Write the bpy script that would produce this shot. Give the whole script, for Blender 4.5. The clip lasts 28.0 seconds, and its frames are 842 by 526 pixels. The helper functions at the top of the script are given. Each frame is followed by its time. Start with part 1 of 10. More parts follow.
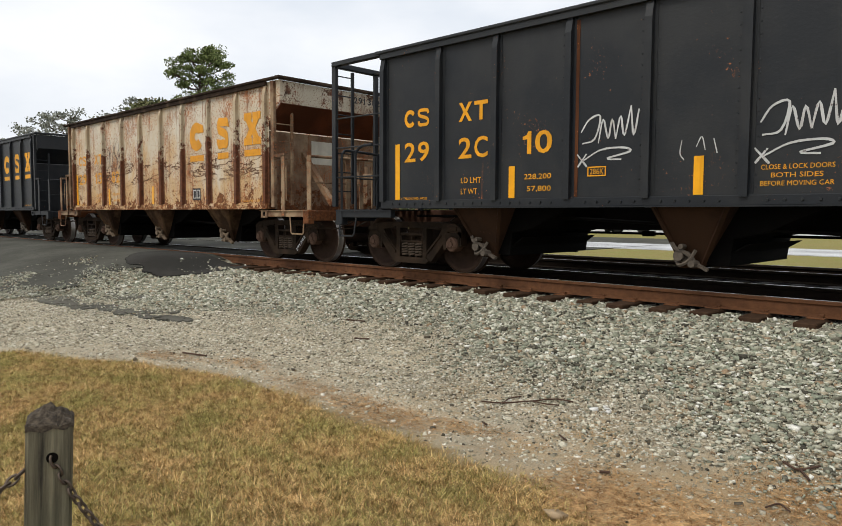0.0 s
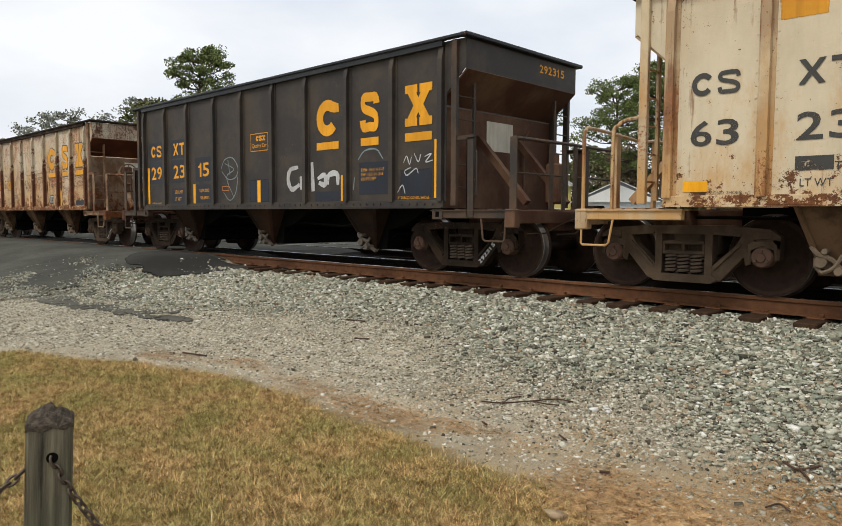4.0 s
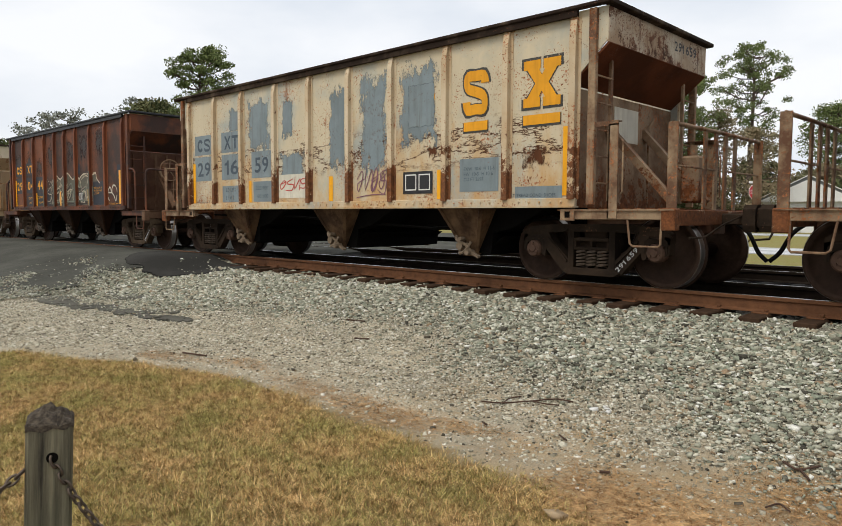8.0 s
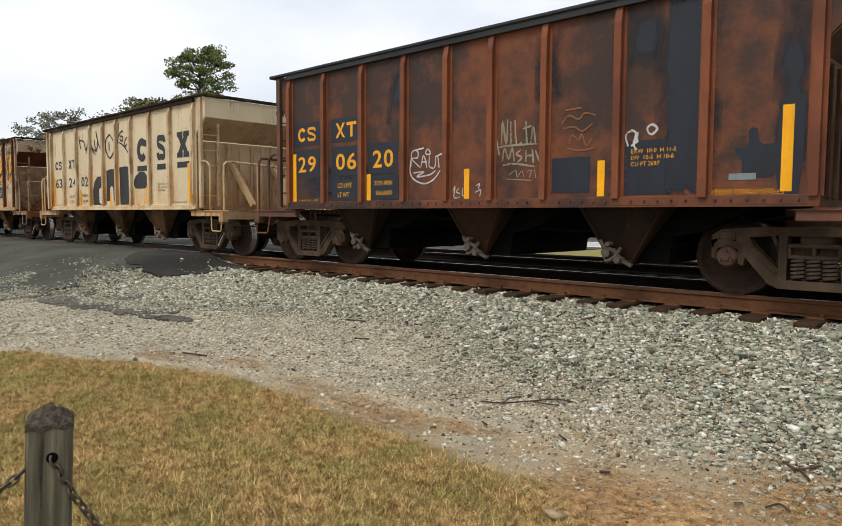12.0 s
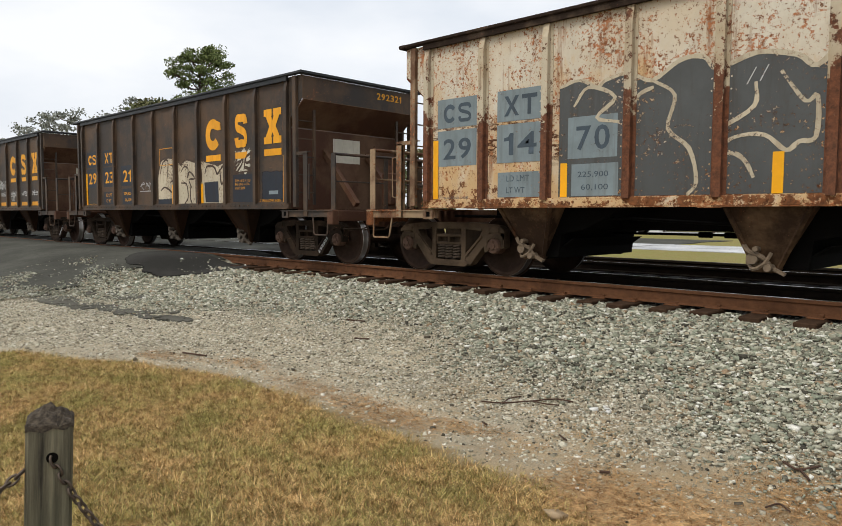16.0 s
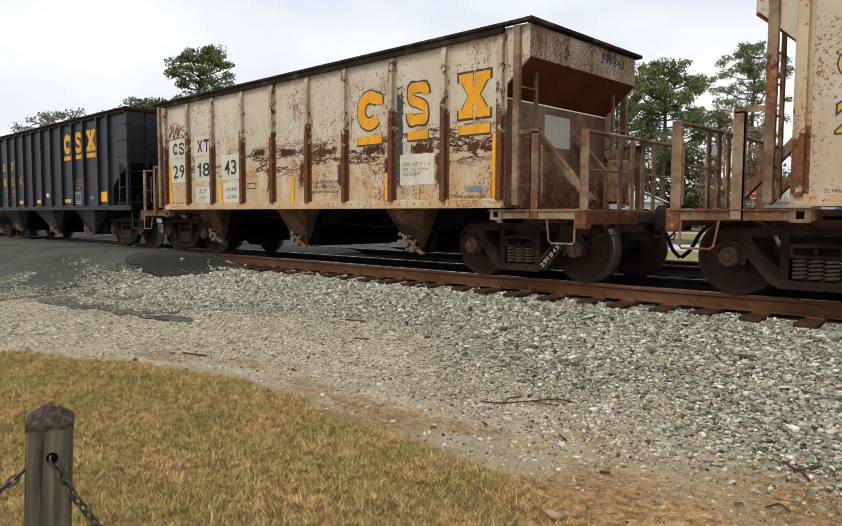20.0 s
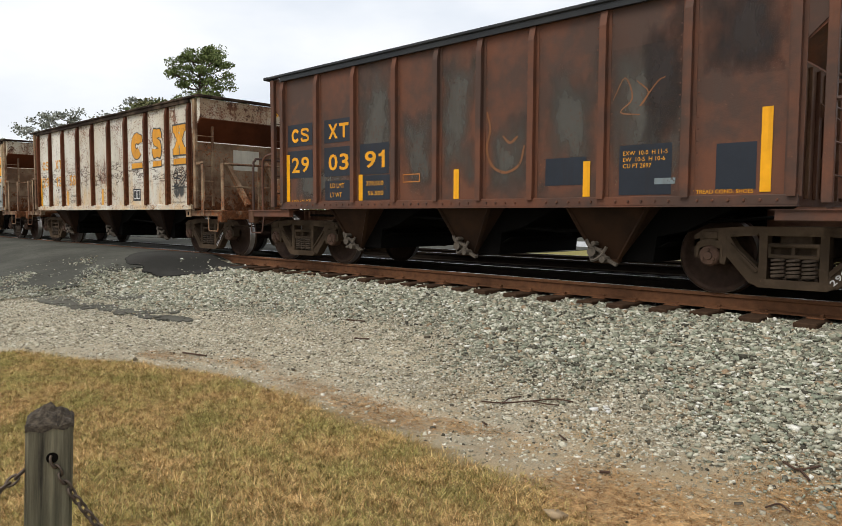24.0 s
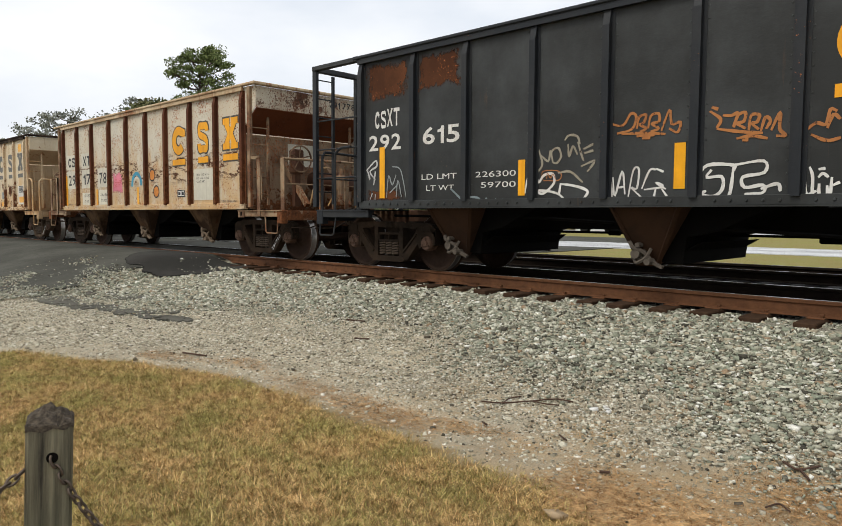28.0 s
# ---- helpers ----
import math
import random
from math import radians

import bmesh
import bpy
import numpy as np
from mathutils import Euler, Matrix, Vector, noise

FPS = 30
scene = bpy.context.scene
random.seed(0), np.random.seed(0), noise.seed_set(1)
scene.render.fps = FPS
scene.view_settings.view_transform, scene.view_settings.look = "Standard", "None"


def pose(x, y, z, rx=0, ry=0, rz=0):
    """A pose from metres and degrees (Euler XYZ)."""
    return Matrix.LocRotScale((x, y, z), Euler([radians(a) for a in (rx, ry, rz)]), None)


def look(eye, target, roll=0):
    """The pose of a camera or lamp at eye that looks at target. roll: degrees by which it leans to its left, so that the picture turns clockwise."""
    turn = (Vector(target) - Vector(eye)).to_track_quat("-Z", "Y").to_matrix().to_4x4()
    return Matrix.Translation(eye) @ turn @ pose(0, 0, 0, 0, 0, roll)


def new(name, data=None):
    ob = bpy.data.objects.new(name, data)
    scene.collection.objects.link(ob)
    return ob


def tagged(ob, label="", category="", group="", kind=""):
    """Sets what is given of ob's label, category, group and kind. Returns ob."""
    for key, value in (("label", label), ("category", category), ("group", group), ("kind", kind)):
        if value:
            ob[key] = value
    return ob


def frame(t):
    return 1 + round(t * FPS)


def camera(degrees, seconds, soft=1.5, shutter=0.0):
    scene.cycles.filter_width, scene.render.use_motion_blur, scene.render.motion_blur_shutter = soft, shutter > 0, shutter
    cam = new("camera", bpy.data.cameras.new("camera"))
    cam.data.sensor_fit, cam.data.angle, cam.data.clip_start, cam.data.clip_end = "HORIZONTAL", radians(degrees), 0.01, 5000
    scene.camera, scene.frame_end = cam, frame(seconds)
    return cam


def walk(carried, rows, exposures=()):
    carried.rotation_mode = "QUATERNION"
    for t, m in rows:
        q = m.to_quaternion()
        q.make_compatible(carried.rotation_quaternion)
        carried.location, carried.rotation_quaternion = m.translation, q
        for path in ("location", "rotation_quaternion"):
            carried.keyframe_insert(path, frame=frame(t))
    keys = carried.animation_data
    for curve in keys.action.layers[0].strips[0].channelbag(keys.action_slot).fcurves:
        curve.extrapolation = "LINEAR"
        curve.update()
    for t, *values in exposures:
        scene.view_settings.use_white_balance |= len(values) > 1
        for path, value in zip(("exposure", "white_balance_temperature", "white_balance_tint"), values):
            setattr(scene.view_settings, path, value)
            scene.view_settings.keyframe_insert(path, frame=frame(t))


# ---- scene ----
cam = camera(62.42, 28.0, soft=0.9)
EYE = (0.0, 0.0, 0.902)
YAW, PITCH, ROLL = radians(-43.73), radians(-3.896), 0.288
FORWARD = Vector((math.sin(YAW) * math.cos(PITCH), math.cos(YAW) * math.cos(PITCH), math.sin(PITCH)))
STAND = look(EYE, Vector(EYE) + FORWARD, ROLL)
walk(cam, [(0.0, STAND), (28.0, STAND)],
     exposures=[(0.0, 0.08), (1.0, 0.06), (2.0, 0.0), (3.0, 0.02), (6.0, 0.06), (7.0, 0.03), (8.0, 0.04), (9.0, -0.02), (10.0, -0.05), (11.0, -0.06), (12.0, 0.12), (15.0, 0.16), (16.0, 0.06), (17.0, 0.08), (18.0, 0.26), (19.0, 0.18), (21.0, 0.03), (24.0, 0.12), (25.0, 0.02), (26.0, -0.02), (27.0, -0.02), (28.0, 0.1)])

# ---- light: bright overcast ----
world = bpy.data.worlds.new("overcast")
scene.world = world
world.use_nodes = True
wn, wl = world.node_tree.nodes, world.node_tree.links
wn.clear()
sky = wn.new("ShaderNodeTexSky")
sky.sky_type, sky.sun_disc = "NISHITA", False
sky.sun_elevation, sky.sun_rotation = radians(48), radians(150)
sky.air_density, sky.dust_density = 1.0, 4.0
coord = wn.new("ShaderNodeTexCoord")
squash = wn.new("ShaderNodeMapping")
squash.inputs["Scale"].default_value = (1.0, 1.0, 2.6)
cloud = wn.new("ShaderNodeTexNoise")
cloud.inputs["Scale"].default_value, cloud.inputs["Detail"].default_value = 2.2, 6.0
ramp = wn.new("ShaderNodeValToRGB")
ramp.color_ramp.elements[0].position, ramp.color_ramp.elements[0].color = 0.36, (0.74, 0.79, 0.86, 1)
ramp.color_ramp.elements[1].position, ramp.color_ramp.elements[1].color = 0.60, (0.97, 0.98, 1.0, 1)
dim = wn.new("ShaderNodeMix")
dim.data_type, dim.blend_type = "RGBA", "MULTIPLY"
dim.inputs["Factor"].default_value = 1.0
dim.inputs["B"].default_value = (0.10, 0.10, 0.10, 1)
veil = wn.new("ShaderNodeMix")
veil.data_type = "RGBA"
veil.inputs["Factor"].default_value = 0.90
back = wn.new("ShaderNodeBackground")
back.inputs["Strength"].default_value = 1.06
out = wn.new("ShaderNodeOutputWorld")
wl.new(coord.outputs["Generated"], squash.inputs["Vector"])
wl.new(squash.outputs["Vector"], cloud.inputs["Vector"])
wl.new(cloud.outputs["Fac"], ramp.inputs["Fac"])
wl.new(sky.outputs["Color"], dim.inputs["A"])
wl.new(dim.outputs["Result"], veil.inputs["A"])
wl.new(ramp.outputs["Color"], veil.inputs["B"])
wl.new(veil.outputs["Result"], back.inputs["Color"])
wl.new(back.outputs["Background"], out.inputs["Surface"])
sun = new("sun", bpy.data.lights.new("sun", "SUN"))
sun.data.energy, sun.data.angle, sun.data.color = 2.05, radians(25), (1.0, 0.94, 0.83)
sun.matrix_world = look((-10, -24, 46), (-8, 8, 0))


# ---- materials ----
def material(name, rough=0.7, metal=0.0):
    m = bpy.data.materials.new(name)
    m.use_nodes = True
    n = m.node_tree.nodes
    s = n["Principled BSDF"]
    s.inputs["Roughness"].default_value, s.inputs["Metallic"].default_value = rough, metal
    s.inputs["Specular IOR Level"].default_value = 0.3
    return m, n, m.node_tree.links, s


def noise_node(n, l, vec, scale, detail=4.0, rough=0.6, squash=(1, 1, 1)):
    mp = n.new("ShaderNodeMapping")
    mp.inputs["Scale"].default_value = squash
    l.new(vec, mp.inputs["Vector"])
    t = n.new("ShaderNodeTexNoise")
    t.inputs["Scale"].default_value, t.inputs["Detail"].default_value, t.inputs["Roughness"].default_value = scale, detail, rough
    l.new(mp.outputs["Vector"], t.inputs["Vector"])
    return t.outputs["Fac"]


def steps(n, l, fac, lo, hi, a=0.0, b=1.0):
    r = n.new("ShaderNodeMapRange")
    r.inputs["From Min"].default_value, r.inputs["From Max"].default_value = lo, hi
    r.inputs["To Min"].default_value, r.inputs["To Max"].default_value = a, b
    l.new(fac, r.inputs["Value"])
    return r.outputs["Result"]


def blend(n, l, fac, a, b, how="MIX"):
    x = n.new("ShaderNodeMix")
    x.data_type, x.blend_type = "RGBA", how
    for key, v in (("Factor", fac), ("A", a), ("B", b)):
        if isinstance(v, (int, float)):
            x.inputs[key].default_value = v
        elif isinstance(v, tuple):
            x.inputs[key].default_value = (*v[:3], 1)
        else:
            l.new(v, x.inputs[key])
    return x.outputs["Result"]


def arith(n, l, how, a, b):
    x = n.new("ShaderNodeMath")
    x.operation = how
    for i, v in enumerate((a, b)):
        if isinstance(v, (int, float)):
            x.inputs[i].default_value = v
        else:
            l.new(v, x.inputs[i])
    return x.outputs["Value"]


def bump(n, l, s, fac, strength, distance=0.01):
    b = n.new("ShaderNodeBump")
    b.inputs["Strength"].default_value, b.inputs["Distance"].default_value = strength, distance
    l.new(fac, b.inputs["Height"])
    l.new(b.outputs["Normal"], s.inputs["Normal"])


def own_vector(n, l, spread=7.0):
    """Object coordinates, shifted for each object, so that repeats differ."""
    c = n.new("ShaderNodeTexCoord").outputs["Object"]
    r = n.new("ShaderNodeObjectInfo").outputs["Random"]
    add = n.new("ShaderNodeVectorMath")
    add.operation = "ADD"
    sc = arith(n, l, "MULTIPLY", r, spread)
    l.new(c, add.inputs[0])
    l.new(sc, add.inputs[1])
    return add.outputs["Vector"]


RUST = (0.185, 0.062, 0.019)


def rust_colour_of(n, l, v, rust_colour):
    """Rust from bright orange-brown to nearly black."""
    f = noise_node(n, l, v, 4.5, 8, 0.75)
    c = blend(n, l, steps(n, l, f, 0.40, 0.62), tuple(min(1, k * 1.35) for k in rust_colour), tuple(k * 0.36 for k in rust_colour))
    return c


def steel_paint(name, base, second, rust, speck=0.5, streak=0.5, patch=0.5, rough=0.6, rust_colour=RUST, patch_scale=0.7, low=0.0, seam=0.0, stain=0.0, low_at=2.05):
    """Weathered car paint: base colour with faded patches of a second one, clustered specks, blotches and run-down streaks of rust.
    low: solid rust over the foot of the piece; seam: torn rusty cracks across the sheet; stain: tan bleed under them."""
    m, n, l, s = material(name, rough)
    if rough >= 0.8 and max(base) < 0.15:
        s.inputs["Specular IOR Level"].default_value = 0.06
    v = own_vector(n, l)
    sep_z = n.new("ShaderNodeSeparateXYZ")
    l.new(n.new("ShaderNodeTexCoord").outputs["Object"], sep_z.inputs["Vector"])
    z = sep_z.outputs["Z"]
    tone = noise_node(n, l, v, patch_scale, 7, 0.66)
    col = blend(n, l, steps(n, l, tone, 0.60 - patch * 0.35, 0.76 - patch * 0.35), base, second)
    grime = noise_node(n, l, v, 2.2, 8, 0.75, (1, 1, 0.30))
    col = blend(n, l, steps(n, l, grime, 0.38, 0.8, 0.0, 0.5), col, tuple(c * 0.6 for c in base))
    cluster = noise_node(n, l, v, 1.3, 6, 0.66)
    lean = arith(n, l, "MULTIPLY", arith(n, l, "SUBTRACT", cluster, 0.5), 0.55)
    if stain:
        wash = arith(n, l, "ADD", noise_node(n, l, v, 2.4, 7, 0.7, (1, 1, 0.4)), steps(n, l, z, 3.2, 1.2, -0.16, 0.12))
        tan = (base[0] * 0.80 + 0.02, base[1] * 0.57, base[2] * 0.30)
        col = blend(n, l, steps(n, l, wash, 0.70 - stain * 0.3, 0.92 - stain * 0.3, 0, 0.85), col, tan)
    runs = arith(n, l, "ADD", noise_node(n, l, v, 9.0, 5, 0.65, (1, 1, 0.07)), lean)
    f1 = steps(n, l, runs, 0.80 - streak * 0.30, 0.92 - streak * 0.30, 0, 0.75)
    spots = noise_node(n, l, v, 30.0, 5, 0.72)
    f2 = steps(n, l, arith(n, l, "ADD", spots, lean), 0.82 - speck * 0.34, 0.85 - speck * 0.34, 0, 0.95)
    area = noise_node(n, l, v, 1.7, 9, 0.74)
    f3 = steps(n, l, area, 0.86 - rust * 0.48, 0.89 - rust * 0.48, 0, 0.95)
    rusty = rust_colour_of(n, l, v, rust_colour)
    col = blend(n, l, f1, col, blend(n, l, 0.5, rusty, rust_colour))
    orange = blend(n, l, steps(n, l, noise_node(n, l, v, 11.0, 3, 0.6), 0.42, 0.58), rusty, tuple(min(1.0, k * 1.9 + 0.02) for k in rust_colour))
    col = blend(n, l, f2, col, orange)
    col = blend(n, l, f3, col, rusty)
    total = arith(n, l, "MAXIMUM", f2, f3)
    if seam:
        line = arith(n, l, "ABSOLUTE", arith(n, l, "SUBTRACT", noise_node(n, l, v, 0.9, 7, 0.68, (1, 1, 4.0)), 0.5), 0.0)
        height = arith(n, l, "ABSOLUTE", arith(n, l, "SUBTRACT", z, 1.95), 0.0)
        f5 = arith(n, l, "MULTIPLY", steps(n, l, line, 0.014 * seam, 0.030 * seam + 0.010, 1, 0), steps(n, l, arith(n, l, "ADD", height, arith(n, l, "MULTIPLY", lean, 0.9)), 0.20, 0.36, 1, 0))
        col = blend(n, l, f5, col, tuple(k * 0.36 for k in rust_colour))
        total = arith(n, l, "MAXIMUM", total, f5)
    if low:
        foot = arith(n, l, "ADD", steps(n, l, z, low_at - 0.45, low_at + 0.45, 0.75, 0.0), arith(n, l, "MULTIPLY", arith(n, l, "SUBTRACT", noise_node(n, l, v, 5.0, 8, 0.78), 0.5), 3.0))
        f4 = steps(n, l, foot, 0.46 - low * 0.12, 0.50 - low * 0.12, 0, 0.96)
        grain_rust = blend(n, l, steps(n, l, noise_node(n, l, v, 13.0, 7, 0.78), 0.36, 0.66), tuple(k * 0.30 for k in rust_colour), tuple(k * 1.15 for k in rust_colour))
        col = blend(n, l, f4, col, grain_rust)
        total = arith(n, l, "MAXIMUM", total, f4)
    l.new(col, s.inputs["Base Color"])
    l.new(steps(n, l, total, 0, 1, rough, 0.9), s.inputs["Roughness"])
    bump(n, l, s, arith(n, l, "ADD", spots, total), 0.45, 0.006)
    return m


def plain(name, base, rough=0.6, metal=0.0, vary=0.35, scale=9.0, relief=0.2):
    m, n, l, s = material(name, rough, metal)
    v = own_vector(n, l)
    f = noise_node(n, l, v, scale, 6, 0.7)
    g = noise_node(n, l, v, scale * 0.13, 4, 0.6)
    col = blend(n, l, steps(n, l, f, 0.35, 0.7), base, tuple(c * (1 - vary) for c in base))
    col = blend(n, l, steps(n, l, g, 0.35, 0.7, 0, 0.6), col, tuple(c * (1 - vary * 0.8) for c in base))
    l.new(col, s.inputs["Base Color"])
    bump(n, l, s, f, relief, 0.004)
    if max(base) < 0.08:
        s.inputs["Specular IOR Level"].default_value = 0.08
    return m


def decal(name, base, wear=0.35, rough=0.55):
    """Stencil paint, dulled and scratched, with chips through which the car shows."""
    m, n, l, s = material(name, rough)
    v = own_vector(n, l)
    spots = noise_node(n, l, v, 22.0, 6, 0.74)
    cluster = noise_node(n, l, v, 1.6, 6, 0.68)
    chip = arith(n, l, "ADD", spots, arith(n, l, "MULTIPLY", arith(n, l, "SUBTRACT", cluster, 0.5), 0.6))
    hole = steps(n, l, chip, 0.76 - wear * 0.26, 0.79 - wear * 0.26, 1.0, 0.0)
    runs = noise_node(n, l, v, 9.0, 5, 0.65, (1, 1, 0.08))
    col = blend(n, l, steps(n, l, noise_node(n, l, v, 3.0, 7, 0.7), 0.35, 0.7, 0, 0.55), base, tuple(c * 0.62 for c in base))
    col = blend(n, l, steps(n, l, runs, 0.50, 0.72, 0, 0.5 + 0.3 * wear), col, (base[0] * 0.42 + 0.012, base[1] * 0.34 + 0.005, base[2] * 0.28 + 0.002))
    col = blend(n, l, steps(n, l, noise_node(n, l, v, 1.15, 5, 0.6), 0.36, 0.64, 0, 0.5), col, tuple(c * 0.58 for c in base))
    edge = steps(n, l, chip, 0.70 - wear * 0.26, 0.77 - wear * 0.26, 0, 0.7)
    l.new(blend(n, l, edge, col, (base[0] * 0.3 + 0.05, base[1] * 0.22 + 0.02, base[2] * 0.2 + 0.008)), s.inputs["Base Color"])
    if wear > 0.05:
        l.new(hole, s.inputs["Alpha"])
    return m


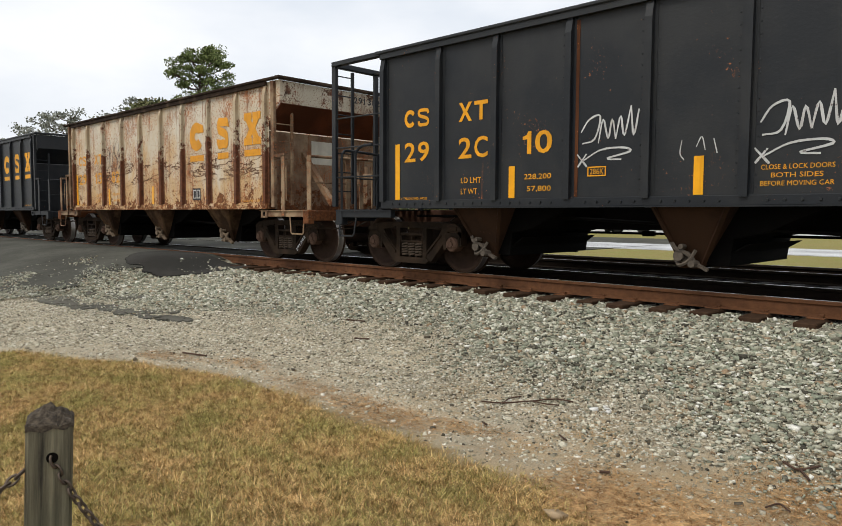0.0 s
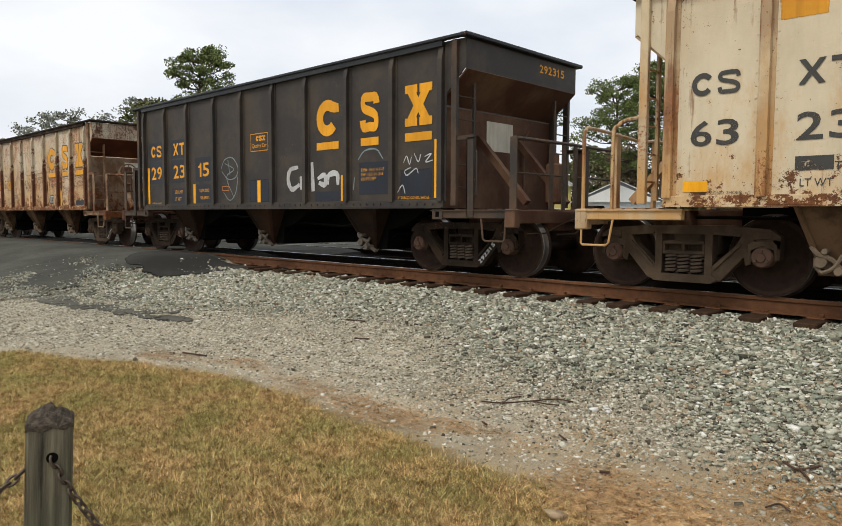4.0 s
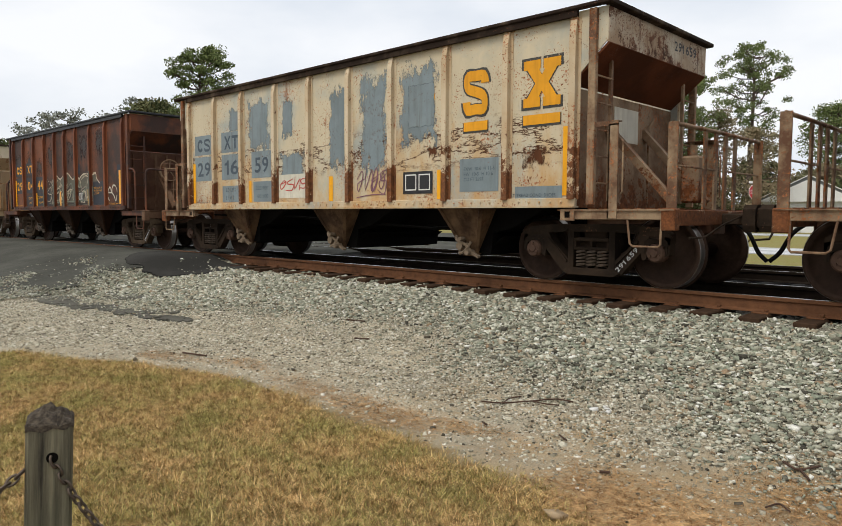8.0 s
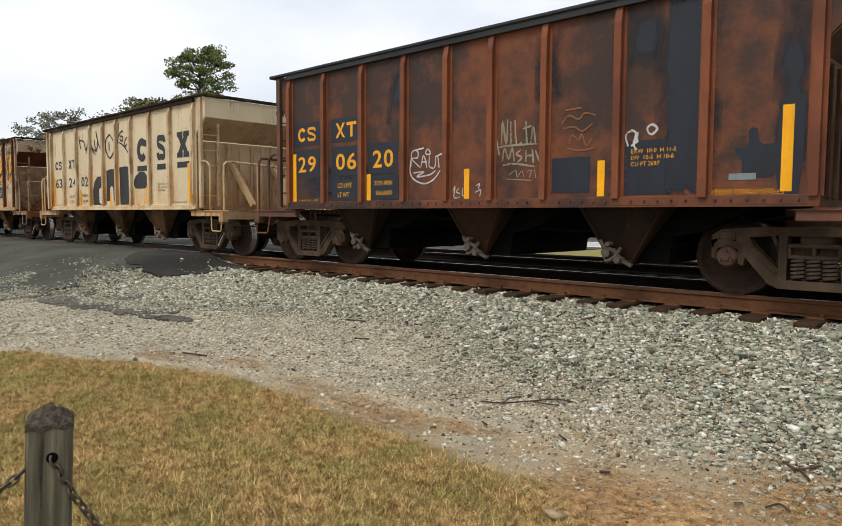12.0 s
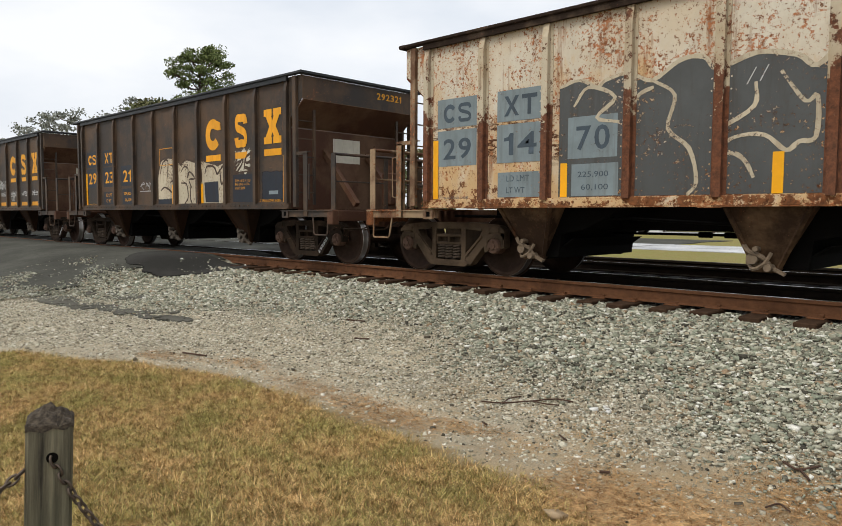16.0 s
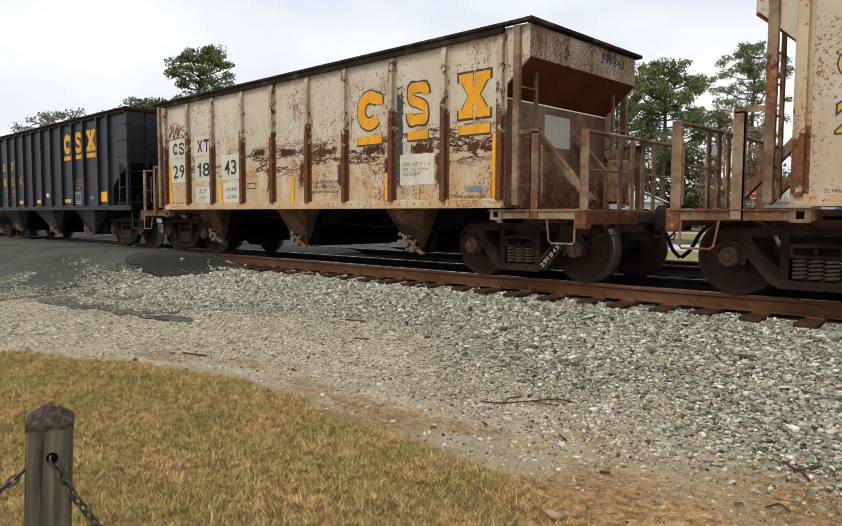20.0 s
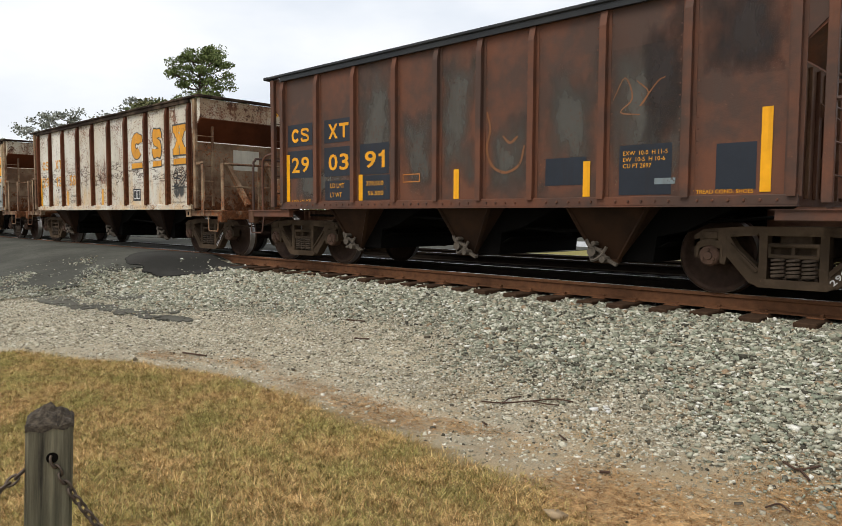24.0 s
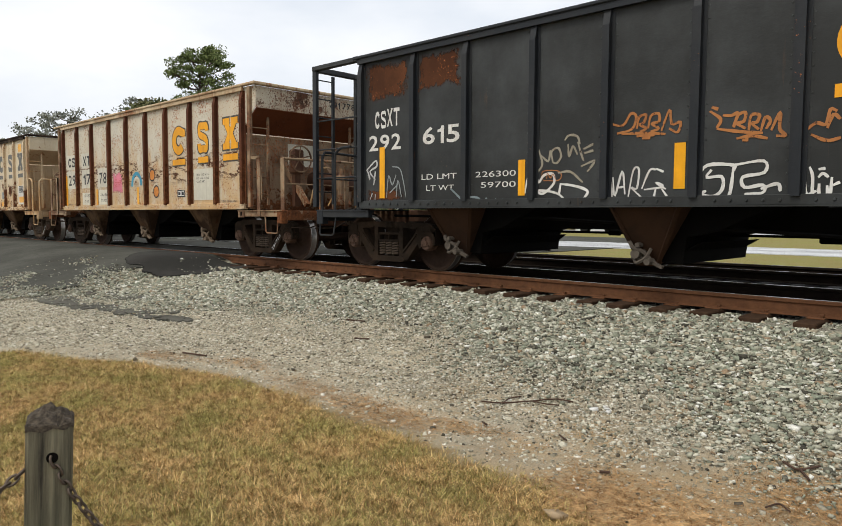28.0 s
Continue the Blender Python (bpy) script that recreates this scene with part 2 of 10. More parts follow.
CREAM, CREAM2, GREY_BLUE = (0.62, 0.515, 0.345), (0.52, 0.42, 0.28), (0.22, 0.29, 0.31)
M = {
    "black": steel_paint("black_car_paint", (0.0105, 0.0130, 0.0165), (0.021, 0.0225, 0.024), 0.14, 0.34, 0.28, 0.5, 0.5),
    "grey_black": steel_paint("faded_black_car_paint_with_grey_dust", (0.0185, 0.0200, 0.0195), (0.041, 0.045, 0.046), 0.12, 0.26, 0.45, 0.55, 0.55, (0.060, 0.036, 0.022), 0.55),
    "navy": steel_paint("new_black_car_paint", (0.0115, 0.0155, 0.0215), (0.0165, 0.0205, 0.0255), 0.0, 0.05, 0.05, 0.5, 0.45),
    "brownblack": steel_paint("faded_black_brown_car_paint", (0.086, 0.052, 0.030), (0.034, 0.028, 0.024), 0.28, 0.42, 0.50, 0.55, 0.6, (0.150, 0.060, 0.024), 1.0),
    "olive": steel_paint("faded_dark_grey_brown_car_paint", (0.058, 0.046, 0.034), (0.030, 0.027, 0.026), 0.16, 0.34, 0.35, 0.55, 0.6, (0.11, 0.048, 0.022), 1.0),
    "cream_clean": steel_paint("cream_car_paint", CREAM, (0.58, 0.475, 0.315), 0.24, 0.40, 0.62, 0.5, 0.55, stain=0.5),
    "cream_worn": steel_paint("cream_car_paint_with_rust_runs", (0.62, 0.535, 0.385), (0.55, 0.455, 0.31), 0.36, 0.48, 0.70, 0.5, 0.6, stain=0.7, low=0.3, low_at=1.15),
    "cream": steel_paint("cream_car_paint_with_rust_specks", (0.52, 0.46, 0.36), (0.46, 0.39, 0.285), 0.34, 0.62, 0.45, 0.5, 0.6, stain=0.6),
    "cream_rust": steel_paint("cream_car_paint_blotched_with_rust", (0.60, 0.555, 0.46), (0.54, 0.455, 0.335), 0.40, 0.80, 0.80, 0.5, 0.65, (0.20, 0.069, 0.022), seam=0.6, stain=1.0, low=0.4, low_at=1.20),
    "cream_pale": steel_paint("pale_cream_car_paint_with_orange_stains", (0.58, 0.54, 0.45), (0.53, 0.42, 0.28), 0.43, 0.82, 0.90, 0.50, 0.65, (0.205, 0.072, 0.024), seam=0.35, stain=1.10, low=0.6, low_at=1.25),
    "cream_cracked": steel_paint("cream_car_paint_cracked_along_rusty_seams", (0.56, 0.525, 0.435), (0.53, 0.46, 0.35), 0.34, 0.70, 0.58, 0.5, 0.65, seam=0.85, stain=0.9),
    "white_peeled": steel_paint("peeling_white_car_paint", (0.66, 0.635, 0.57), (0.55, 0.50, 0.41), 0.46, 0.72, 0.70, 0.5, 0.7, (0.11, 0.042, 0.020), seam=0.4, stain=0.5),
    "cream_peeled": steel_paint("peeling_cream_car_paint", (0.52, 0.48, 0.39), (0.40, 0.32, 0.22), 0.40, 0.80, 0.75, 0.5, 0.7, seam=0.4, stain=0.8),
    "bluecream": steel_paint("cream_car_paint_with_grey_blue_patches", (0.55, 0.475, 0.335), (0.33, 0.36, 0.335), 0.34, 0.64, 0.55, 0.42, 0.6, RUST, 0.55, seam=0.45, stain=0.7),
    "brown": steel_paint("rust_brown_car_paint", (0.158, 0.051, 0.021), (0.034, 0.022, 0.019), 0.22, 0.34, 0.40, 0.60, 0.65, (0.11, 0.036, 0.016), 0.9),
    "brown_dark": steel_paint("dark_rust_brown_car_paint", (0.135, 0.052, 0.028), (0.064, 0.038, 0.029), 0.22, 0.36, 0.45, 0.55, 0.65, (0.10, 0.036, 0.016), 0.9),
    "rib_brown": steel_paint("rust_red_rib_paint", (0.200, 0.062, 0.024), (0.11, 0.036, 0.018), 0.2, 0.4, 0.4, 0.5, 0.7, (0.09, 0.03, 0.015)),
    "rib_rust": steel_paint("cream_rib_paint_rusted_through_below", (0.50, 0.44, 0.33), (0.40, 0.31, 0.20), 0.36, 0.60, 0.72, 0.5, 0.75, (0.150, 0.048, 0.020), low=2.2, low_at=2.25),
    "rib_maroon": steel_paint("dark_maroon_rusted_rib", (0.125, 0.048, 0.026), (0.070, 0.028, 0.017), 0.30, 0.50, 0.60, 0.5, 0.8, (0.15, 0.058, 0.026), low=0.6, low_at=2.0),
    "rib_clean": steel_paint("cream_rib_paint_stained_brown", (0.58, 0.47, 0.305), (0.36, 0.24, 0.135), 0.42, 0.60, 0.85, 0.5, 0.65, stain=0.8),
    "rib_cream": steel_paint("cream_rib_paint", (0.60, 0.50, 0.35), (0.48, 0.35, 0.21), 0.40, 0.66, 0.62, 0.5, 0.65, low=0.4, low_at=1.8),
    "end_rust": steel_paint("rust_stained_end_paint", (0.29, 0.205, 0.13), (0.145, 0.080, 0.043), 0.46, 0.70, 0.70, 0.5, 0.8, patch_scale=1.5, low=0.5, low_at=1.3),
    "slope_rust": steel_paint("dark_red_rust_steel", (0.135, 0.044, 0.020), (0.075, 0.028, 0.015), 0.42, 0.5, 0.4, 0.5, 0.85, (0.06, 0.022, 0.012)),
    "lip_rust": steel_paint("cream_end_lip_eaten_by_rust", (0.50, 0.44, 0.34), (0.30, 0.20, 0.12), 0.62, 0.78, 0.8, 0.5, 0.75, (0.10, 0.038, 0.018)),
    "end_brown": steel_paint("brown_end_steel", (0.080, 0.034, 0.018), (0.16, 0.092, 0.052), 0.38, 0.45, 0.5, 0.35, 0.75, (0.06, 0.024, 0.014)),
    "post_rust": steel_paint("rusty_brown_rail_paint", (0.29, 0.205, 0.125), (0.10, 0.046, 0.024), 0.54, 0.68, 0.7, 0.5, 0.8, patch_scale=1.8),
    "chord_dark": steel_paint("dark_rusty_top_chord", (0.024, 0.016, 0.012), (0.10, 0.072, 0.05), 0.3, 0.5, 0.3, 0.28, 0.8, (0.07, 0.028, 0.015), 2.0),
    "cream_end": steel_paint("stained_cream_end_paint", (0.38, 0.265, 0.15), (0.46, 0.345, 0.21), 0.38, 0.55, 0.75, 0.5, 0.7, stain=0.6),
    "truck": steel_paint("grimy_brown_cast_steel", (0.020, 0.0145, 0.0105), (0.042, 0.028, 0.019), 0.28, 0.42, 0.35, 0.42, 0.85, (0.095, 0.042, 0.020), 1.6),
    "truck_tan": steel_paint("dusty_tan_cast_steel", (0.052, 0.037, 0.025), (0.098, 0.069, 0.046), 0.30, 0.40, 0.40, 0.45, 0.88, (0.060, 0.034, 0.020), 1.6),
    "spring": plain("dusty_spring_steel", (0.085, 0.060, 0.042), 0.8, 0.0, 0.5, 20),
    "latch_dusty": plain("dusty_grey_latch_iron", (0.115, 0.095, 0.075), 0.85, 0.0, 0.6, 12),
    "latch_tan": plain("dusty_tan_latch_iron", (0.21, 0.155, 0.105), 0.85, 0.0, 0.6, 12),
    "wheel": plain("dark_brown_wheel_steel", (0.046, 0.028, 0.020), 0.7, 0.0, 0.5, 14),
    "tread": plain("worn_bright_wheel_tread", (0.30, 0.29, 0.28), 0.3, 0.9, 0.2, 30),
    "cap": plain("rusty_bearing_cap", (0.105, 0.058, 0.038), 0.8, 0.0, 0.5, 14),
    # near-black, so that shade under the cars sits in the colour itself
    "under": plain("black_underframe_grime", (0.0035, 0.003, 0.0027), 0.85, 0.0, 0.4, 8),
    "pocket": steel_paint("grimy_hopper_pocket", (0.040, 0.021, 0.012), (0.018, 0.012, 0.009), 0.30, 0.3, 0.5, 0.5, 0.85, (0.06, 0.026, 0.015)),
    "pocket_tan": steel_paint("tan_rusty_hopper_pocket", (0.135, 0.082, 0.046), (0.034, 0.020, 0.013), 0.45, 0.5, 0.6, 0.55, 0.85, (0.09, 0.036, 0.017), 1.6),
    "pocket_grey": steel_paint("dusty_dark_grey_hopper_pocket", (0.085, 0.085, 0.082), (0.05, 0.05, 0.05), 0.15, 0.15, 0.3, 0.5, 0.8),
    "hose": plain("black_rubber_hose", (0.015, 0.015, 0.015), 0.6),
    "yellow": decal("yellow_stencil", (0.82, 0.37, 0.010), 0.03),
    "yellow_worn": decal("worn_yellow_stencil", (0.74, 0.33, 0.018), 0.36),
    "marker": decal("yellow_reflective_strip", (0.92, 0.43, 0.007), 0.0, 0.35),
    "white": decal("white_stencil", (0.72, 0.71, 0.68), 0.15),
    "chalk": decal("white_spray", (0.55, 0.56, 0.56), 0.42, 0.8),
    "ink": decal("black_stencil", (0.025, 0.026, 0.028), 0.15),
    "ink_worn": decal("worn_black_stencil", (0.06, 0.06, 0.055), 0.45),
    "blueink": decal("dark_blue_grey_stencil", (0.06, 0.085, 0.11), 0.25),
    "slate": decal("grey_blue_paint_patch", (0.21, 0.26, 0.28), 0.30),
    "bluepatch": decal("dark_blue_paint_patch", (0.018, 0.024, 0.036), 0.22),
    "ivory": decal("fresh_cream_paint_patch", (0.66, 0.63, 0.52), 0.12),
    "silver": decal("silver_spray", (0.30, 0.335, 0.345), 0.30, 0.5),
    "pink": decal("pink_spray", (0.75, 0.22, 0.30), 0.1),
    "orange": decal("orange_spray", (0.60, 0.22, 0.04), 0.3),
    "red": decal("red_spray", (0.50, 0.05, 0.04), 0.3),
    "cyan": decal("blue_spray", (0.05, 0.30, 0.45), 0.2),
    "purple": decal("faded_purple_spray", (0.22, 0.10, 0.14), 0.4),
    "rustpatch": steel_paint("bare_rust_patch", (0.11, 0.045, 0.022), (0.06, 0.026, 0.015), 0.4, 0.5, 0.4, 0.5, 0.85),
    # rail web under and behind the train, with shade put into its colour
    "rail_dark": plain("dark_oily_rail_web", (0.022, 0.016, 0.012), 0.85, 0.0, 0.4, 6),
    "rail_side": plain("rusty_rail_web", (0.170, 0.072, 0.030), 0.85, 0.0, 0.55, 9),
    "rail_top": plain("polished_rail_head", (0.42, 0.42, 0.43), 0.22, 0.95, 0.15, 20, 0.05),
}


# ---- mesh tools ----
SHARED = {}


def box(bm, x0, x1, y0, y1, z0, z1, bevel=0.0):
    made = bmesh.ops.create_cube(bm, size=1.0)["verts"]
    for w in made:
        w.co = Vector(((x0 + x1) / 2 + w.co.x * (x1 - x0), (y0 + y1) / 2 + w.co.y * (y1 - y0), (z0 + z1) / 2 + w.co.z * (z1 - z0)))
    if bevel:
        edges = list({e for w in made for e in w.link_edges})
        bmesh.ops.bevel(bm, geom=edges, offset=bevel, segments=1, affect="EDGES", profile=0.5)


def prism(bm, outline, y0, y1):
    """An outline in x and z, drawn out along y."""
    a = [bm.verts.new((x, y0, z)) for x, z in outline]
    b = [bm.verts.new((x, y1, z)) for x, z in outline]
    bm.faces.new(a)
    bm.faces.new(b[::-1])
    for i in range(len(a)):
        j = (i + 1) % len(a)
        bm.faces.new((a[i], b[i], b[j], a[j]))


def prism_x(bm, outline, x0, x1):
    """An outline in y and z, drawn out along x."""
    a = [bm.verts.new((x0, y, z)) for y, z in outline]
    b = [bm.verts.new((x1, y, z)) for y, z in outline]
    bm.faces.new(a)
    bm.faces.new(b[::-1])
    for i in range(len(a)):
        j = (i + 1) % len(a)
        bm.faces.new((a[i], b[i], b[j], a[j]))


def bar(bm, p, q, r, sides=8, r2=None):
    """A round bar from p to q."""
    p, q = Vector(p), Vector(q)
    d = q - p
    m = Matrix.Translation((p + q) / 2) @ d.to_track_quat("Z", "Y").to_matrix().to_4x4()
    bmesh.ops.create_cone(bm, cap_ends=True, segments=sides, radius1=r, radius2=r if r2 is None else r2, depth=d.length, matrix=m)


def flat_bar(bm, p, q, w, t):
    """A bar of square section w by t from p to q."""
    p, q = Vector(p), Vector(q)
    d = q - p
    m = Matrix.Translation((p + q) / 2) @ d.to_track_quat("Z", "Y").to_matrix().to_4x4() @ Matrix.Diagonal((w, t, d.length, 1))
    bmesh.ops.create_cube(bm, size=1.0, matrix=m)


def tube(bm, points, r, sides=6):
    """A bent round bar."""
    pts = [Vector(p) for p in points]
    rings = []
    for i, p in enumerate(pts):
        d = (pts[min(i + 1, len(pts) - 1)] - pts[max(i - 1, 0)]).normalized()
        u = d.orthogonal().normalized() if i == 0 else (rings[-1][1] - d * rings[-1][1].dot(d)).normalized()
        w = d.cross(u)
        rings.append(([bm.verts.new(p + r * (math.cos(a) * u + math.sin(a) * w)) for a in (k * 2 * math.pi / sides for k in range(sides))], u))
    for (a, _), (b, _) in zip(rings, rings[1:]):
        for k in range(sides):
            bm.faces.new((a[k], a[(k + 1) % sides], b[(k + 1) % sides], b[k]))
    bm.faces.new(rings[0][0][::-1])
    bm.faces.new(rings[-1][0])


def lathe_y(bm, profile, sides=36):
    """A profile of (radius, y) turned round the y axis."""
    rings = []
    for r, y in profile:
        if r < 1e-6:
            rings.append([bm.verts.new((0, y, 0))] * sides)
        else:
            rings.append([bm.verts.new((r * math.cos(a), y, r * math.sin(a))) for a in (k * 2 * math.pi / sides for k in range(sides))])
    for a, b in zip(rings, rings[1:]):
        for k in range(sides):
            c = []
            for w in (a[k], a[(k + 1) % sides], b[(k + 1) % sides], b[k]):
                if w not in c:
                    c.append(w)
            if len(c) > 2:
                bm.faces.new(c)


def finish(name, bm, smooth=False):
    bmesh.ops.recalc_face_normals(bm, faces=bm.faces)
    me = bpy.data.meshes.new(name)
    bm.to_mesh(me)
    bm.free()
    if smooth:
        for f in me.polygons:
            f.use_smooth = True
    me.materials.append(None)
    return me


def dress(ob, mat):
    slot = ob.material_slots[0]
    slot.link, slot.material = "OBJECT", mat
    return ob


def part(name, bm, mat, parent, label="", at=None, smooth=False):
    """Links a bmesh (or a mesh that is shared) as one mesh under a thing or a part."""
    me = bm if isinstance(bm, bpy.types.Mesh) else finish(name, bm, smooth)
    ob = dress(new(name, me), mat)
    ob.parent = parent
    if at is not None:
        ob.matrix_basis = at
    return tagged(ob, label) if label else ob


def shared(key, make, smooth=False):
    """A mesh made once by make(bm) and used again under its key."""
    if key not in SHARED:
        bm = bmesh.new()
        make(bm)
        SHARED[key] = finish(key.split("|")[0], bm, smooth)
    return SHARED[key]


def thing(name, label, category, group="", at=None, kind=""):
    ob = new(name)
    ob.empty_display_size = 0.2
    if at is not None:
        ob.matrix_basis = at
    return tagged(ob, label, category, group, kind)


def mesh_of(name, verts, faces, mat):
    me = bpy.data.meshes.new(name)
    me.from_pydata([tuple(map(float, w)) for w in verts], [], faces)
    me.materials.append(mat)
    return me


# ---- flat paint shapes, drawn in u (along the car) and z ----
def ribbon(points, w):
    """Quads of a brush stroke of width w (or a width for each point)."""
    ps = [Vector((a, b)) for a, b in points]
    ws = w if isinstance(w, list) else [w] * len(ps)
    left, right = [], []
    for i, p in enumerate(ps):
        d = (ps[min(i + 1, len(ps) - 1)] - ps[max(i - 1, 0)])
        d = d.normalized() if d.length > 1e-9 else Vector((1, 0))
        k = Vector((-d.y, d.x)) * ws[i] / 2
        left.append(p + k)
        right.append(p - k)
    return [[left[i], right[i], right[i + 1], left[i + 1]] for i in range(len(ps) - 1)]


def rect(u0, u1, z0, z1):
    return [[Vector((u0, z0)), Vector((u1, z0)), Vector((u1, z1)), Vector((u0, z1))]]


def curve_through(points, n=5):
    """Catmull-Rom points through the given ones."""
    ps = [Vector(p) for p in points]
    ps = [ps[0] * 2 - ps[1]] + ps + [ps[-1] * 2 - ps[-2]]
    res = []
    for a, b, c, d in zip(ps, ps[1:], ps[2:], ps[3:]):
        for k in range(n):
            t = k / n
            res.append(0.5 * ((2 * b) + (c - a) * t + (2 * a - 5 * b + 4 * c - d) * t * t + (3 * b - a - 3 * c + d) * t ** 3))
    return res + [ps[-2]]


def open_ring(fat, slab):
    a0, a1 = radians(34), radians(322)
    pts = [(0.5 + (0.5 - fat / 2) * math.cos(a0 + (a1 - a0) * k / 24), 0.5 + (0.5 - fat / 2) * math.sin(a0 + (a1 - a0) * k / 24)) for k in range(25)]
    if slab:
        pts = [(0.90, 0.62), (0.90, 0.74)] + pts[2:]
        return ribbon(pts, [0.24, 0.30] + [fat] * (len(pts) - 2))
    return ribbon(pts, fat)


def double_bend(fat, slab):
    fat = fat * 0.80
    h = fat / 2
    pts = curve_through([(1 - h, 0.70), (0.84, 0.90 - h * 0.3), (0.5, 1 - h), (0.18, 0.88), (h, 0.74), (0.20, 0.60), (0.5, 0.52), (0.80, 0.42), (1 - h, 0.27), (0.82, 0.11), (0.5, h), (0.16, 0.11), (h, 0.30)], 3)
    ws = [fat] * len(pts)
    if slab:
        for k, f in enumerate((1.45, 1.3, 1.1)):
            ws[k] = ws[-1 - k] = fat * f
    return ribbon(pts, ws)


def crossed_bars(fat, slab):
    """One closed outline; a fat above 0.30 grows it all round."""
    e = max(0.0, (fat - 0.30) * 0.25)
    if slab:
        quarter = [(0.0 - e, 1 + e), (0.46 + e, 1 + e), (0.46 + e, 0.80 - e), (0.42, 0.80 - e), (0.5, 0.67)]
        side = [(0.0 - e, 0.80 - e), (0.10 - e, 0.80 - e), (0.32 - e, 0.5)]
    else:
        quarter = [(0.0, 1.0), (0.25, 1.0), (0.5, 0.64)]
        side = [(0.37, 0.5)]
    top_right = [(1 - x, y) for x, y in quarter[-2::-1]]
    right = [(1 - x, y) for x, y in side]
    bottom_right = [(1 - x, 1 - y) for x, y in side[-2::-1]] + [(1 - x, 1 - y) for x, y in quarter]
    bottom_left = [(x, 1 - y) for x, y in quarter[-2::-1]]
    left = [(x, 1 - y) for x, y in side] + [(x, y) for x, y in side[-2::-1]]
    return [[Vector(p) for p in quarter + top_right + right + bottom_right + bottom_left + left]]


def tee_bars(fat, slab):
    f = fat * 0.9
    return [[Vector(p) for p in ((0, 1), (0, 1 - f), (0.5 - fat / 2, 1 - f), (0.5 - fat / 2, 0), (0.5 + fat / 2, 0), (0.5 + fat / 2, 1 - f), (1, 1 - f), (1, 1))]]


def put(shape, u0, u1, z0, z1):
    return [[Vector((u0 + p.x * (u1 - u0), z0 + p.y * (z1 - z0))) for p in poly] for poly in shape]


def outline_of(text, bold=0.0):
    """Flat mesh of a line of writing in the built-in font, in a box from 0 to 1."""
    key = "writing|%s%.3f" % (text, bold)
    if text == "1" and key not in SHARED:
        me = bpy.data.meshes.new("writing")
        me.from_pydata([(x, 0, z) for x, z in ((0.52, 0), (1, 0), (1, 1), (0.64, 1), (0.45, 0.84), (0, 0.78), (0, 0.64), (0.52, 0.66))], [], [tuple(range(8))])
        me.materials.append(None)
        SHARED[key] = me
    if key not in SHARED:
        cu = bpy.data.curves.new("writing", "FONT")
        cu.body, cu.resolution_u, cu.offset = text, 3, (0.016 if len(text) == 1 else 0.008 if len(text) < 4 else 0.0) + bold
        ob = bpy.data.objects.new("writing", cu)
        scene.collection.objects.link(ob)
        bpy.context.view_layer.update()
        me = bpy.data.meshes.new_from_object(ob.evaluated_get(bpy.context.evaluated_depsgraph_get()))
        bpy.data.objects.remove(ob)
        xs, ys = [w.co.x for w in me.vertices], [w.co.y for w in me.vertices]
        for w in me.vertices:
            w.co = Vector(((w.co.x - min(xs)) / (max(xs) - min(xs)), 0, (w.co.y - min(ys)) / (max(ys) - min(ys))))
        me.materials.clear()
        me.materials.append(None)
        SHARED[key] = me
    return SHARED[key]


PANEL, LAY = 1.462, {}


def painted(car, name, shape, mat, up=0.004, label=""):
    """Paint on the side that faces the road; u counts from the car's forward end."""
    verts, faces, known = [], [], {}
    for poly in shape:
        f = []
        for p in poly:
            key = (round(p.x, 5), round(p.y, 5))
            if key not in known:
                known[key] = len(verts)
                verts.append((p.x * car["reach"], -0.000006 * (len(verts) % 250), p.y))
            if known[key] not in f:
                f.append(known[key])
        if len(f) > 2:
            faces.append(f)
    me = bpy.data.meshes.new(name)
    me.from_pydata(verts, [], faces)
    me.materials.append(None)
    return part(name, me, M[mat], car, label, pose(-car["half"], -PANEL - up, 0))


def written(car, text, u0, u1, z0, z1, mat, name="lettering", up=0.006, rim=None):
    if name == "number":
        # one piece for each figure
        wide = [0.52 if c == "1" else 1.0 for c in text]
        unit = (u1 - u0) / (sum(wide) + 0.22 * (len(text) - 1))
        u = u0
        for c, w in zip(text, wide):
            if rim:
                e = 0.020
                ob = part("figure_edge", outline_of(c, 0.045), M[rim], car, "", pose(-car["half"] + (u - e) * car["reach"], -PANEL - up + 0.002, z0 - e))
                ob.scale = ((unit * w + 2 * e) * car["reach"], 1, z1 - z0 + 2 * e)
            ob = part("figure", outline_of(c), M[mat], car, "", pose(-car["half"] + u * car["reach"], -PANEL - up, z0))
            ob.scale = (unit * w * car["reach"], 1, z1 - z0)
            u += unit * (w + 0.22)
        return None
    ob = part(name, outline_of(text), M[mat], car, "", pose(-car["half"] + u0 * car["reach"], -PANEL - up, z0))
    ob.scale = ((u1 - u0) * car["reach"], 1, z1 - z0)
    return tagged(ob, "", "", "", "stuff")


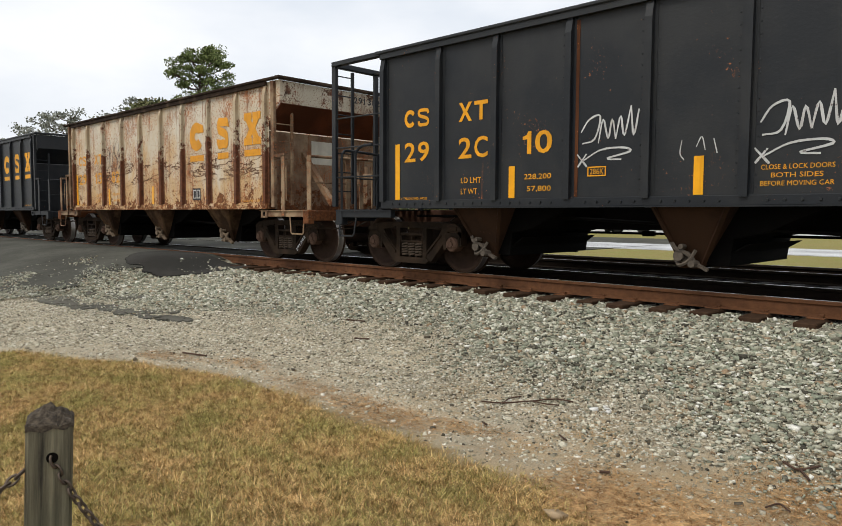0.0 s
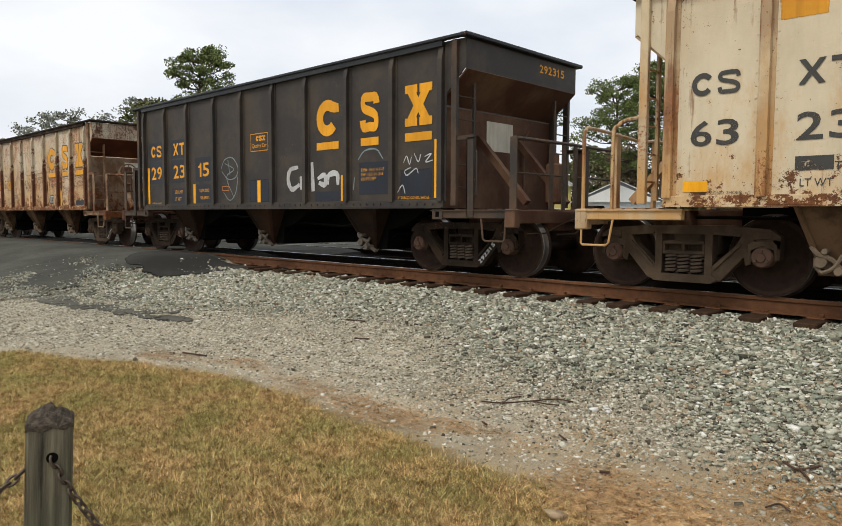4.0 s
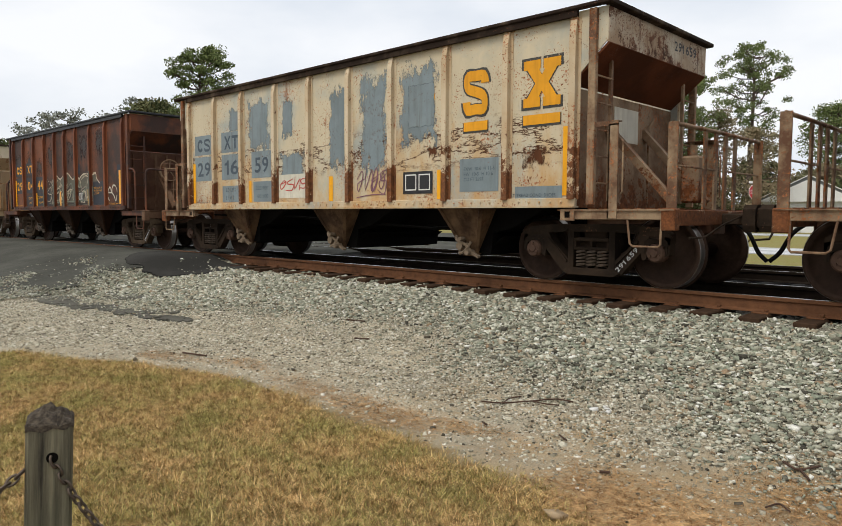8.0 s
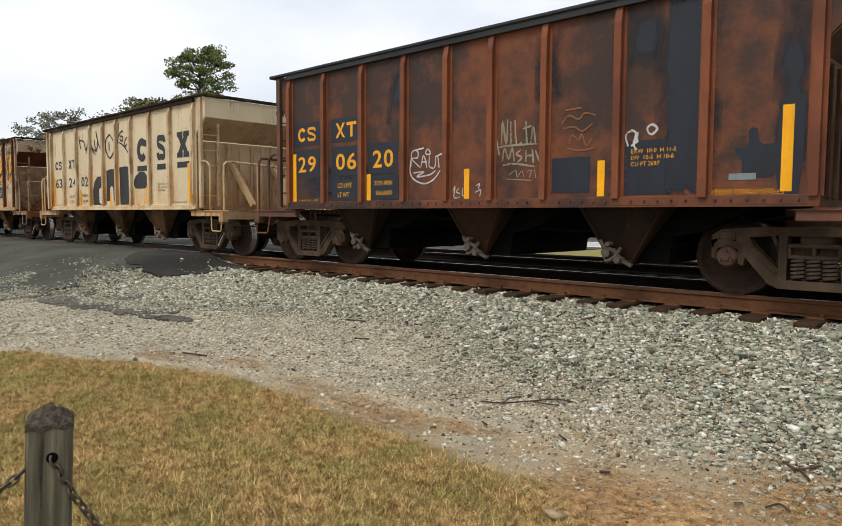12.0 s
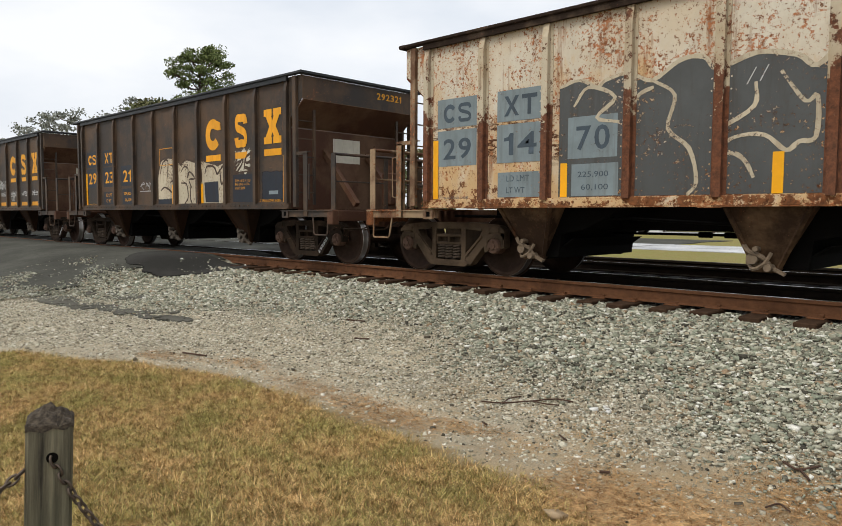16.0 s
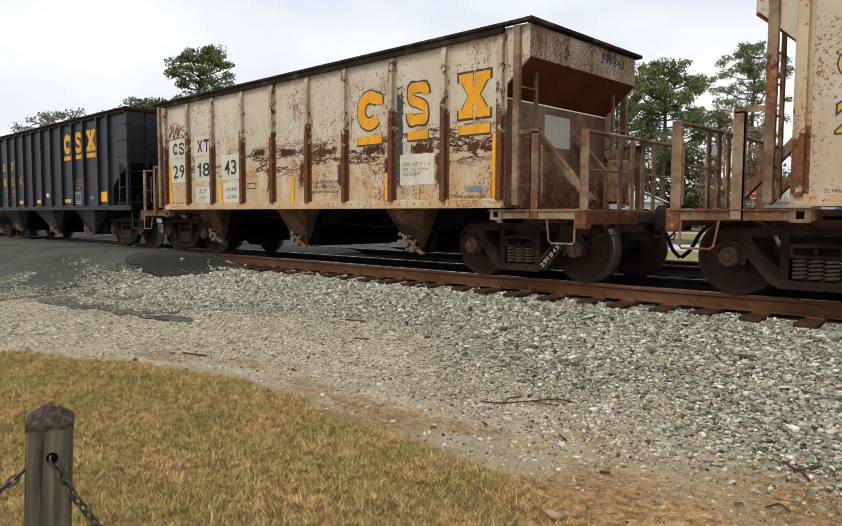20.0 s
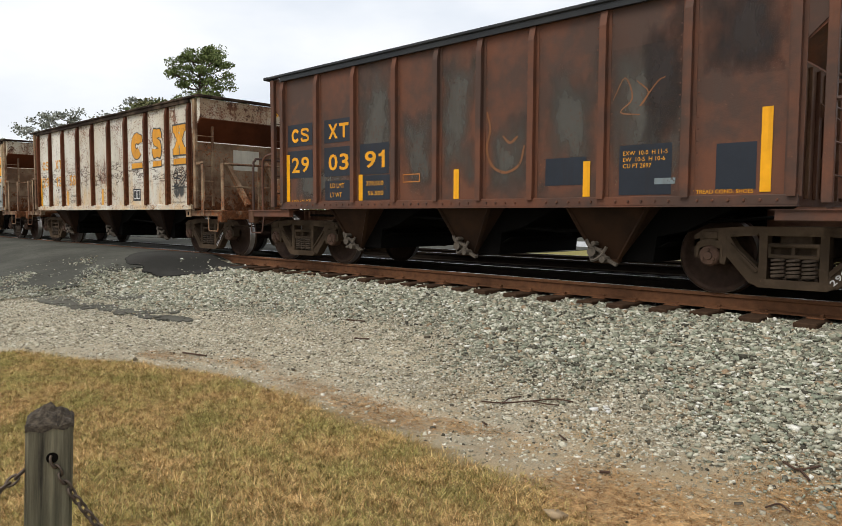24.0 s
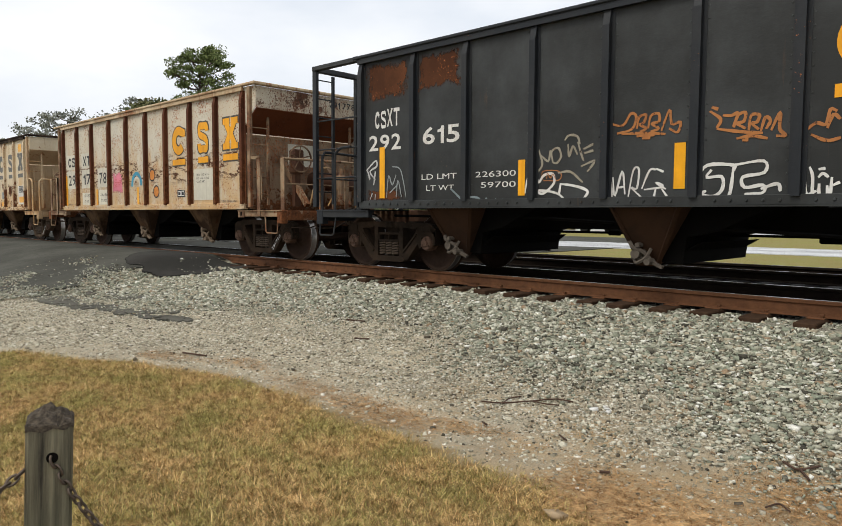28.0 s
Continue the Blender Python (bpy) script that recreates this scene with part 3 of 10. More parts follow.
def emblem(car, spots, z0, z1, mat, outline=None, under=True, fat=0.30, gap=0.10, thick=0.13):
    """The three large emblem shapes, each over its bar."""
    makers = (open_ring, double_bend, crossed_bars)
    for (u0, u1), make in zip(spots, makers):
        if u0 is None:
            continue
        if outline:
            e = 0.026
            painted(car, "emblem_edge", put(make(fat + 0.055, True), u0 - e, u1 + e, z0 - e, z1 + e), outline, 0.004)
        painted(car, "emblem_shape", put(make(fat, True), u0, u1, z0, z1), mat, 0.008)
        if under:
            if outline:
                painted(car, "emblem_edge", rect(u0 - 0.015, u1 + 0.015, z0 - gap - thick - 0.03, z0 - gap), outline, 0.004)
            painted(car, "emblem_bar", rect(u0, u1, z0 - gap - thick, z0 - gap), mat, 0.008)


def mark_pair(car, kinds, u0, u1, z0, z1, mat, rim=None):
    w = (u1 - u0)
    for k, make in enumerate(kinds):
        a = u0 + w * (0.54 * k)
        if rim:
            e = 0.018
            painted(car, "mark_edge", put(make(0.31, False), a - e, a + w * 0.46 + e, z0 - e, z1 + e), rim, 0.0065)
        painted(car, "mark_shape", put(make(0.23, False), a, a + w * 0.46, z0, z1), mat, 0.008)


def scrawl(car, seed, u0, u1, z0, z1, mat, w=0.03, loops=6, name="graffiti"):
    """A hand-sprayed tag that cannot be read: angular and hooked strokes inside a box."""
    rnd = random.Random(seed)
    loops = max(2, round(loops * 0.6))
    wide, high = (u1 - u0) / loops, z1 - z0
    shape = []
    for k in range(loops):
        a = u0 + wide * k
        for _ in range(rnd.choice((1, 1, 2))):
            hook = rnd.choice((0, 1, 2))
            tall, foot = rnd.uniform(0.7, 1.0), rnd.uniform(0.0, 0.2)
            if hook == 0:
                pts = [(0.1, tall), (0.2, foot), (0.9, tall * 0.9), (1.05, foot * 0.5)]
            elif hook == 1:
                pts = [(0.9, tall), (0.15, tall * 0.8), (0.25, 0.5), (0.95, 0.45), (0.8, foot), (0.0, foot + 0.05)]
            else:
                pts = [(0.0, tall * 0.6), (0.5, tall), (0.75, 0.5), (0.3, foot), (0.1, 0.4), (1.0, 0.6)]
            pts = [(a + wide * (x + rnd.uniform(-0.12, 0.12) + 0.25 * y), z0 + high * min(1, max(0, y + rnd.uniform(-0.08, 0.08)))) for x, y in pts]
            line = curve_through(pts, 3)
            shape += ribbon(line, [w * (0.55 + 0.5 * math.sin(math.pi * i / len(line))) for i in range(len(line))])
    if rnd.random() < 0.6:
        shape += ribbon(curve_through([(u0, z0 - 0.02), ((u0 + u1) / 2, z0 + 0.02), (u1, z0 + 0.05 * high)], 4), w * 0.7)
    tagged(painted(car, name, shape, mat, 0.0075), "", "", "", "stuff")


def sprayed(car, mat, w, *lines, up=0.0075):
    """Spray-can strokes through the given points, thinner at their ends."""
    shape = []
    for pts in lines:
        line = curve_through(pts, 4)
        shape += ribbon(line, [w * (0.72 + 0.38 * math.sin(math.pi * i / len(line)) + 0.10 * math.sin(i * 1.7 + len(pts))) for i in range(len(line))])
    tagged(painted(car, "graffiti", shape, mat, up), "", "", "", "stuff")


def filled(car, mat, up, pts):
    """A flat field of sprayed colour."""
    painted(car, "graffiti", [[Vector(q) for q in pts]], mat, up)


def blob(car, seed, u0, u1, z0, z1, mat, name="paint_patch", up=0.003, ragged=0.10):
    """A patch of paint or rust whose edge frays out."""
    painted(car, name, rect(u0, u1, z0, z1), fray(mat, ragged), up)


def fray(key, ragged):
    """The material under that key, worn through towards the edges of its patch."""
    level = 1 if ragged < 0.22 else 2 if ragged < 0.45 else 3 if ragged < 0.8 else 4
    made = "%s, frayed %d" % (key, level)
    if made not in M:
        m = M[key].copy()
        m.name = M[key].name + ("_thin_edge", "_frayed", "_ragged", "_sprayed_thin")[level - 1]
        n, l = m.node_tree.nodes, m.node_tree.links
        s = n["Principled BSDF"]
        c = n.new("ShaderNodeTexCoord")
        sep = n.new("ShaderNodeSeparateXYZ")
        l.new(c.outputs["Generated"], sep.inputs["Vector"])
        du = arith(n, l, "MULTIPLY", arith(n, l, "ABSOLUTE", arith(n, l, "SUBTRACT", sep.outputs["X"], 0.5), 0.0), 2.0)
        dz = arith(n, l, "MULTIPLY", arith(n, l, "ABSOLUTE", arith(n, l, "SUBTRACT", sep.outputs["Z"], 0.5), 0.0), 2.0)
        rim = arith(n, l, "SUBTRACT", 1.0, arith(n, l, "MAXIMUM", du, dz))
        v = own_vector(n, l)
        rough = noise_node(n, l, v, (7.0, 6.0, 6.5, 2.6)[level - 1], 8, 0.8 if level < 4 else 0.6, (1, 1, 0.5))
        k = (0.35, 1.2, 2.0, 1.3)[level - 1]
        f = arith(n, l, "ADD", rim, arith(n, l, "MULTIPLY", arith(n, l, "SUBTRACT", rough, (0.45, 0.5, 0.52, 0.5)[level - 1]), k * 1.6))
        lo = (0.02, 0.16, 0.30, 0.05)[level - 1]
        l.new(steps(n, l, f, lo, lo + (0.06, 0.14, 0.30, 0.75)[level - 1]), s.inputs["Alpha"])
        M[made] = m
    return made


# ---- hopper car ----
TRACK_Y, SPEED, WHEEL_R = 9.21, 8.93, 0.457
TOP, SILL, RIB = 3.50, 1.10, 1.54
WHEELSETS = []


def make_truck(car, x):
    cast = M["truck_tan" if car["tan_trucks"] else "truck"]
    truck = part("truck", shared("truck|bolster", lambda bm: [box(bm, -0.17, 0.17, -0.98, 0.98, 0.42, 0.72, 0.02), box(bm, -0.30, 0.30, -0.35, 0.35, 0.66, 0.80, 0.02),
                 box(bm, -0.62, -0.52, -0.75, 0.75, 0.36, 0.46), box(bm, 0.52, 0.62, -0.75, 0.75, 0.36, 0.46), bar(bm, (-0.55, 0.1, 0.40), (0.55, 0.1, 0.40), 0.025)]),
                 cast, car, "two-axle cast steel truck, brown with grime", pose(x, 0, 0))

    def frame_side(bm):
        a, b = -0.075, 0.07
        prism(bm, [(-1.07, 0.55), (-1.07, 0.69), (-0.96, 0.765), (-0.50, 0.80), (0.50, 0.80), (0.96, 0.765), (1.07, 0.69), (1.07, 0.55), (0.99, 0.60), (0.70, 0.675), (0.40, 0.70), (-0.40, 0.70), (-0.70, 0.675), (-0.99, 0.60)], a, b)
        prism(bm, [(-0.34, 0.13), (0.34, 0.13), (0.42, 0.18), (0.34, 0.225), (-0.34, 0.225), (-0.42, 0.18)], a - 0.03, b + 0.02)
        for s in (-1, 1):
            # diagonal, column, inner and outer pedestal jaw
            prism(bm, [(s * 0.34, 0.135), (s * 0.44, 0.165), (s * 0.70, 0.46), (s * 0.78, 0.56), (s * 0.80, 0.68), (s * 0.66, 0.68), (s * 0.60, 0.58), (s * 0.34, 0.33)], a - 0.004, b + 0.004)
            prism(bm, [(s * 0.26, 0.22), (s * 0.345, 0.22), (s * 0.345, 0.71), (s * 0.26, 0.71)], a - 0.010, b + 0.008)
            prism(bm, [(s * 0.70, 0.68), (s * 0.775, 0.66), (s * 0.77, 0.38), (s * 0.715, 0.36), (s * 0.69, 0.47)], a - 0.006, b)
            prism(bm, [(s * 1.00, 0.66), (s * 1.07, 0.64), (s * 1.065, 0.44), (s * 1.01, 0.42)], a, b)
            # ribs round the windows
            flat_bar(bm, (s * 0.36, a - 0.012, 0.30), (s * 0.66, a - 0.012, 0.60), 0.03, 0.03)
            flat_bar(bm, (s * 0.36, a - 0.012, 0.715), (s * 0.66, a - 0.012, 0.695), 0.03, 0.025)
            box(bm, min(s * 0.80, s * 0.98), max(s * 0.80, s * 0.98), a - 0.012, a, 0.655, 0.74, 0.008)
        bmesh.ops.recalc_face_normals(bm, faces=bm.faces)

    def adapter(bm):
        # saddle over the bearing
        prism(bm, [(-0.15, 0.44), (-0.15, 0.60), (-0.10, 0.635), (0.10, 0.635), (0.15, 0.60), (0.15, 0.44), (0.135, 0.44), (0.12, 0.54), (0.0, 0.585), (-0.12, 0.54), (-0.135, 0.44)], -0.085, 0.08)

    def bolster_end(bm):
        box(bm, -0.255, 0.255, -0.085, 0.10, 0.455, 0.50, 0.01)
        box(bm, -0.255, 0.255, -0.085, 0.10, 0.575, 0.62, 0.01)
        for x in (-0.24, 0.0, 0.24):
            box(bm, x - 0.015, x + 0.015, -0.08, 0.10, 0.49, 0.585)
        box(bm, -0.245, 0.245, 0.02, 0.10, 0.47, 0.60)

    def coil(bm):
        pts = []
        for k in range(5 * 10 + 1):
            t = k * 2 * math.pi / 10
            pts.append((0.066 * math.cos(t), 0.066 * math.sin(t), 0.235 + 0.215 * k / 50))
        tube(bm, pts, 0.018, 5)

    for s in (-1, 1):
        part("side_frame", shared("side_frame", frame_side), cast, truck, "", pose(0, s * 1.0, 0))
        part("bolster_end", shared("bolster_end", bolster_end), cast, truck, "", pose(0, s * 1.0, 0, 0, 0, 0 if s < 0 else 180))
        for k in (-1, 0, 1):
            part("spring", shared("spring", coil), M["spring"], truck, "", pose(0.155 * k, s * 1.035, 0))
        for k in (-1, 1):
            part("bearing_adapter", shared("bearing_adapter", adapter), cast, truck, "", pose(0.889 * k, s * 1.0, 0))
            part("bearing_cap", shared("bearing_cap", lambda bm: (lathe_y(bm, [(0, -0.135), (0.045, -0.135), (0.05, -0.115), (0.10, -0.11), (0.118, -0.085), (0.118, 0.06), (0, 0.06)], 16),
                 [bar(bm, (0.07 * math.cos(w), -0.10, 0.07 * math.sin(w)), (0.07 * math.cos(w), -0.135, 0.07 * math.sin(w)), 0.018, 6) for w in (1.57, 3.66, 5.76)])),
                 M["cap"], truck, "", pose(0.889 * k, s * 1.0, WHEEL_R) if s < 0 else pose(0.889 * k, s * 1.0, WHEEL_R, 0, 0, 180))

    def wheels(bm):
        for s in (-1, 1):
            prof = [(0.0, 0.83), (0.09, 0.83), (0.13, 0.80), (0.14, 0.785), (0.20, 0.76), (0.30, 0.755), (0.385, 0.80), (0.395, 0.825), (0.450, 0.825), (0.457, 0.815), (0.461, 0.71), (0.486, 0.695), (0.486, 0.68), (0.40, 0.68), (0.385, 0.70), (0.16, 0.69), (0.14, 0.66), (0.09, 0.66)]
            lathe_y(bm, [(r, s * y) for r, y in prof], 40)
        bar(bm, (0, -0.98, 0), (0, 0.98, 0), 0.085, 14)

    rolling = shared("wheelset", wheels, True)
    if len(rolling.materials) < 2:
        rolling.materials.append(M["tread"])
        for f in rolling.polygons:
            c = f.center
            if abs(math.hypot(c.x, c.z) - 0.457) < 0.012 and abs(c.y) > 0.70 and math.hypot(f.normal.x, f.normal.z) > 0.7:
                f.material_index = 1
    for k in (-1, 1):
        ws = part("wheelset", rolling, M["wheel"], truck, "steel wheelset, brown with a worn tread", pose(0.889 * k, 0, WHEEL_R))
        WHEELSETS.append((ws, car, 0.889 * k))
    return truck


def end_details(car, s, half, kind, body, ribm, rnd, longer=0.0):
    """One end: sill, platform, ladder, rails, coupler; s is -1 for the forward end."""
    def sh(key, make, smooth=False):
        return shared("%s|%s%d" % (key, kind, s), make, smooth)

    X = lambda d: s * (half + d)
    E = lambda a, b: (min(X(a), X(b)), max(X(a), X(b)))
    end_mat = M[car["end_paint"]]
    post_mat = M[car["post_paint"]]
    far_out = 1.30 if kind == "A" else 1.14
    if kind == "A":
        for y in (-1, 1):
            # jacking pad: a plate with a square hole
            part("jacking_pad", sh("jacking_pad%d" % y, lambda bm: (box(bm, *E(-0.20, -0.14), y * 1.50 - 0.012, y * 1.50 + 0.012, 0.85, 1.0), box(bm, *E(-0.06, 0.0), y * 1.50 - 0.012, y * 1.50 + 0.012, 0.85, 1.0), box(bm, *E(-0.14, -0.06), y * 1.50 - 0.012, y * 1.50 + 0.012, 0.85, 0.885), box(bm, *E(-0.14, -0.06), y * 1.50 - 0.012, y * 1.50 + 0.012, 0.965, 1.0))), post_mat, car)
            # black sheet set in the plate's opening, standing in for shade inside
            part("pad_hole", sh("pad_hole%d" % y, lambda bm: box(bm, *E(-0.14, -0.06), y * 1.496 - 0.003, y * 1.496 + 0.003, 0.885, 0.965)), M["under"], car)
    if kind != "E":
        for y in (-1, 1):
            part("side_sill_end", sh("side_sill_end%d" % y, lambda bm: (box(bm, *E(-0.22, far_out - 0.02), y * 1.44 - 0.05, y * 1.44 + 0.05, 0.865, 0.985, 0.008), box(bm, *E(-0.24, far_out), y * 1.44 - 0.075, y * 1.44 + 0.075, 0.975, 0.990))), post_mat, car)
        part("end_sill", sh("end_sill", lambda bm: (box(bm, *E(far_out - 0.09, far_out), -1.39, 1.39, 0.80, 0.985, 0.01), box(bm, *E(far_out - 0.16, far_out + 0.01), -1.505, -1.36, 0.74, 1.0, 0.015))), end_mat, car)
        for k in range(7):
            part("platform_slat", shared("platform_slat", lambda bm: box(bm, -0.055, 0.055, -1.36, 1.36, 0.985, 1.005)), end_mat, car, "", pose(X(0.17 + 0.155 * k), 0, 0))
    part("draft_sill", sh("draft_sill", lambda bm: box(bm, *E(-1.2, 1.25 if kind != "E" else 0.75), -0.2, 0.2, 0.68, 1.0, 0.015)), M["end_brown"] if kind != "E" else M["under"], car)
    reach = (1.73 if kind != "E" else 0.87) + longer

    def coupler(bm):
        box(bm, *E(reach - 0.55, reach - 0.12), -0.07, 0.07, 0.80, 0.95, 0.02)
        prism_x(bm, [(-0.17, 0.72), (0.17, 0.72), (0.2, 0.80), (0.2, 1.0), (0.12, 1.06), (-0.12, 1.06), (-0.2, 1.0), (-0.2, 0.80)], *E(reach - 0.16, reach - 0.01))
        box(bm, *E(reach - 0.04, reach + 0.08), 0.02 * s, 0.13 * s, 0.76, 1.02, 0.02) if s > 0 else box(bm, *E(reach - 0.04, reach + 0.08), -0.13, -0.02, 0.76, 1.02, 0.02)
    part("coupler", sh("coupler", coupler), M["truck"], car, "rusty cast knuckle coupler")
    part("air_hose", sh("air_hose", lambda bm: tube(bm, curve3([(X(reach - 0.45), 0.28, 0.86), (X(reach - 0.25), 0.30, 0.70), (X(reach - 0.12), 0.28, 0.46), (X(reach), 0.26, 0.34)]), 0.028, 8), True), M["hose"], car, "black rubber air hose")
    part("cut_lever", sh("cut_lever", lambda bm: tube(bm, [(X(reach - 0.35), -1.35, 0.66), (X(reach - 0.35), -0.9, 0.66), (X(reach - 0.30), -0.5, 0.80), (X(reach - 0.22), -0.05, 0.92)], 0.012)), M["truck"], car)
    for y in (-1, 1):
        x0 = 0.70 if kind == "A" else 0.62 if kind != "E" else 0.15
        part("stirrup_step", sh("stirrup_step%d" % y, lambda bm: tube(bm, [(X(x0), y * 1.47, 0.95), (X(x0 + 0.06), y * 1.49, 0.58), (X(x0 + 0.10), y * 1.49, 0.55), (X(x0 + 0.42), y * 1.49, 0.55), (X(x0 + 0.44), y * 1.49, 0.58), (X(x0 + 0.44), y * 1.47, 0.95)], 0.014)), post_mat, car)
    if kind == "E":
        return
    # the end of the hopper: upright lip, slope sheet, bulkhead
    lip, wall = 0.40, -0.12
    if kind == "cage":
        lip = 0.0
    if kind != "cage":
        part("end_lip", sh("end_lip", lambda bm: box(bm, *E(lip - 0.02, lip + 0.01), -1.46, 1.46, 3.02, 3.44)), M["lip_rust"] if car["end_paint"] == "end_rust" else body, car)
        part("end_slope_sheet", sh("end_slope_sheet", lambda bm: prism(bm, [(X(lip), 3.03), (X(lip + 0.02), 3.01), (X(wall + 0.02), 2.56), (X(wall), 2.58)], -1.45, 1.45)), M[car["slope_paint"]], car)
    part("end_bulkhead", sh("end_bulkhead", lambda bm: box(bm, *E(wall - 0.02, wall + 0.02), -1.44, 1.44, 1.02, 2.54 if kind != "cage" else 3.44)), end_mat, car)
    part("end_chord", sh("end_chord", lambda bm: box(bm, *E(lip - 0.05, lip + 0.09), -1.565, 1.565, TOP - 0.045, TOP + 0.012, 0.012)), M[car["chord_paint"]], car)
    for y in (-0.55, 0.55):
        part("end_brace", sh("end_brace%.1f" % y, lambda bm: (flat_bar(bm, (X(wall), y, 2.15), (X(0.85), y, 1.10), 0.10, 0.10))), end_mat, car)
    out = (0.20 if kind == "A" else 0.24) if kind != "cage" else 1.15
    for y in (-1, 1):
        part("corner_post", sh("corner_post%d" % y, lambda bm: box(bm, *E(out - 0.03, out + 0.07), y * 1.49 - 0.035, y * 1.49 + 0.035, 1.05, TOP - 0.06, 0.006)), post_mat, car)
        part("corner_plate", sh("corner_plate%d" % y, lambda bm: prism(bm, [(X(-0.05), 3.45), (X(lip), 3.45), (X(lip), 3.05), (X(-0.05), 2.62)], y * 1.455 - 0.01, y * 1.455 + 0.01)), body, car) if kind != "cage" else None
        part("ladder_stile", sh("ladder_stile%d" % y, lambda bm: box(bm, *E(out + 0.02, out + 0.06), y * 1.08 - 0.025, y * 1.08 + 0.025, 1.10, TOP - 0.1)), post_mat, car)
        for k in range(7):
            z = 1.32 + 0.33 * k
            part("ladder_rung", sh("ladder_rung%d" % y, lambda bm: tube(bm, [(X(out + 0.05), y * 1.50, 0), (X(out + 0.05), y * 1.06, 0)], 0.012)), post_mat, car, "", pose(0, 0, z))
    if kind == "cage":
        for y in (-1, 1):
            part("cage_rail", sh("cage_rail%d" % y, lambda bm: box(bm, *E(0.0, 1.2), y * 1.50 - 0.05, y * 1.50 + 0.05, TOP - 0.07, TOP + 0.01, 0.01)), body, car)
            for z in (1.55, 2.05, 2.55):
                part("side_grab", sh("side_grab%d" % y, lambda bm: tube(bm, [(X(-0.02), y * 1.47, 0), (X(1.15), y * 1.49, 0)], 0.013)), post_mat, car, "", pose(0, 0, z))
        part("cage_end_rail", sh("cage_end_rail", lambda bm: box(bm, *E(1.12, 1.22), -1.53, 1.53, TOP - 0.08, TOP + 0.01, 0.01)), body, car)
        for y in (-0.55, 0.1, 0.55):
            part("cage_post", sh("cage_post%.1f" % y, lambda bm: box(bm, *E(1.13, 1.19), y - 0.04, y + 0.04, 1.08, TOP - 0.08)), body, car)
        part("roof_brace", sh("roof_brace", lambda bm: (flat_bar(bm, (X(0.05), -0.6, TOP - 0.06), (X(1.15), -0.6, TOP - 0.06), 0.06, 0.04), flat_bar(bm, (X(0.05), 0.6, TOP - 0.06), (X(1.15), 0.6, TOP - 0.06), 0.06, 0.04))), body, car)
    if s > 0 and car.get("end_number"):
        for k, c in enumerate(car["end_number"]):
            ob = part("figure", outline_of(c), M["ink"] if car["pale"] else M["yellow"], car, "", pose(half + lip + 0.018, 0.36 + 0.125 * k, 3.22, 0, 0, 90))
            ob.scale = (0.055 if c == "1" else 0.10, 1, 0.13)
    # platform rails
    rx = 1.23 if kind == "A" else 1.08
    for y in (-1, 1):
        if kind == "A":
            # flat bars: a wide end post, a round top rail across, and a square bracket before the corner post
            part("rail_end_post", sh("rail_end_post%d" % y, lambda bm: box(bm, *E(rx - 0.06, rx + 0.06), y * 1.42 - 0.012, y * 1.42 + 0.012, 0.99, 1.99, 0.004)), post_mat, car)
            part("top_rail", sh("top_rail%d" % y, lambda bm: tube(bm, [(X(rx), y * 1.43, 1.975), (X(rx), 0, 1.985)], 0.026, 8)), post_mat, car)
            for v in (0.50, 0.16):
                part("rail_post", sh("rail_post%d%.1f" % (y, v), lambda bm: box(bm, *E(rx - 0.012, rx + 0.012), y * v - 0.05, y * v + 0.05, 0.99, 1.97, 0.004)), post_mat, car)
            part("mid_rail", sh("mid_rail%d" % y, lambda bm: tube(bm, [(X(rx), y * 1.42, 1.50), (X(rx), y * 0.16, 1.50)], 0.014)), post_mat, car)
            part("bracket_post", sh("bracket_post%d" % y, lambda bm: (box(bm, *E(0.46, 0.585), y * 1.50 - 0.008, y * 1.50 + 0.008, 0.88, 2.02), box(bm, *E(0.46, 0.475), y * 1.50 - 0.008, y * 1.46 + 0.02, 0.88, 2.02))), post_mat, car)
            part("bracket_top", sh("bracket_top%d" % y, lambda bm: (box(bm, *E(0.16, 0.585), y * 1.50 - 0.008, y * 1.50 + 0.008, 2.00, 2.05), box(bm, *E(0.16, 0.585), y * 1.46 - 0.05, y * 1.46 + 0.05, 2.045, 2.058))), post_mat, car)
            part("hand_grab", sh("hand_grab%d" % y, lambda bm: tube(bm, [(X(0.62), y * 1.48, 1.18), (X(0.66), y * 1.52, 1.20), (X(0.66), y * 1.52, 1.80), (X(0.62), y * 1.48, 1.82)], 0.011)), post_mat, car)
        else:
            part("grab_rail", sh("grab_rail%d" % y, lambda bm: tube(bm, curve3([(X(rx), y * 1.42, 1.0), (X(rx), y * 1.42, 1.85), (X(rx), y * 1.38, 1.98), (X(rx), y * 1.25, 2.02), (X(rx), y * 0.3, 1.98), (X(rx), y * 0.02, 1.96)], 4), 0.024, 7)), post_mat, car)
            part("rail_post", sh("rail_post%d" % y, lambda bm: box(bm, *E(rx - 0.02, rx + 0.02), y * 0.55 - 0.055, y * 0.55 + 0.055, 0.99, 2.0, 0.004)), post_mat, car)
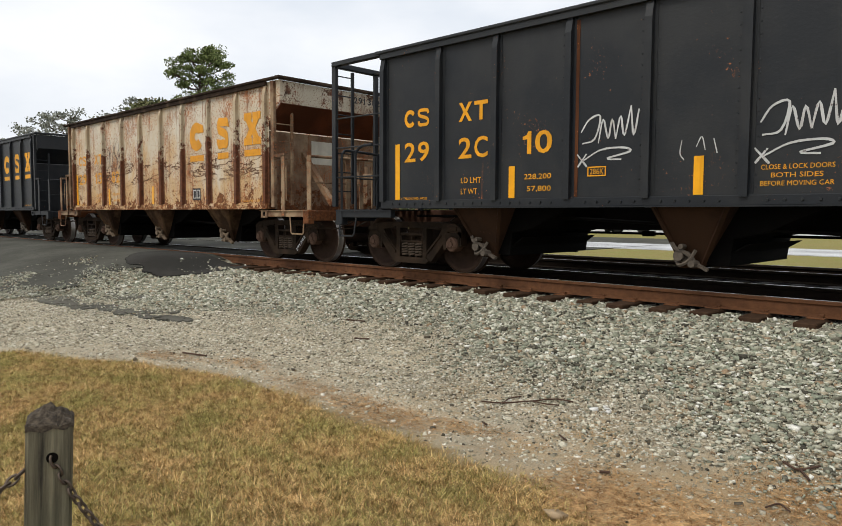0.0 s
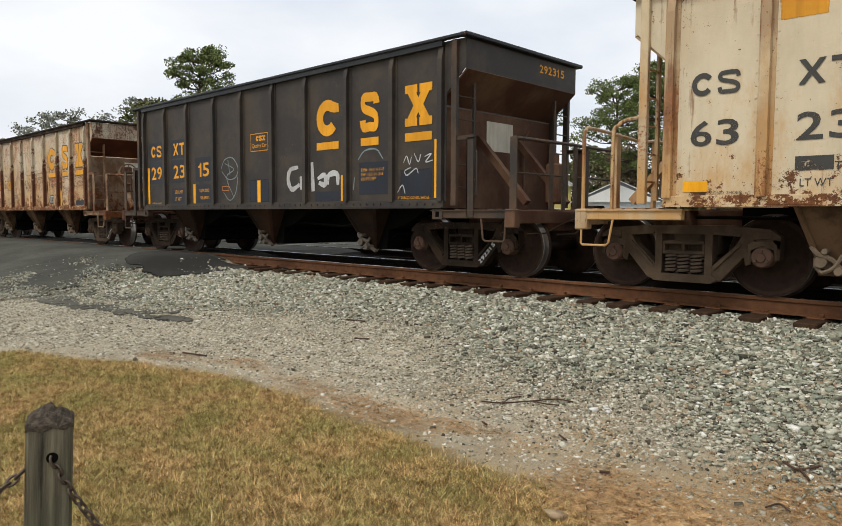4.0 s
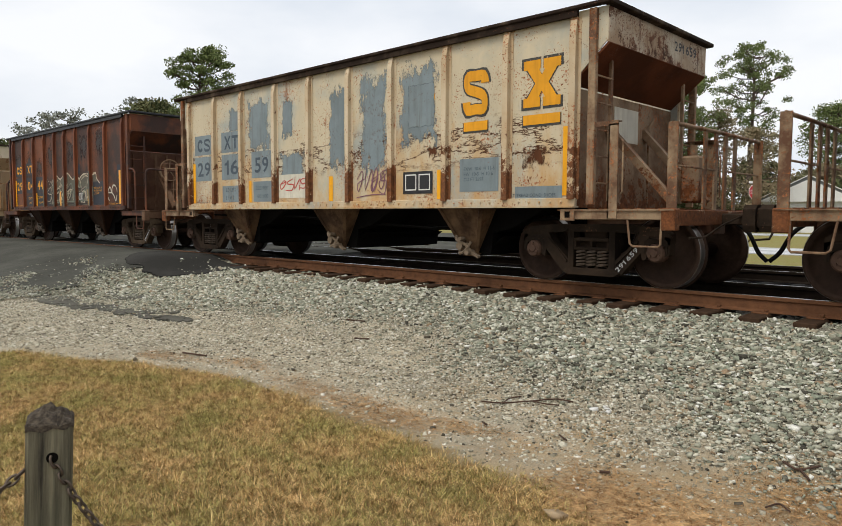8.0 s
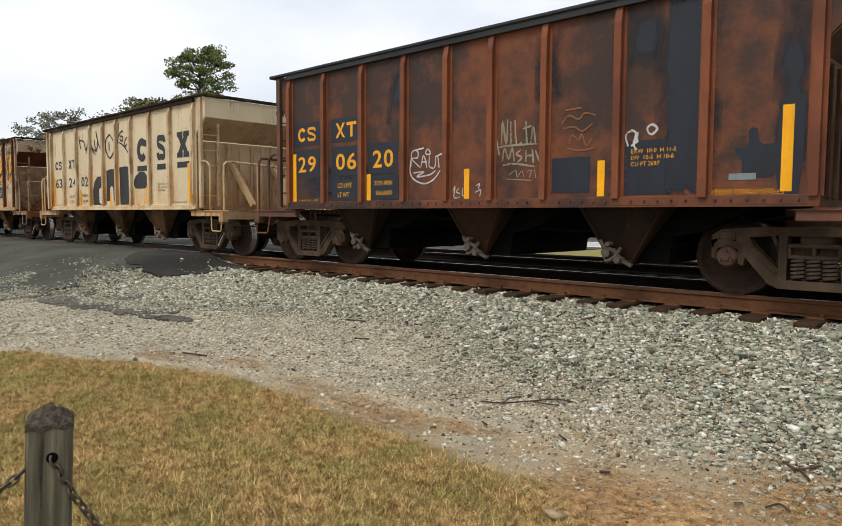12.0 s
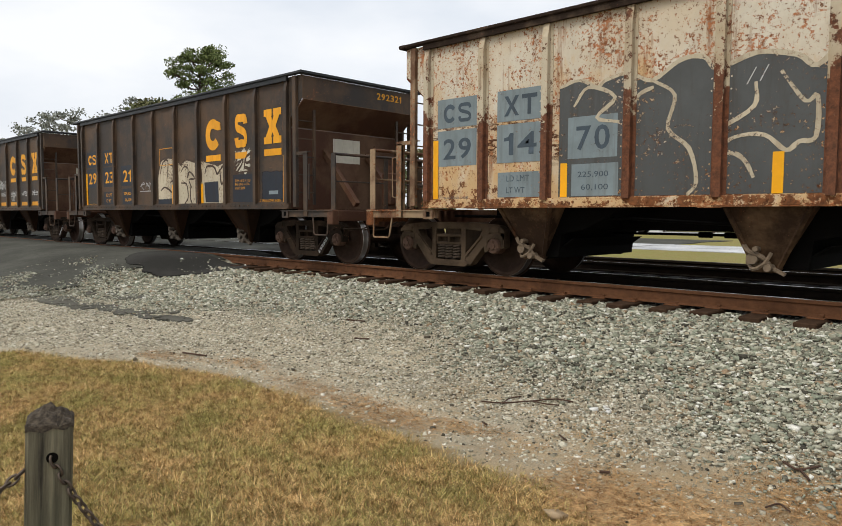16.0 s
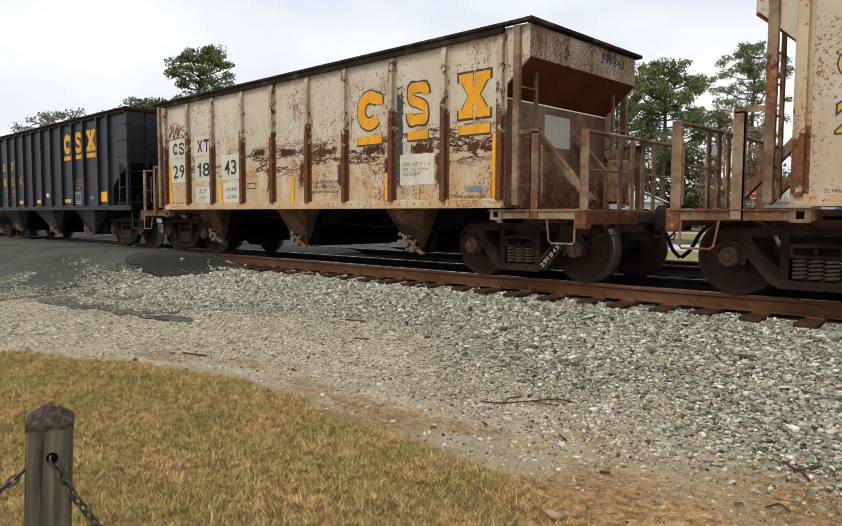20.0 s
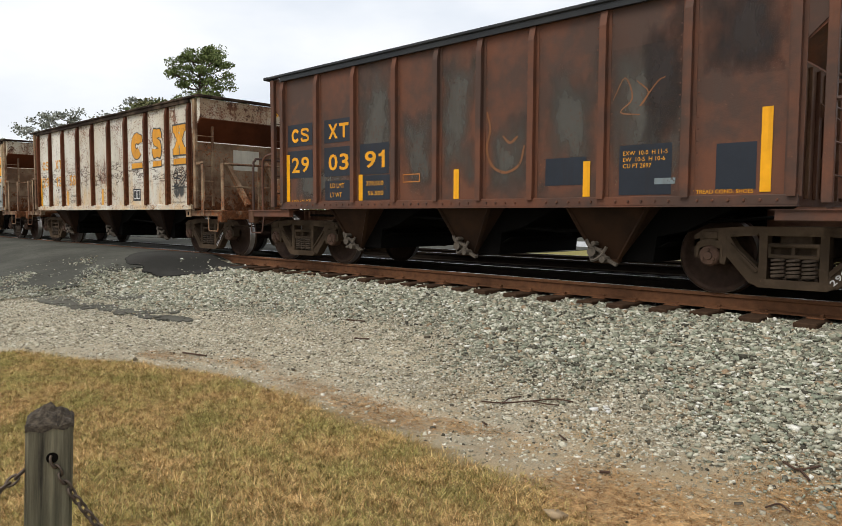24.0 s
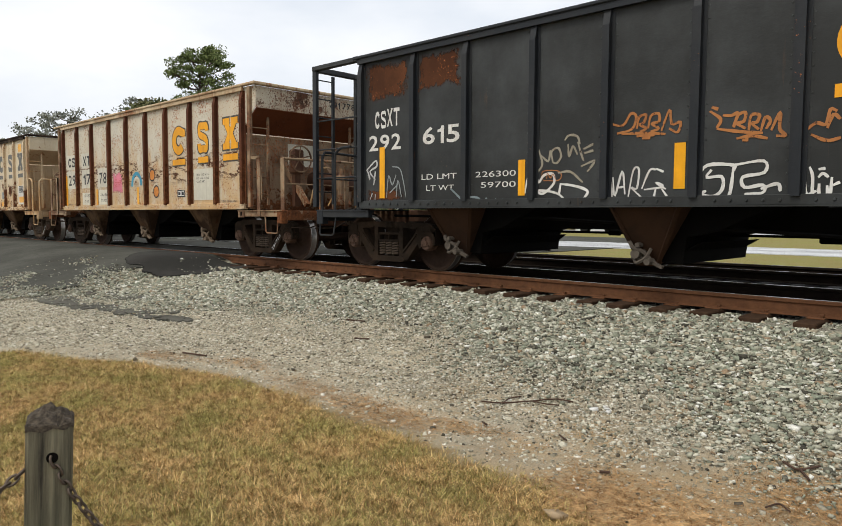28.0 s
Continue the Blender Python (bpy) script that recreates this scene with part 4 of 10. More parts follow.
            part("hoop_grab", sh("hoop_grab%d" % y, lambda bm: tube(bm, curve3([(X(0.64), y * 1.49, 0.98), (X(0.64), y * 1.49, 1.86), (X(0.58), y * 1.49, 1.99), (X(0.46), y * 1.49, 2.05), (X(0.22), y * 1.49, 2.06)], 4), 0.024, 7)), post_mat, car)
            if kind == "cage":
                part("mid_rail", sh("mid_rail%d" % y, lambda bm: tube(bm, [(X(rx), y * 1.42, 1.55), (X(rx), y * 0.02, 1.55)], 0.014)), post_mat, car)
    if s > 0:
        part("notice", sh("notice", lambda bm: box(bm, *E(wall + 0.022, wall + 0.026), -0.35, 0.35, 1.95, 2.42)), M["ivory"], car, "pale stencilled notice panel") if kind == "A" else None
        part("retainer_pipe", sh("retainer_pipe", lambda bm: tube(bm, [(X(wall + 0.06), 0.62, 1.1), (X(wall + 0.06), 0.62, 2.2), (X(wall + 0.10), 0.70, 2.35)], 0.018)), end_mat, car)
        part("valve_box", sh("valve_box", lambda bm: (box(bm, *E(0.55, 0.80), 0.35, 0.62, 1.1, 1.75, 0.03), bar(bm, (X(0.68), 0.48, 1.75), (X(0.68), 0.48, 1.90), 0.05, 10))), end_mat, car)
    if s > 0 and car["brake"]:
        zz = 2.05
        part("brake_wheel", sh("brake_wheel", lambda bm: (tube(bm, [(X(0.62), -0.55 + 0.27 * math.cos(a), zz + 0.27 * math.sin(a)) for a in (k * 2 * math.pi / 20 for k in range(21))], 0.018),
             [tube(bm, [(X(0.58), -0.55, zz), (X(0.62), -0.55 + 0.27 * math.cos(a), zz + 0.27 * math.sin(a))], 0.012) for a in (0.3, 1.56, 2.8, 4.1, 5.3)])), M["post_rust"], car, "round spoked rusty hand brake wheel")
        part("brake_stand", sh("brake_stand", lambda bm: (box(bm, *E(0.38, 0.58), -0.68, -0.42, 1.75, 2.25, 0.03), box(bm, *E(0.42, 0.52), -0.62, -0.48, 1.08, 1.75))), M["end_brown"], car)
        part("reservoir", sh("reservoir", lambda bm: (bar(bm, (X(0.42), -0.10, 1.62), (X(0.42), 0.95, 1.62), 0.19, 16), box(bm, *E(0.25, 0.58), 0.05, 0.12, 1.1, 1.5), box(bm, *E(0.25, 0.58), 0.65, 0.72, 1.1, 1.5)), True), M["end_brown"], car, "rusty air reservoir tank")
        part("brake_pipes", sh("brake_pipes", lambda bm: (tube(bm, curve_through([(X(0.6), -0.3, 1.1), (X(0.62), -0.2, 1.5), (X(0.55), 0.1, 1.9), (X(0.5), 0.5, 1.85)], 4), 0.018, 6), tube(bm, curve_through([(X(0.7), 0.1, 1.1), (X(0.7), 0.3, 1.4), (X(0.65), 0.6, 1.75)], 4), 0.016, 6))), M["rib_clean"], car)
    if kind == "B":
        for k in range(9):
            part("end_stiffener", sh("end_stiffener", lambda bm: box(bm, *E(wall + 0.02, wall + 0.06), -0.03, 0.03, 1.10, 2.50, 0.006)), end_mat, car, "", pose(0, -1.2 + 0.3 * k, 0))


def curve3(points, n=5):
    return curve_through(points, n)


KINDS = {
    # side length, rib positions from the forward end, truck places, hopper pockets (top left, foot left, foot right, top right)
    "A": (10.064, (0.20, 1.254, 2.306, 3.469, 4.532, 5.634, 6.676, 7.829, 8.942, 9.985), (0.28, 10.04), ((1.52, 1.76, 2.04, 2.36), (4.60, 4.82, 5.06, 5.45), (7.66, 7.90, 8.12, 8.47))),
    "cage": (10.064, (0.05, 1.254, 2.306, 3.469, 4.532, 5.634, 6.676, 7.829, 8.942, 9.985), (0.28, 10.04), ((1.52, 1.76, 2.04, 2.36), (4.60, 4.82, 5.06, 5.45), (7.66, 7.90, 8.12, 8.47))),
    "B": (8.95, (0.185, 1.20, 2.20, 3.19, 4.08, 4.91, 5.79, 6.83, 7.88, 8.98), (0.21, 8.90), ((1.52, 1.70, 1.95, 2.50), (4.08, 4.28, 4.52, 5.05), (6.32, 6.56, 6.86, 7.42))),
    "E": (12.80, (0.04, 1.08, 2.11, 3.08, 3.92, 4.78, 5.64, 6.49, 7.33, 8.22, 9.11, 9.94, 10.93, 11.62), (1.25, 11.70), ((2.15, 2.97, 3.28, 3.70), (5.60, 6.38, 6.70, 7.10), (9.10, 9.22, 9.60, 10.50))),
}


def hopper_car(x, kind, paint, rib, end, slope, post, chord, pocket, label, seed, end_number=""):
    length, ribs, trucks, pockets = KINDS[kind]
    half = length / 2
    # the sheets start a little behind the forward end of the frame
    lead, tail = (0.13 if kind in "AB" else 0.0), (0.09 if kind == "B" else -0.03 if kind == "A" else 0.0)
    car = thing("hopper_car", label, "rail car", "cars of the train", pose(x + half, TRACK_Y, 0))
    car["reach"] = 1.0115 if kind in ("A", "cage") else 1.0
    car["half"], car["end_paint"], car["slope_paint"], car["post_paint"], car["chord_paint"] = half, end, slope, post, chord
    car["brake"] = seed in (12, 13, 16, 29, 30)
    car["tan_trucks"] = seed in (13, 15, 16, 19, 20, 23, 27, 28, 29)
    car["end_number"], car["pale"] = end_number, paint.startswith(("cream", "blue"))
    rnd = random.Random(seed)
    body, ribm = M[paint], M[rib]
    k_ = kind
    top = TOP if kind != "E" else TOP + 0.12

    def sheet(bm):
        if kind == "E":
            prism(bm, [(-half + 1.0, SILL), (half - 1.0, SILL), (half - 1.0, 1.56), (half - 0.90, 1.70), (half - 0.02, 2.24), (half - 0.02, top - 0.05), (-half + 0.02, top - 0.05), (-half + 0.02, 2.24), (-half + 0.90, 1.70), (-half + 1.0, 1.56)], -0.012, 0.012)
        else:
            box(bm, -half + lead, half + tail, -0.012, 0.012, SILL, top - 0.05)
    for y in (-1, 1):
        part("side_sheet", shared("side_sheet|" + k_, sheet), body, car, "", pose(0, y * 1.45, 0))
        part("top_chord", shared("top_chord|%s%d" % (k_, y), lambda bm: (box(bm, -half + lead - (0.42 if kind in "AB" else 0), half + tail + (0.42 if kind in "AB" else 0), -0.05, 0.05, top - 0.040, top + 0.01, 0.012), box(bm, -half + lead, half + tail, -0.025, 0.025, top - 0.12, top - 0.040))), M[chord], car, "", pose(0, y * 1.51, 0))
        def sill(bm):
            box(bm, -half + lead, half + tail, -0.03, 0.03, 1.03, 1.14, 0.006)
            box(bm, -half + lead, half + tail, -0.07, 0.07, 1.015, 1.032)
        part("side_sill", shared("side_sill|" + k_, sill), body, car, "", pose(0, y * 1.475, 0))
        def rivets(bm):
            for r in ribs:
                for d in (-0.105, 0.105):
                    for k in range(17 if abs(r - half) < half - 0.2 else 0):
                        bmesh.ops.create_cone(bm, cap_ends=True, segments=5, radius1=0.014, radius2=0.010, depth=0.012, matrix=Matrix.Translation((r - half + d, 0.0135, 1.22 + 0.132 * k)) @ Matrix.Rotation(math.pi / 2, 4, "X"))
            u = -half + 0.1
            while u < half:
                if min(abs(u + half - r) for r in ribs) > 0.1:
                    bmesh.ops.create_cone(bm, cap_ends=True, segments=6, radius1=0.018, radius2=0.014, depth=0.016, matrix=Matrix.Translation((u, -0.038, 1.085)) @ Matrix.Rotation(math.pi / 2, 4, "X"))
                u += 0.165
        if y < 0:
            tagged(part("riveted_strip", shared("riveted_strip|" + k_, rivets), body, car, "", pose(0, -1.475, 0)), "", "", "", "stuff")
        for i, u in enumerate(ribs):
            def rib_shape(bm):
                prism_x(bm, [(-0.075, SILL + 0.02), (0.01, SILL + 0.02), (0.01, top - 0.12), (-0.035, top - 0.12), (-0.075, top - 0.30)] if kind != "E" else [(-0.075, SILL + 0.02), (0.01, SILL + 0.02), (0.01, top - 0.10), (-0.075, top - 0.10)], -0.045, 0.045)
                box(bm, -0.085, 0.085, -0.004, 0.008, SILL + 0.02, top - 0.12)
            part("rib", shared("rib|" + k_, rib_shape), ribm if not (kind == "cage" and i in car.get("odd", ())) else M["rustpatch"], car, "", pose(u - half, -1.466, 0) if y < 0 else pose(u - half, 1.466, 0, 0, 0, 180))
    # under the body; the near-black colour carries the shade down there
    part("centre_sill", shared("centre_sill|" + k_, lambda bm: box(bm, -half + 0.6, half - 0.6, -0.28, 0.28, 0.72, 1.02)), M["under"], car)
    for n, (a, fa, fb, b) in enumerate(pockets):
        def slope(bm):
            prism(bm, [(a - 0.30, 1.06), (b + 0.95, 1.06), (b + 0.30, 0.74), (b - 0.06, 0.66), (b - 0.10, 0.34), (fa + 0.05, 0.36), (a + 0.05, 0.92)], -1.06, 1.06)

        def wedge(bm, y):
            lo = [(fa, y * 1.08, 0.36), (fb, y * 1.08, 0.32), (fb, y * 0.35, 0.32), (fa, y * 0.35, 0.36)]
            hi = [(a, y * 1.43, 1.03), (b, y * 1.43, 1.03), (b, y * 0.35, 1.03), (a, y * 0.35, 1.03)]
            # the sheet bends over a crease that runs down from the sill
            va, vb = [bm.verts.new(c) for c in lo], [bm.verts.new(c) for c in hi]
            bm.faces.new(va)
            bm.faces.new(vb)
            for i in range(4):
                bm.faces.new((va[i], va[(i + 1) % 4], vb[(i + 1) % 4], vb[i]))
            # angle iron along both slanting edges, and bolt heads on it
            for (p, q) in ((lo[0], hi[0]), (lo[1], hi[1])):
                flat_bar(bm, (p[0], y * 1.095, p[2]), (q[0], y * 1.44, q[2] - 0.01), 0.05, 0.03)
                for k in range(6):
                    f = (k + 0.5) / 6
                    c = Vector((p[0], y * 1.11, p[2])).lerp(Vector((q[0], y * 1.455, q[2])), f)
                    bmesh.ops.create_cone(bm, cap_ends=True, segments=6, radius1=0.014, radius2=0.010, depth=0.02, matrix=Matrix.Translation(c) @ Matrix.Rotation(math.pi / 2, 4, "X"))
            box(bm, fa - 0.03, fb + 0.03, y * 1.10 - 0.03, y * 1.10 + 0.03, 0.30, 0.36, 0.006)

        def latch(bm):
            x = fa + 0.02
            bar(bm, (x, -1.24, 0.45), (x, -0.4, 0.45), 0.032, 8)
            bar(bm, (x, -1.27, 0.45), (x, -1.22, 0.45), 0.06, 10)
            box(bm, x - 0.09, x + 0.10, -1.20, -1.12, 0.37, 0.50, 0.02)
            tube(bm, curve_through([(x - 0.10, -1.22, 0.60), (x - 0.03, -1.26, 0.53), (x + 0.05, -1.25, 0.50), (x + 0.13, -1.22, 0.44), (x + 0.20, -1.20, 0.33)], 3), 0.026, 6)
            tube(bm, curve_through([(x - 0.05, -1.18, 0.38), (x + 0.02, -1.26, 0.34), (x + 0.12, -1.24, 0.40), (x + 0.18, -1.20, 0.52)], 3), 0.022, 6)
            flat_bar(bm, (x + 0.10, -1.2, 0.40), (x + 0.32, -1.18, 0.29), 0.07, 0.035)
            bar(bm, (x + 0.17, -1.30, 0.36), (x + 0.17, -1.14, 0.36), 0.042, 8)
            bar(bm, (x + 0.04, -1.30, 0.56), (x + 0.04, -1.16, 0.56), 0.03, 8)

        tag = "%s%d" % (k_, n)
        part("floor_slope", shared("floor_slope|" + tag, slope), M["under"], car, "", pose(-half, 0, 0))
        part("hopper_pocket", shared("hopper_pocket|far" + tag, lambda bm: wedge(bm, 1)), M[pocket], car, "", pose(-half, 0, 0))
        pk = part("hopper_pocket", shared("hopper_pocket|near" + tag, lambda bm: wedge(bm, -1)), M[pocket], car, "", pose(-half, 0, 0))
        part("door_latch", shared("door_latch|" + tag, latch), M["latch_dusty" if pocket == "pocket" else "latch_tan"], pk, "", pose(0, 0, 0))
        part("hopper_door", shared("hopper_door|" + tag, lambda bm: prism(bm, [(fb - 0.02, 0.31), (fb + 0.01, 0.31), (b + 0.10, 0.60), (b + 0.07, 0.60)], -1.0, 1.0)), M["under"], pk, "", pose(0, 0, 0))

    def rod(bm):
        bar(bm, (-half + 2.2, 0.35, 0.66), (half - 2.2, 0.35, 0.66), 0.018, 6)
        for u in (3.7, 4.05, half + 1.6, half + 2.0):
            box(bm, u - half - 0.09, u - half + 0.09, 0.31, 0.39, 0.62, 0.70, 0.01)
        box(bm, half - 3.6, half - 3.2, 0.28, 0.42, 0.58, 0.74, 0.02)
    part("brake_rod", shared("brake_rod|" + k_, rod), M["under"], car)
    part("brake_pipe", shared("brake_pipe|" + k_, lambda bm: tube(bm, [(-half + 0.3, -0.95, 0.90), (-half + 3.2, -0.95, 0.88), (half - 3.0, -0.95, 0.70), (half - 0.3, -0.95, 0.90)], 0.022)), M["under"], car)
    for u in trucks:
        truck = make_truck(car, u - half)
        if u > half and end_number and kind != "E":
            for k, c in enumerate(end_number):
                ob = part("figure", outline_of(c), M["chalk"], truck, "white figure on the side frame", pose(0.40 + 0.047 * k, -1.095, 0.19 + 0.050 * k, 0, -47, 0))
                ob.scale = (0.03 if c == "1" else 0.055, 1, 0.06)
    for s in (-1, 1):
        end_details(car, s, half - lead if s < 0 else half + tail, kind, body, ribm, rnd, lead if s < 0 else -tail)
    if kind == "E":
        aluminium_ends(car, half, top, body)
    return car


def aluminium_ends(car, half, top, body):
    """Ends of the newest car: upper wall flush with the sides, deep slope sheet under it, ladders round the corners."""
    for s in (-1, 1):
        X = lambda d: s * (half + d)
        E = lambda a, b: (min(X(a), X(b)), max(X(a), X(b)))
        sh = lambda key, make: shared("%s|E%d" % (key, s), make)
        part("end_wall", sh("end_wall", lambda bm: box(bm, *E(-0.04, 0.0), -1.44, 1.44, 2.22, top - 0.05)), body, car)
        part("end_slope_sheet", sh("deep_slope", lambda bm: prism(bm, [(X(-0.02), 2.26), (X(-0.02), 2.21), (X(-0.90), 1.68), (X(-1.02), 1.54), (X(-1.02), 1.08), (X(-1.07), 1.08), (X(-1.07), 1.58), (X(-0.94), 1.74)], -1.43, 1.43)), M["black"], car)
        part("end_chord", sh("end_chord", lambda bm: box(bm, *E(-0.06, 0.07), -1.58, 1.58, top - 0.09, top + 0.01, 0.02)), M["truck"], car)
        part("end_floor", sh("end_floor", lambda bm: box(bm, *E(-1.0, 0.12), -1.5, 1.5, 0.98, 1.07, 0.01)), M["under"], car)
        for y in (-1, 1):
            part("side_sill_end", sh("side_sill_end%d" % y, lambda bm: (box(bm, *E(-1.0, 0.14), y * 1.49 - 0.03, y * 1.49 + 0.03, 1.0, 1.12, 0.008))), body, car)
            part("corner_post", sh("corner_post%d" % y, lambda bm: box(bm, *E(-0.075, 0.02), y * 1.475 - 0.045, y * 1.475 + 0.045, 1.05, top - 0.1, 0.008)), body, car)
            part("corner_rivets", sh("corner_rivets%d" % y, lambda bm: [box(bm, *E(-0.04, -0.015), y * 1.525 - 0.006, y * 1.525 + 0.006, 1.25 + 0.17 * k, 1.275 + 0.17 * k) for k in range(13)]), body, car)
            part("ladder_stile", sh("side_stile%d" % y, lambda bm: box(bm, *E(-0.50, -0.455), y * 1.50 - 0.02, y * 1.50 + 0.02, 1.1, 2.20)), body, car)
            part("ladder_stile", sh("end_stile%d" % y, lambda bm: box(bm, *E(0.0, 0.045), y * 1.0 - 0.03, y * 1.0 + 0.03, 1.1, top - 0.1)), body, car)
            for k in range(6):
                part("ladder_rung", sh("side_rung%d" % y, lambda bm: tube(bm, [(X(-0.50), y * 1.50, 0), (X(-0.50), y * 1.56, 0.01), (X(-0.02), y * 1.57, 0.03), (X(-0.02), y * 1.50, 0.03)], 0.013)), body, car, "", pose(0, 0, 1.17 + 0.40 * k))
                part("ladder_rung", sh("end_rung%d" % y, lambda bm: tube(bm, [(X(0.0), y * 1.46, 0), (X(0.08), y * 1.45, 0), (X(0.08), y * 1.01, 0), (X(0.0), y * 1.0, 0)], 0.013)), body, car, "", pose(0, 0, 1.20 + 0.40 * k))
        part("end_post", sh("end_post", lambda bm: box(bm, *E(0.0, 0.07), 0.0, 0.10, 2.24, top - 0.12, 0.006)), body, car)
        part("hand_rail", sh("hand_rail", lambda bm: tube(bm, [(X(0.0), -0.92, 2.56), (X(0.10), -0.90, 2.57), (X(0.10), 1.30, 2.57), (X(0.0), 1.32, 2.56)], 0.016)), body, car)
        if s > 0:
            for k, c in enumerate(car["end_number"]):
                ob = part("figure", outline_of(c), M["yellow"], car, "", pose(X(0.004), 0.72 + 0.098 * k, 3.17, 0, 0, 90))
                ob.scale = (0.075, 1, 0.12)
            part("notice", sh("notice", lambda bm: [box(bm, *E(0.002, 0.005), 0.52 - 0.06 * (k > 2), 0.92 + 0.12 * (k > 2), 3.00 - 0.085 * k, 3.03 - 0.085 * k) for k in range(5)]), M["yellow_worn"], car, "small rows of yellow stencilling")
    part("brake_gear", shared("brake_gear|E", lambda bm: [(bar(bm, (s_ * (half - 0.55), -0.6, 1.35), (s_ * (half - 0.55), 0.5, 1.35), 0.16, 14), box(bm, s_ * (half - 0.58) - 0.2, s_ * (half - 0.58) + 0.2, -1.05, -0.7, 1.07, 1.40, 0.04), box(bm, s_ * (half - 0.75) - 0.12, s_ * (half - 0.75) + 0.12, -1.2, -0.9, 1.07, 1.62, 0.04), tube(bm, curve3([(s_ * (half - 0.1), -1.2, 1.15), (s_ * (half - 0.3), -1.1, 1.40), (s_ * (half - 0.6), -1.0, 1.45), (s_ * (half - 0.9), -1.2, 1.25)]), 0.03)) for s_ in (-1, 1)]), M["under"], car)


# ---- ground ----
def ground_height(x, y):
    def ramp_(v, a, b, za, zb):
        f = min(max((v - a) / (b - a), 0.0), 1.0)
        f = f * f * (3 - 2 * f)
        return za + (zb - za) * f
    if y < 8.3:
        z = ramp_(y, 4.4, 8.7, -0.62, -0.215)
    elif y < 11.2:
        z = ramp_(y, 10.6, 11.2, -0.235, -0.30)
    elif y < 14.9:
        z = ramp_(y, 11.2, 12.0, -0.30, -0.235)
    else:
        z = ramp_(y, 14.9, 17.0, -0.235, -0.42)
    near = ramp_(y, 3.2, 7.5, -0.66, -0.045) if y < 11 else (-0.045 if y < 15.5 else ramp_(y, 15.5, 22, -0.045, -0.43))
    f = ramp_(x, -14.9, -13.4, 1.0, 0.0)
    return z * (1 - f) + near * f


def surface(x, y):
    """The ground with its small unevenness."""
    z = ground_height(x, y)
    if -16 < x < 4 and -1 < y < 8.3:
        z += 0.030 * (noise.noise((x * 1.1, y * 1.1, 0)) + 0.4 * noise.noise((x * 4, y * 4, 3)))
    return z


ground_mat, gn, gl, gs = material("gravel_dirt_and_worn_lawn_soil", 0.95)
gv = gn.new("ShaderNodeTexCoord").outputs["Object"]
sep = gn.new("ShaderNodeSeparateXYZ")
gl.new(gv, sep.inputs["Vector"])
fine = noise_node(gn, gl, gv, 110.0, 10, 0.85)
mid = noise_node(gn, gl, gv, 6.0, 6, 0.7)
wide = noise_node(gn, gl, gv, 0.55, 5, 0.6)
dirt = blend(gn, gl, steps(gn, gl, fine, 0.36, 0.64), (0.115, 0.096, 0.064), (0.66, 0.59, 0.44))
dirt = blend(gn, gl, steps(gn, gl, mid, 0.42, 0.62, 0, 0.45), dirt, (0.41, 0.335, 0.22))
drift = noise_node(gn, gl, gv, 2.0, 7, 0.72, (0.42, 1.25, 1))
dirt = blend(gn, gl, steps(gn, gl, drift, 0.50, 0.62, 0, 0.62), dirt, (0.235, 0.195, 0.135))
dirt = blend(gn, gl, steps(gn, gl, drift, 0.46, 0.36, 0, 0.60), dirt, (0.63, 0.545, 0.40))
coarse = noise_node(gn, gl, gv, 48.0, 6, 0.8)
dirt = blend(gn, gl, steps(gn, gl, coarse, 0.58, 0.63, 0, 0.5), dirt, (0.20, 0.17, 0.12))
dirt = blend(gn, gl, steps(gn, gl, noise_node(gn, gl, gv, 60.0, 5, 0.8), 0.60, 0.65, 0, 0.7), dirt, (0.62, 0.57, 0.47))
grit = blend(gn, gl, steps(gn, gl, fine, 0.35, 0.65), (0.07, 0.065, 0.050), (0.46, 0.43, 0.34))
# gravel spills over the dirt towards the track and towards the crossing
reach = arith(gn, gl, "ADD", sep.outputs["Y"], arith(gn, gl, "MULTIPLY", arith(gn, gl, "SUBTRACT", mid, 0.5), 2.2))
reach = arith(gn, gl, "ADD", reach, arith(gn, gl, "MULTIPLY", arith(gn, gl, "SUBTRACT", wide, 0.5), 3.0))
reach = arith(gn, gl, "ADD", reach, arith(gn, gl, "MULTIPLY", sep.outputs["X"], 0.30))
reach = arith(gn, gl, "ADD", reach, arith(gn, gl, "MULTIPLY", arith(gn, gl, "MAXIMUM", arith(gn, gl, "SUBTRACT", -8.6, sep.outputs["X"]), 0.0), 0.85))
# ochre earth under the pine straw
ochre = arith(gn, gl, "ADD", sep.outputs["X"], arith(gn, gl, "MULTIPLY", arith(gn, gl, "SUBTRACT", mid, 0.5), 1.8))
ochre = arith(gn, gl, "SUBTRACT", ochre, arith(gn, gl, "MULTIPLY", arith(gn, gl, "SUBTRACT", sep.outputs["Y"], 3.4), 1.1))
ochre_patch = arith(gn, gl, "MULTIPLY", steps(gn, gl, noise_node(gn, gl, gv, 1.3, 6, 0.7), 0.46, 0.60), steps(gn, gl, sep.outputs["X"], -5.5, -2.5, 0, 0.8))
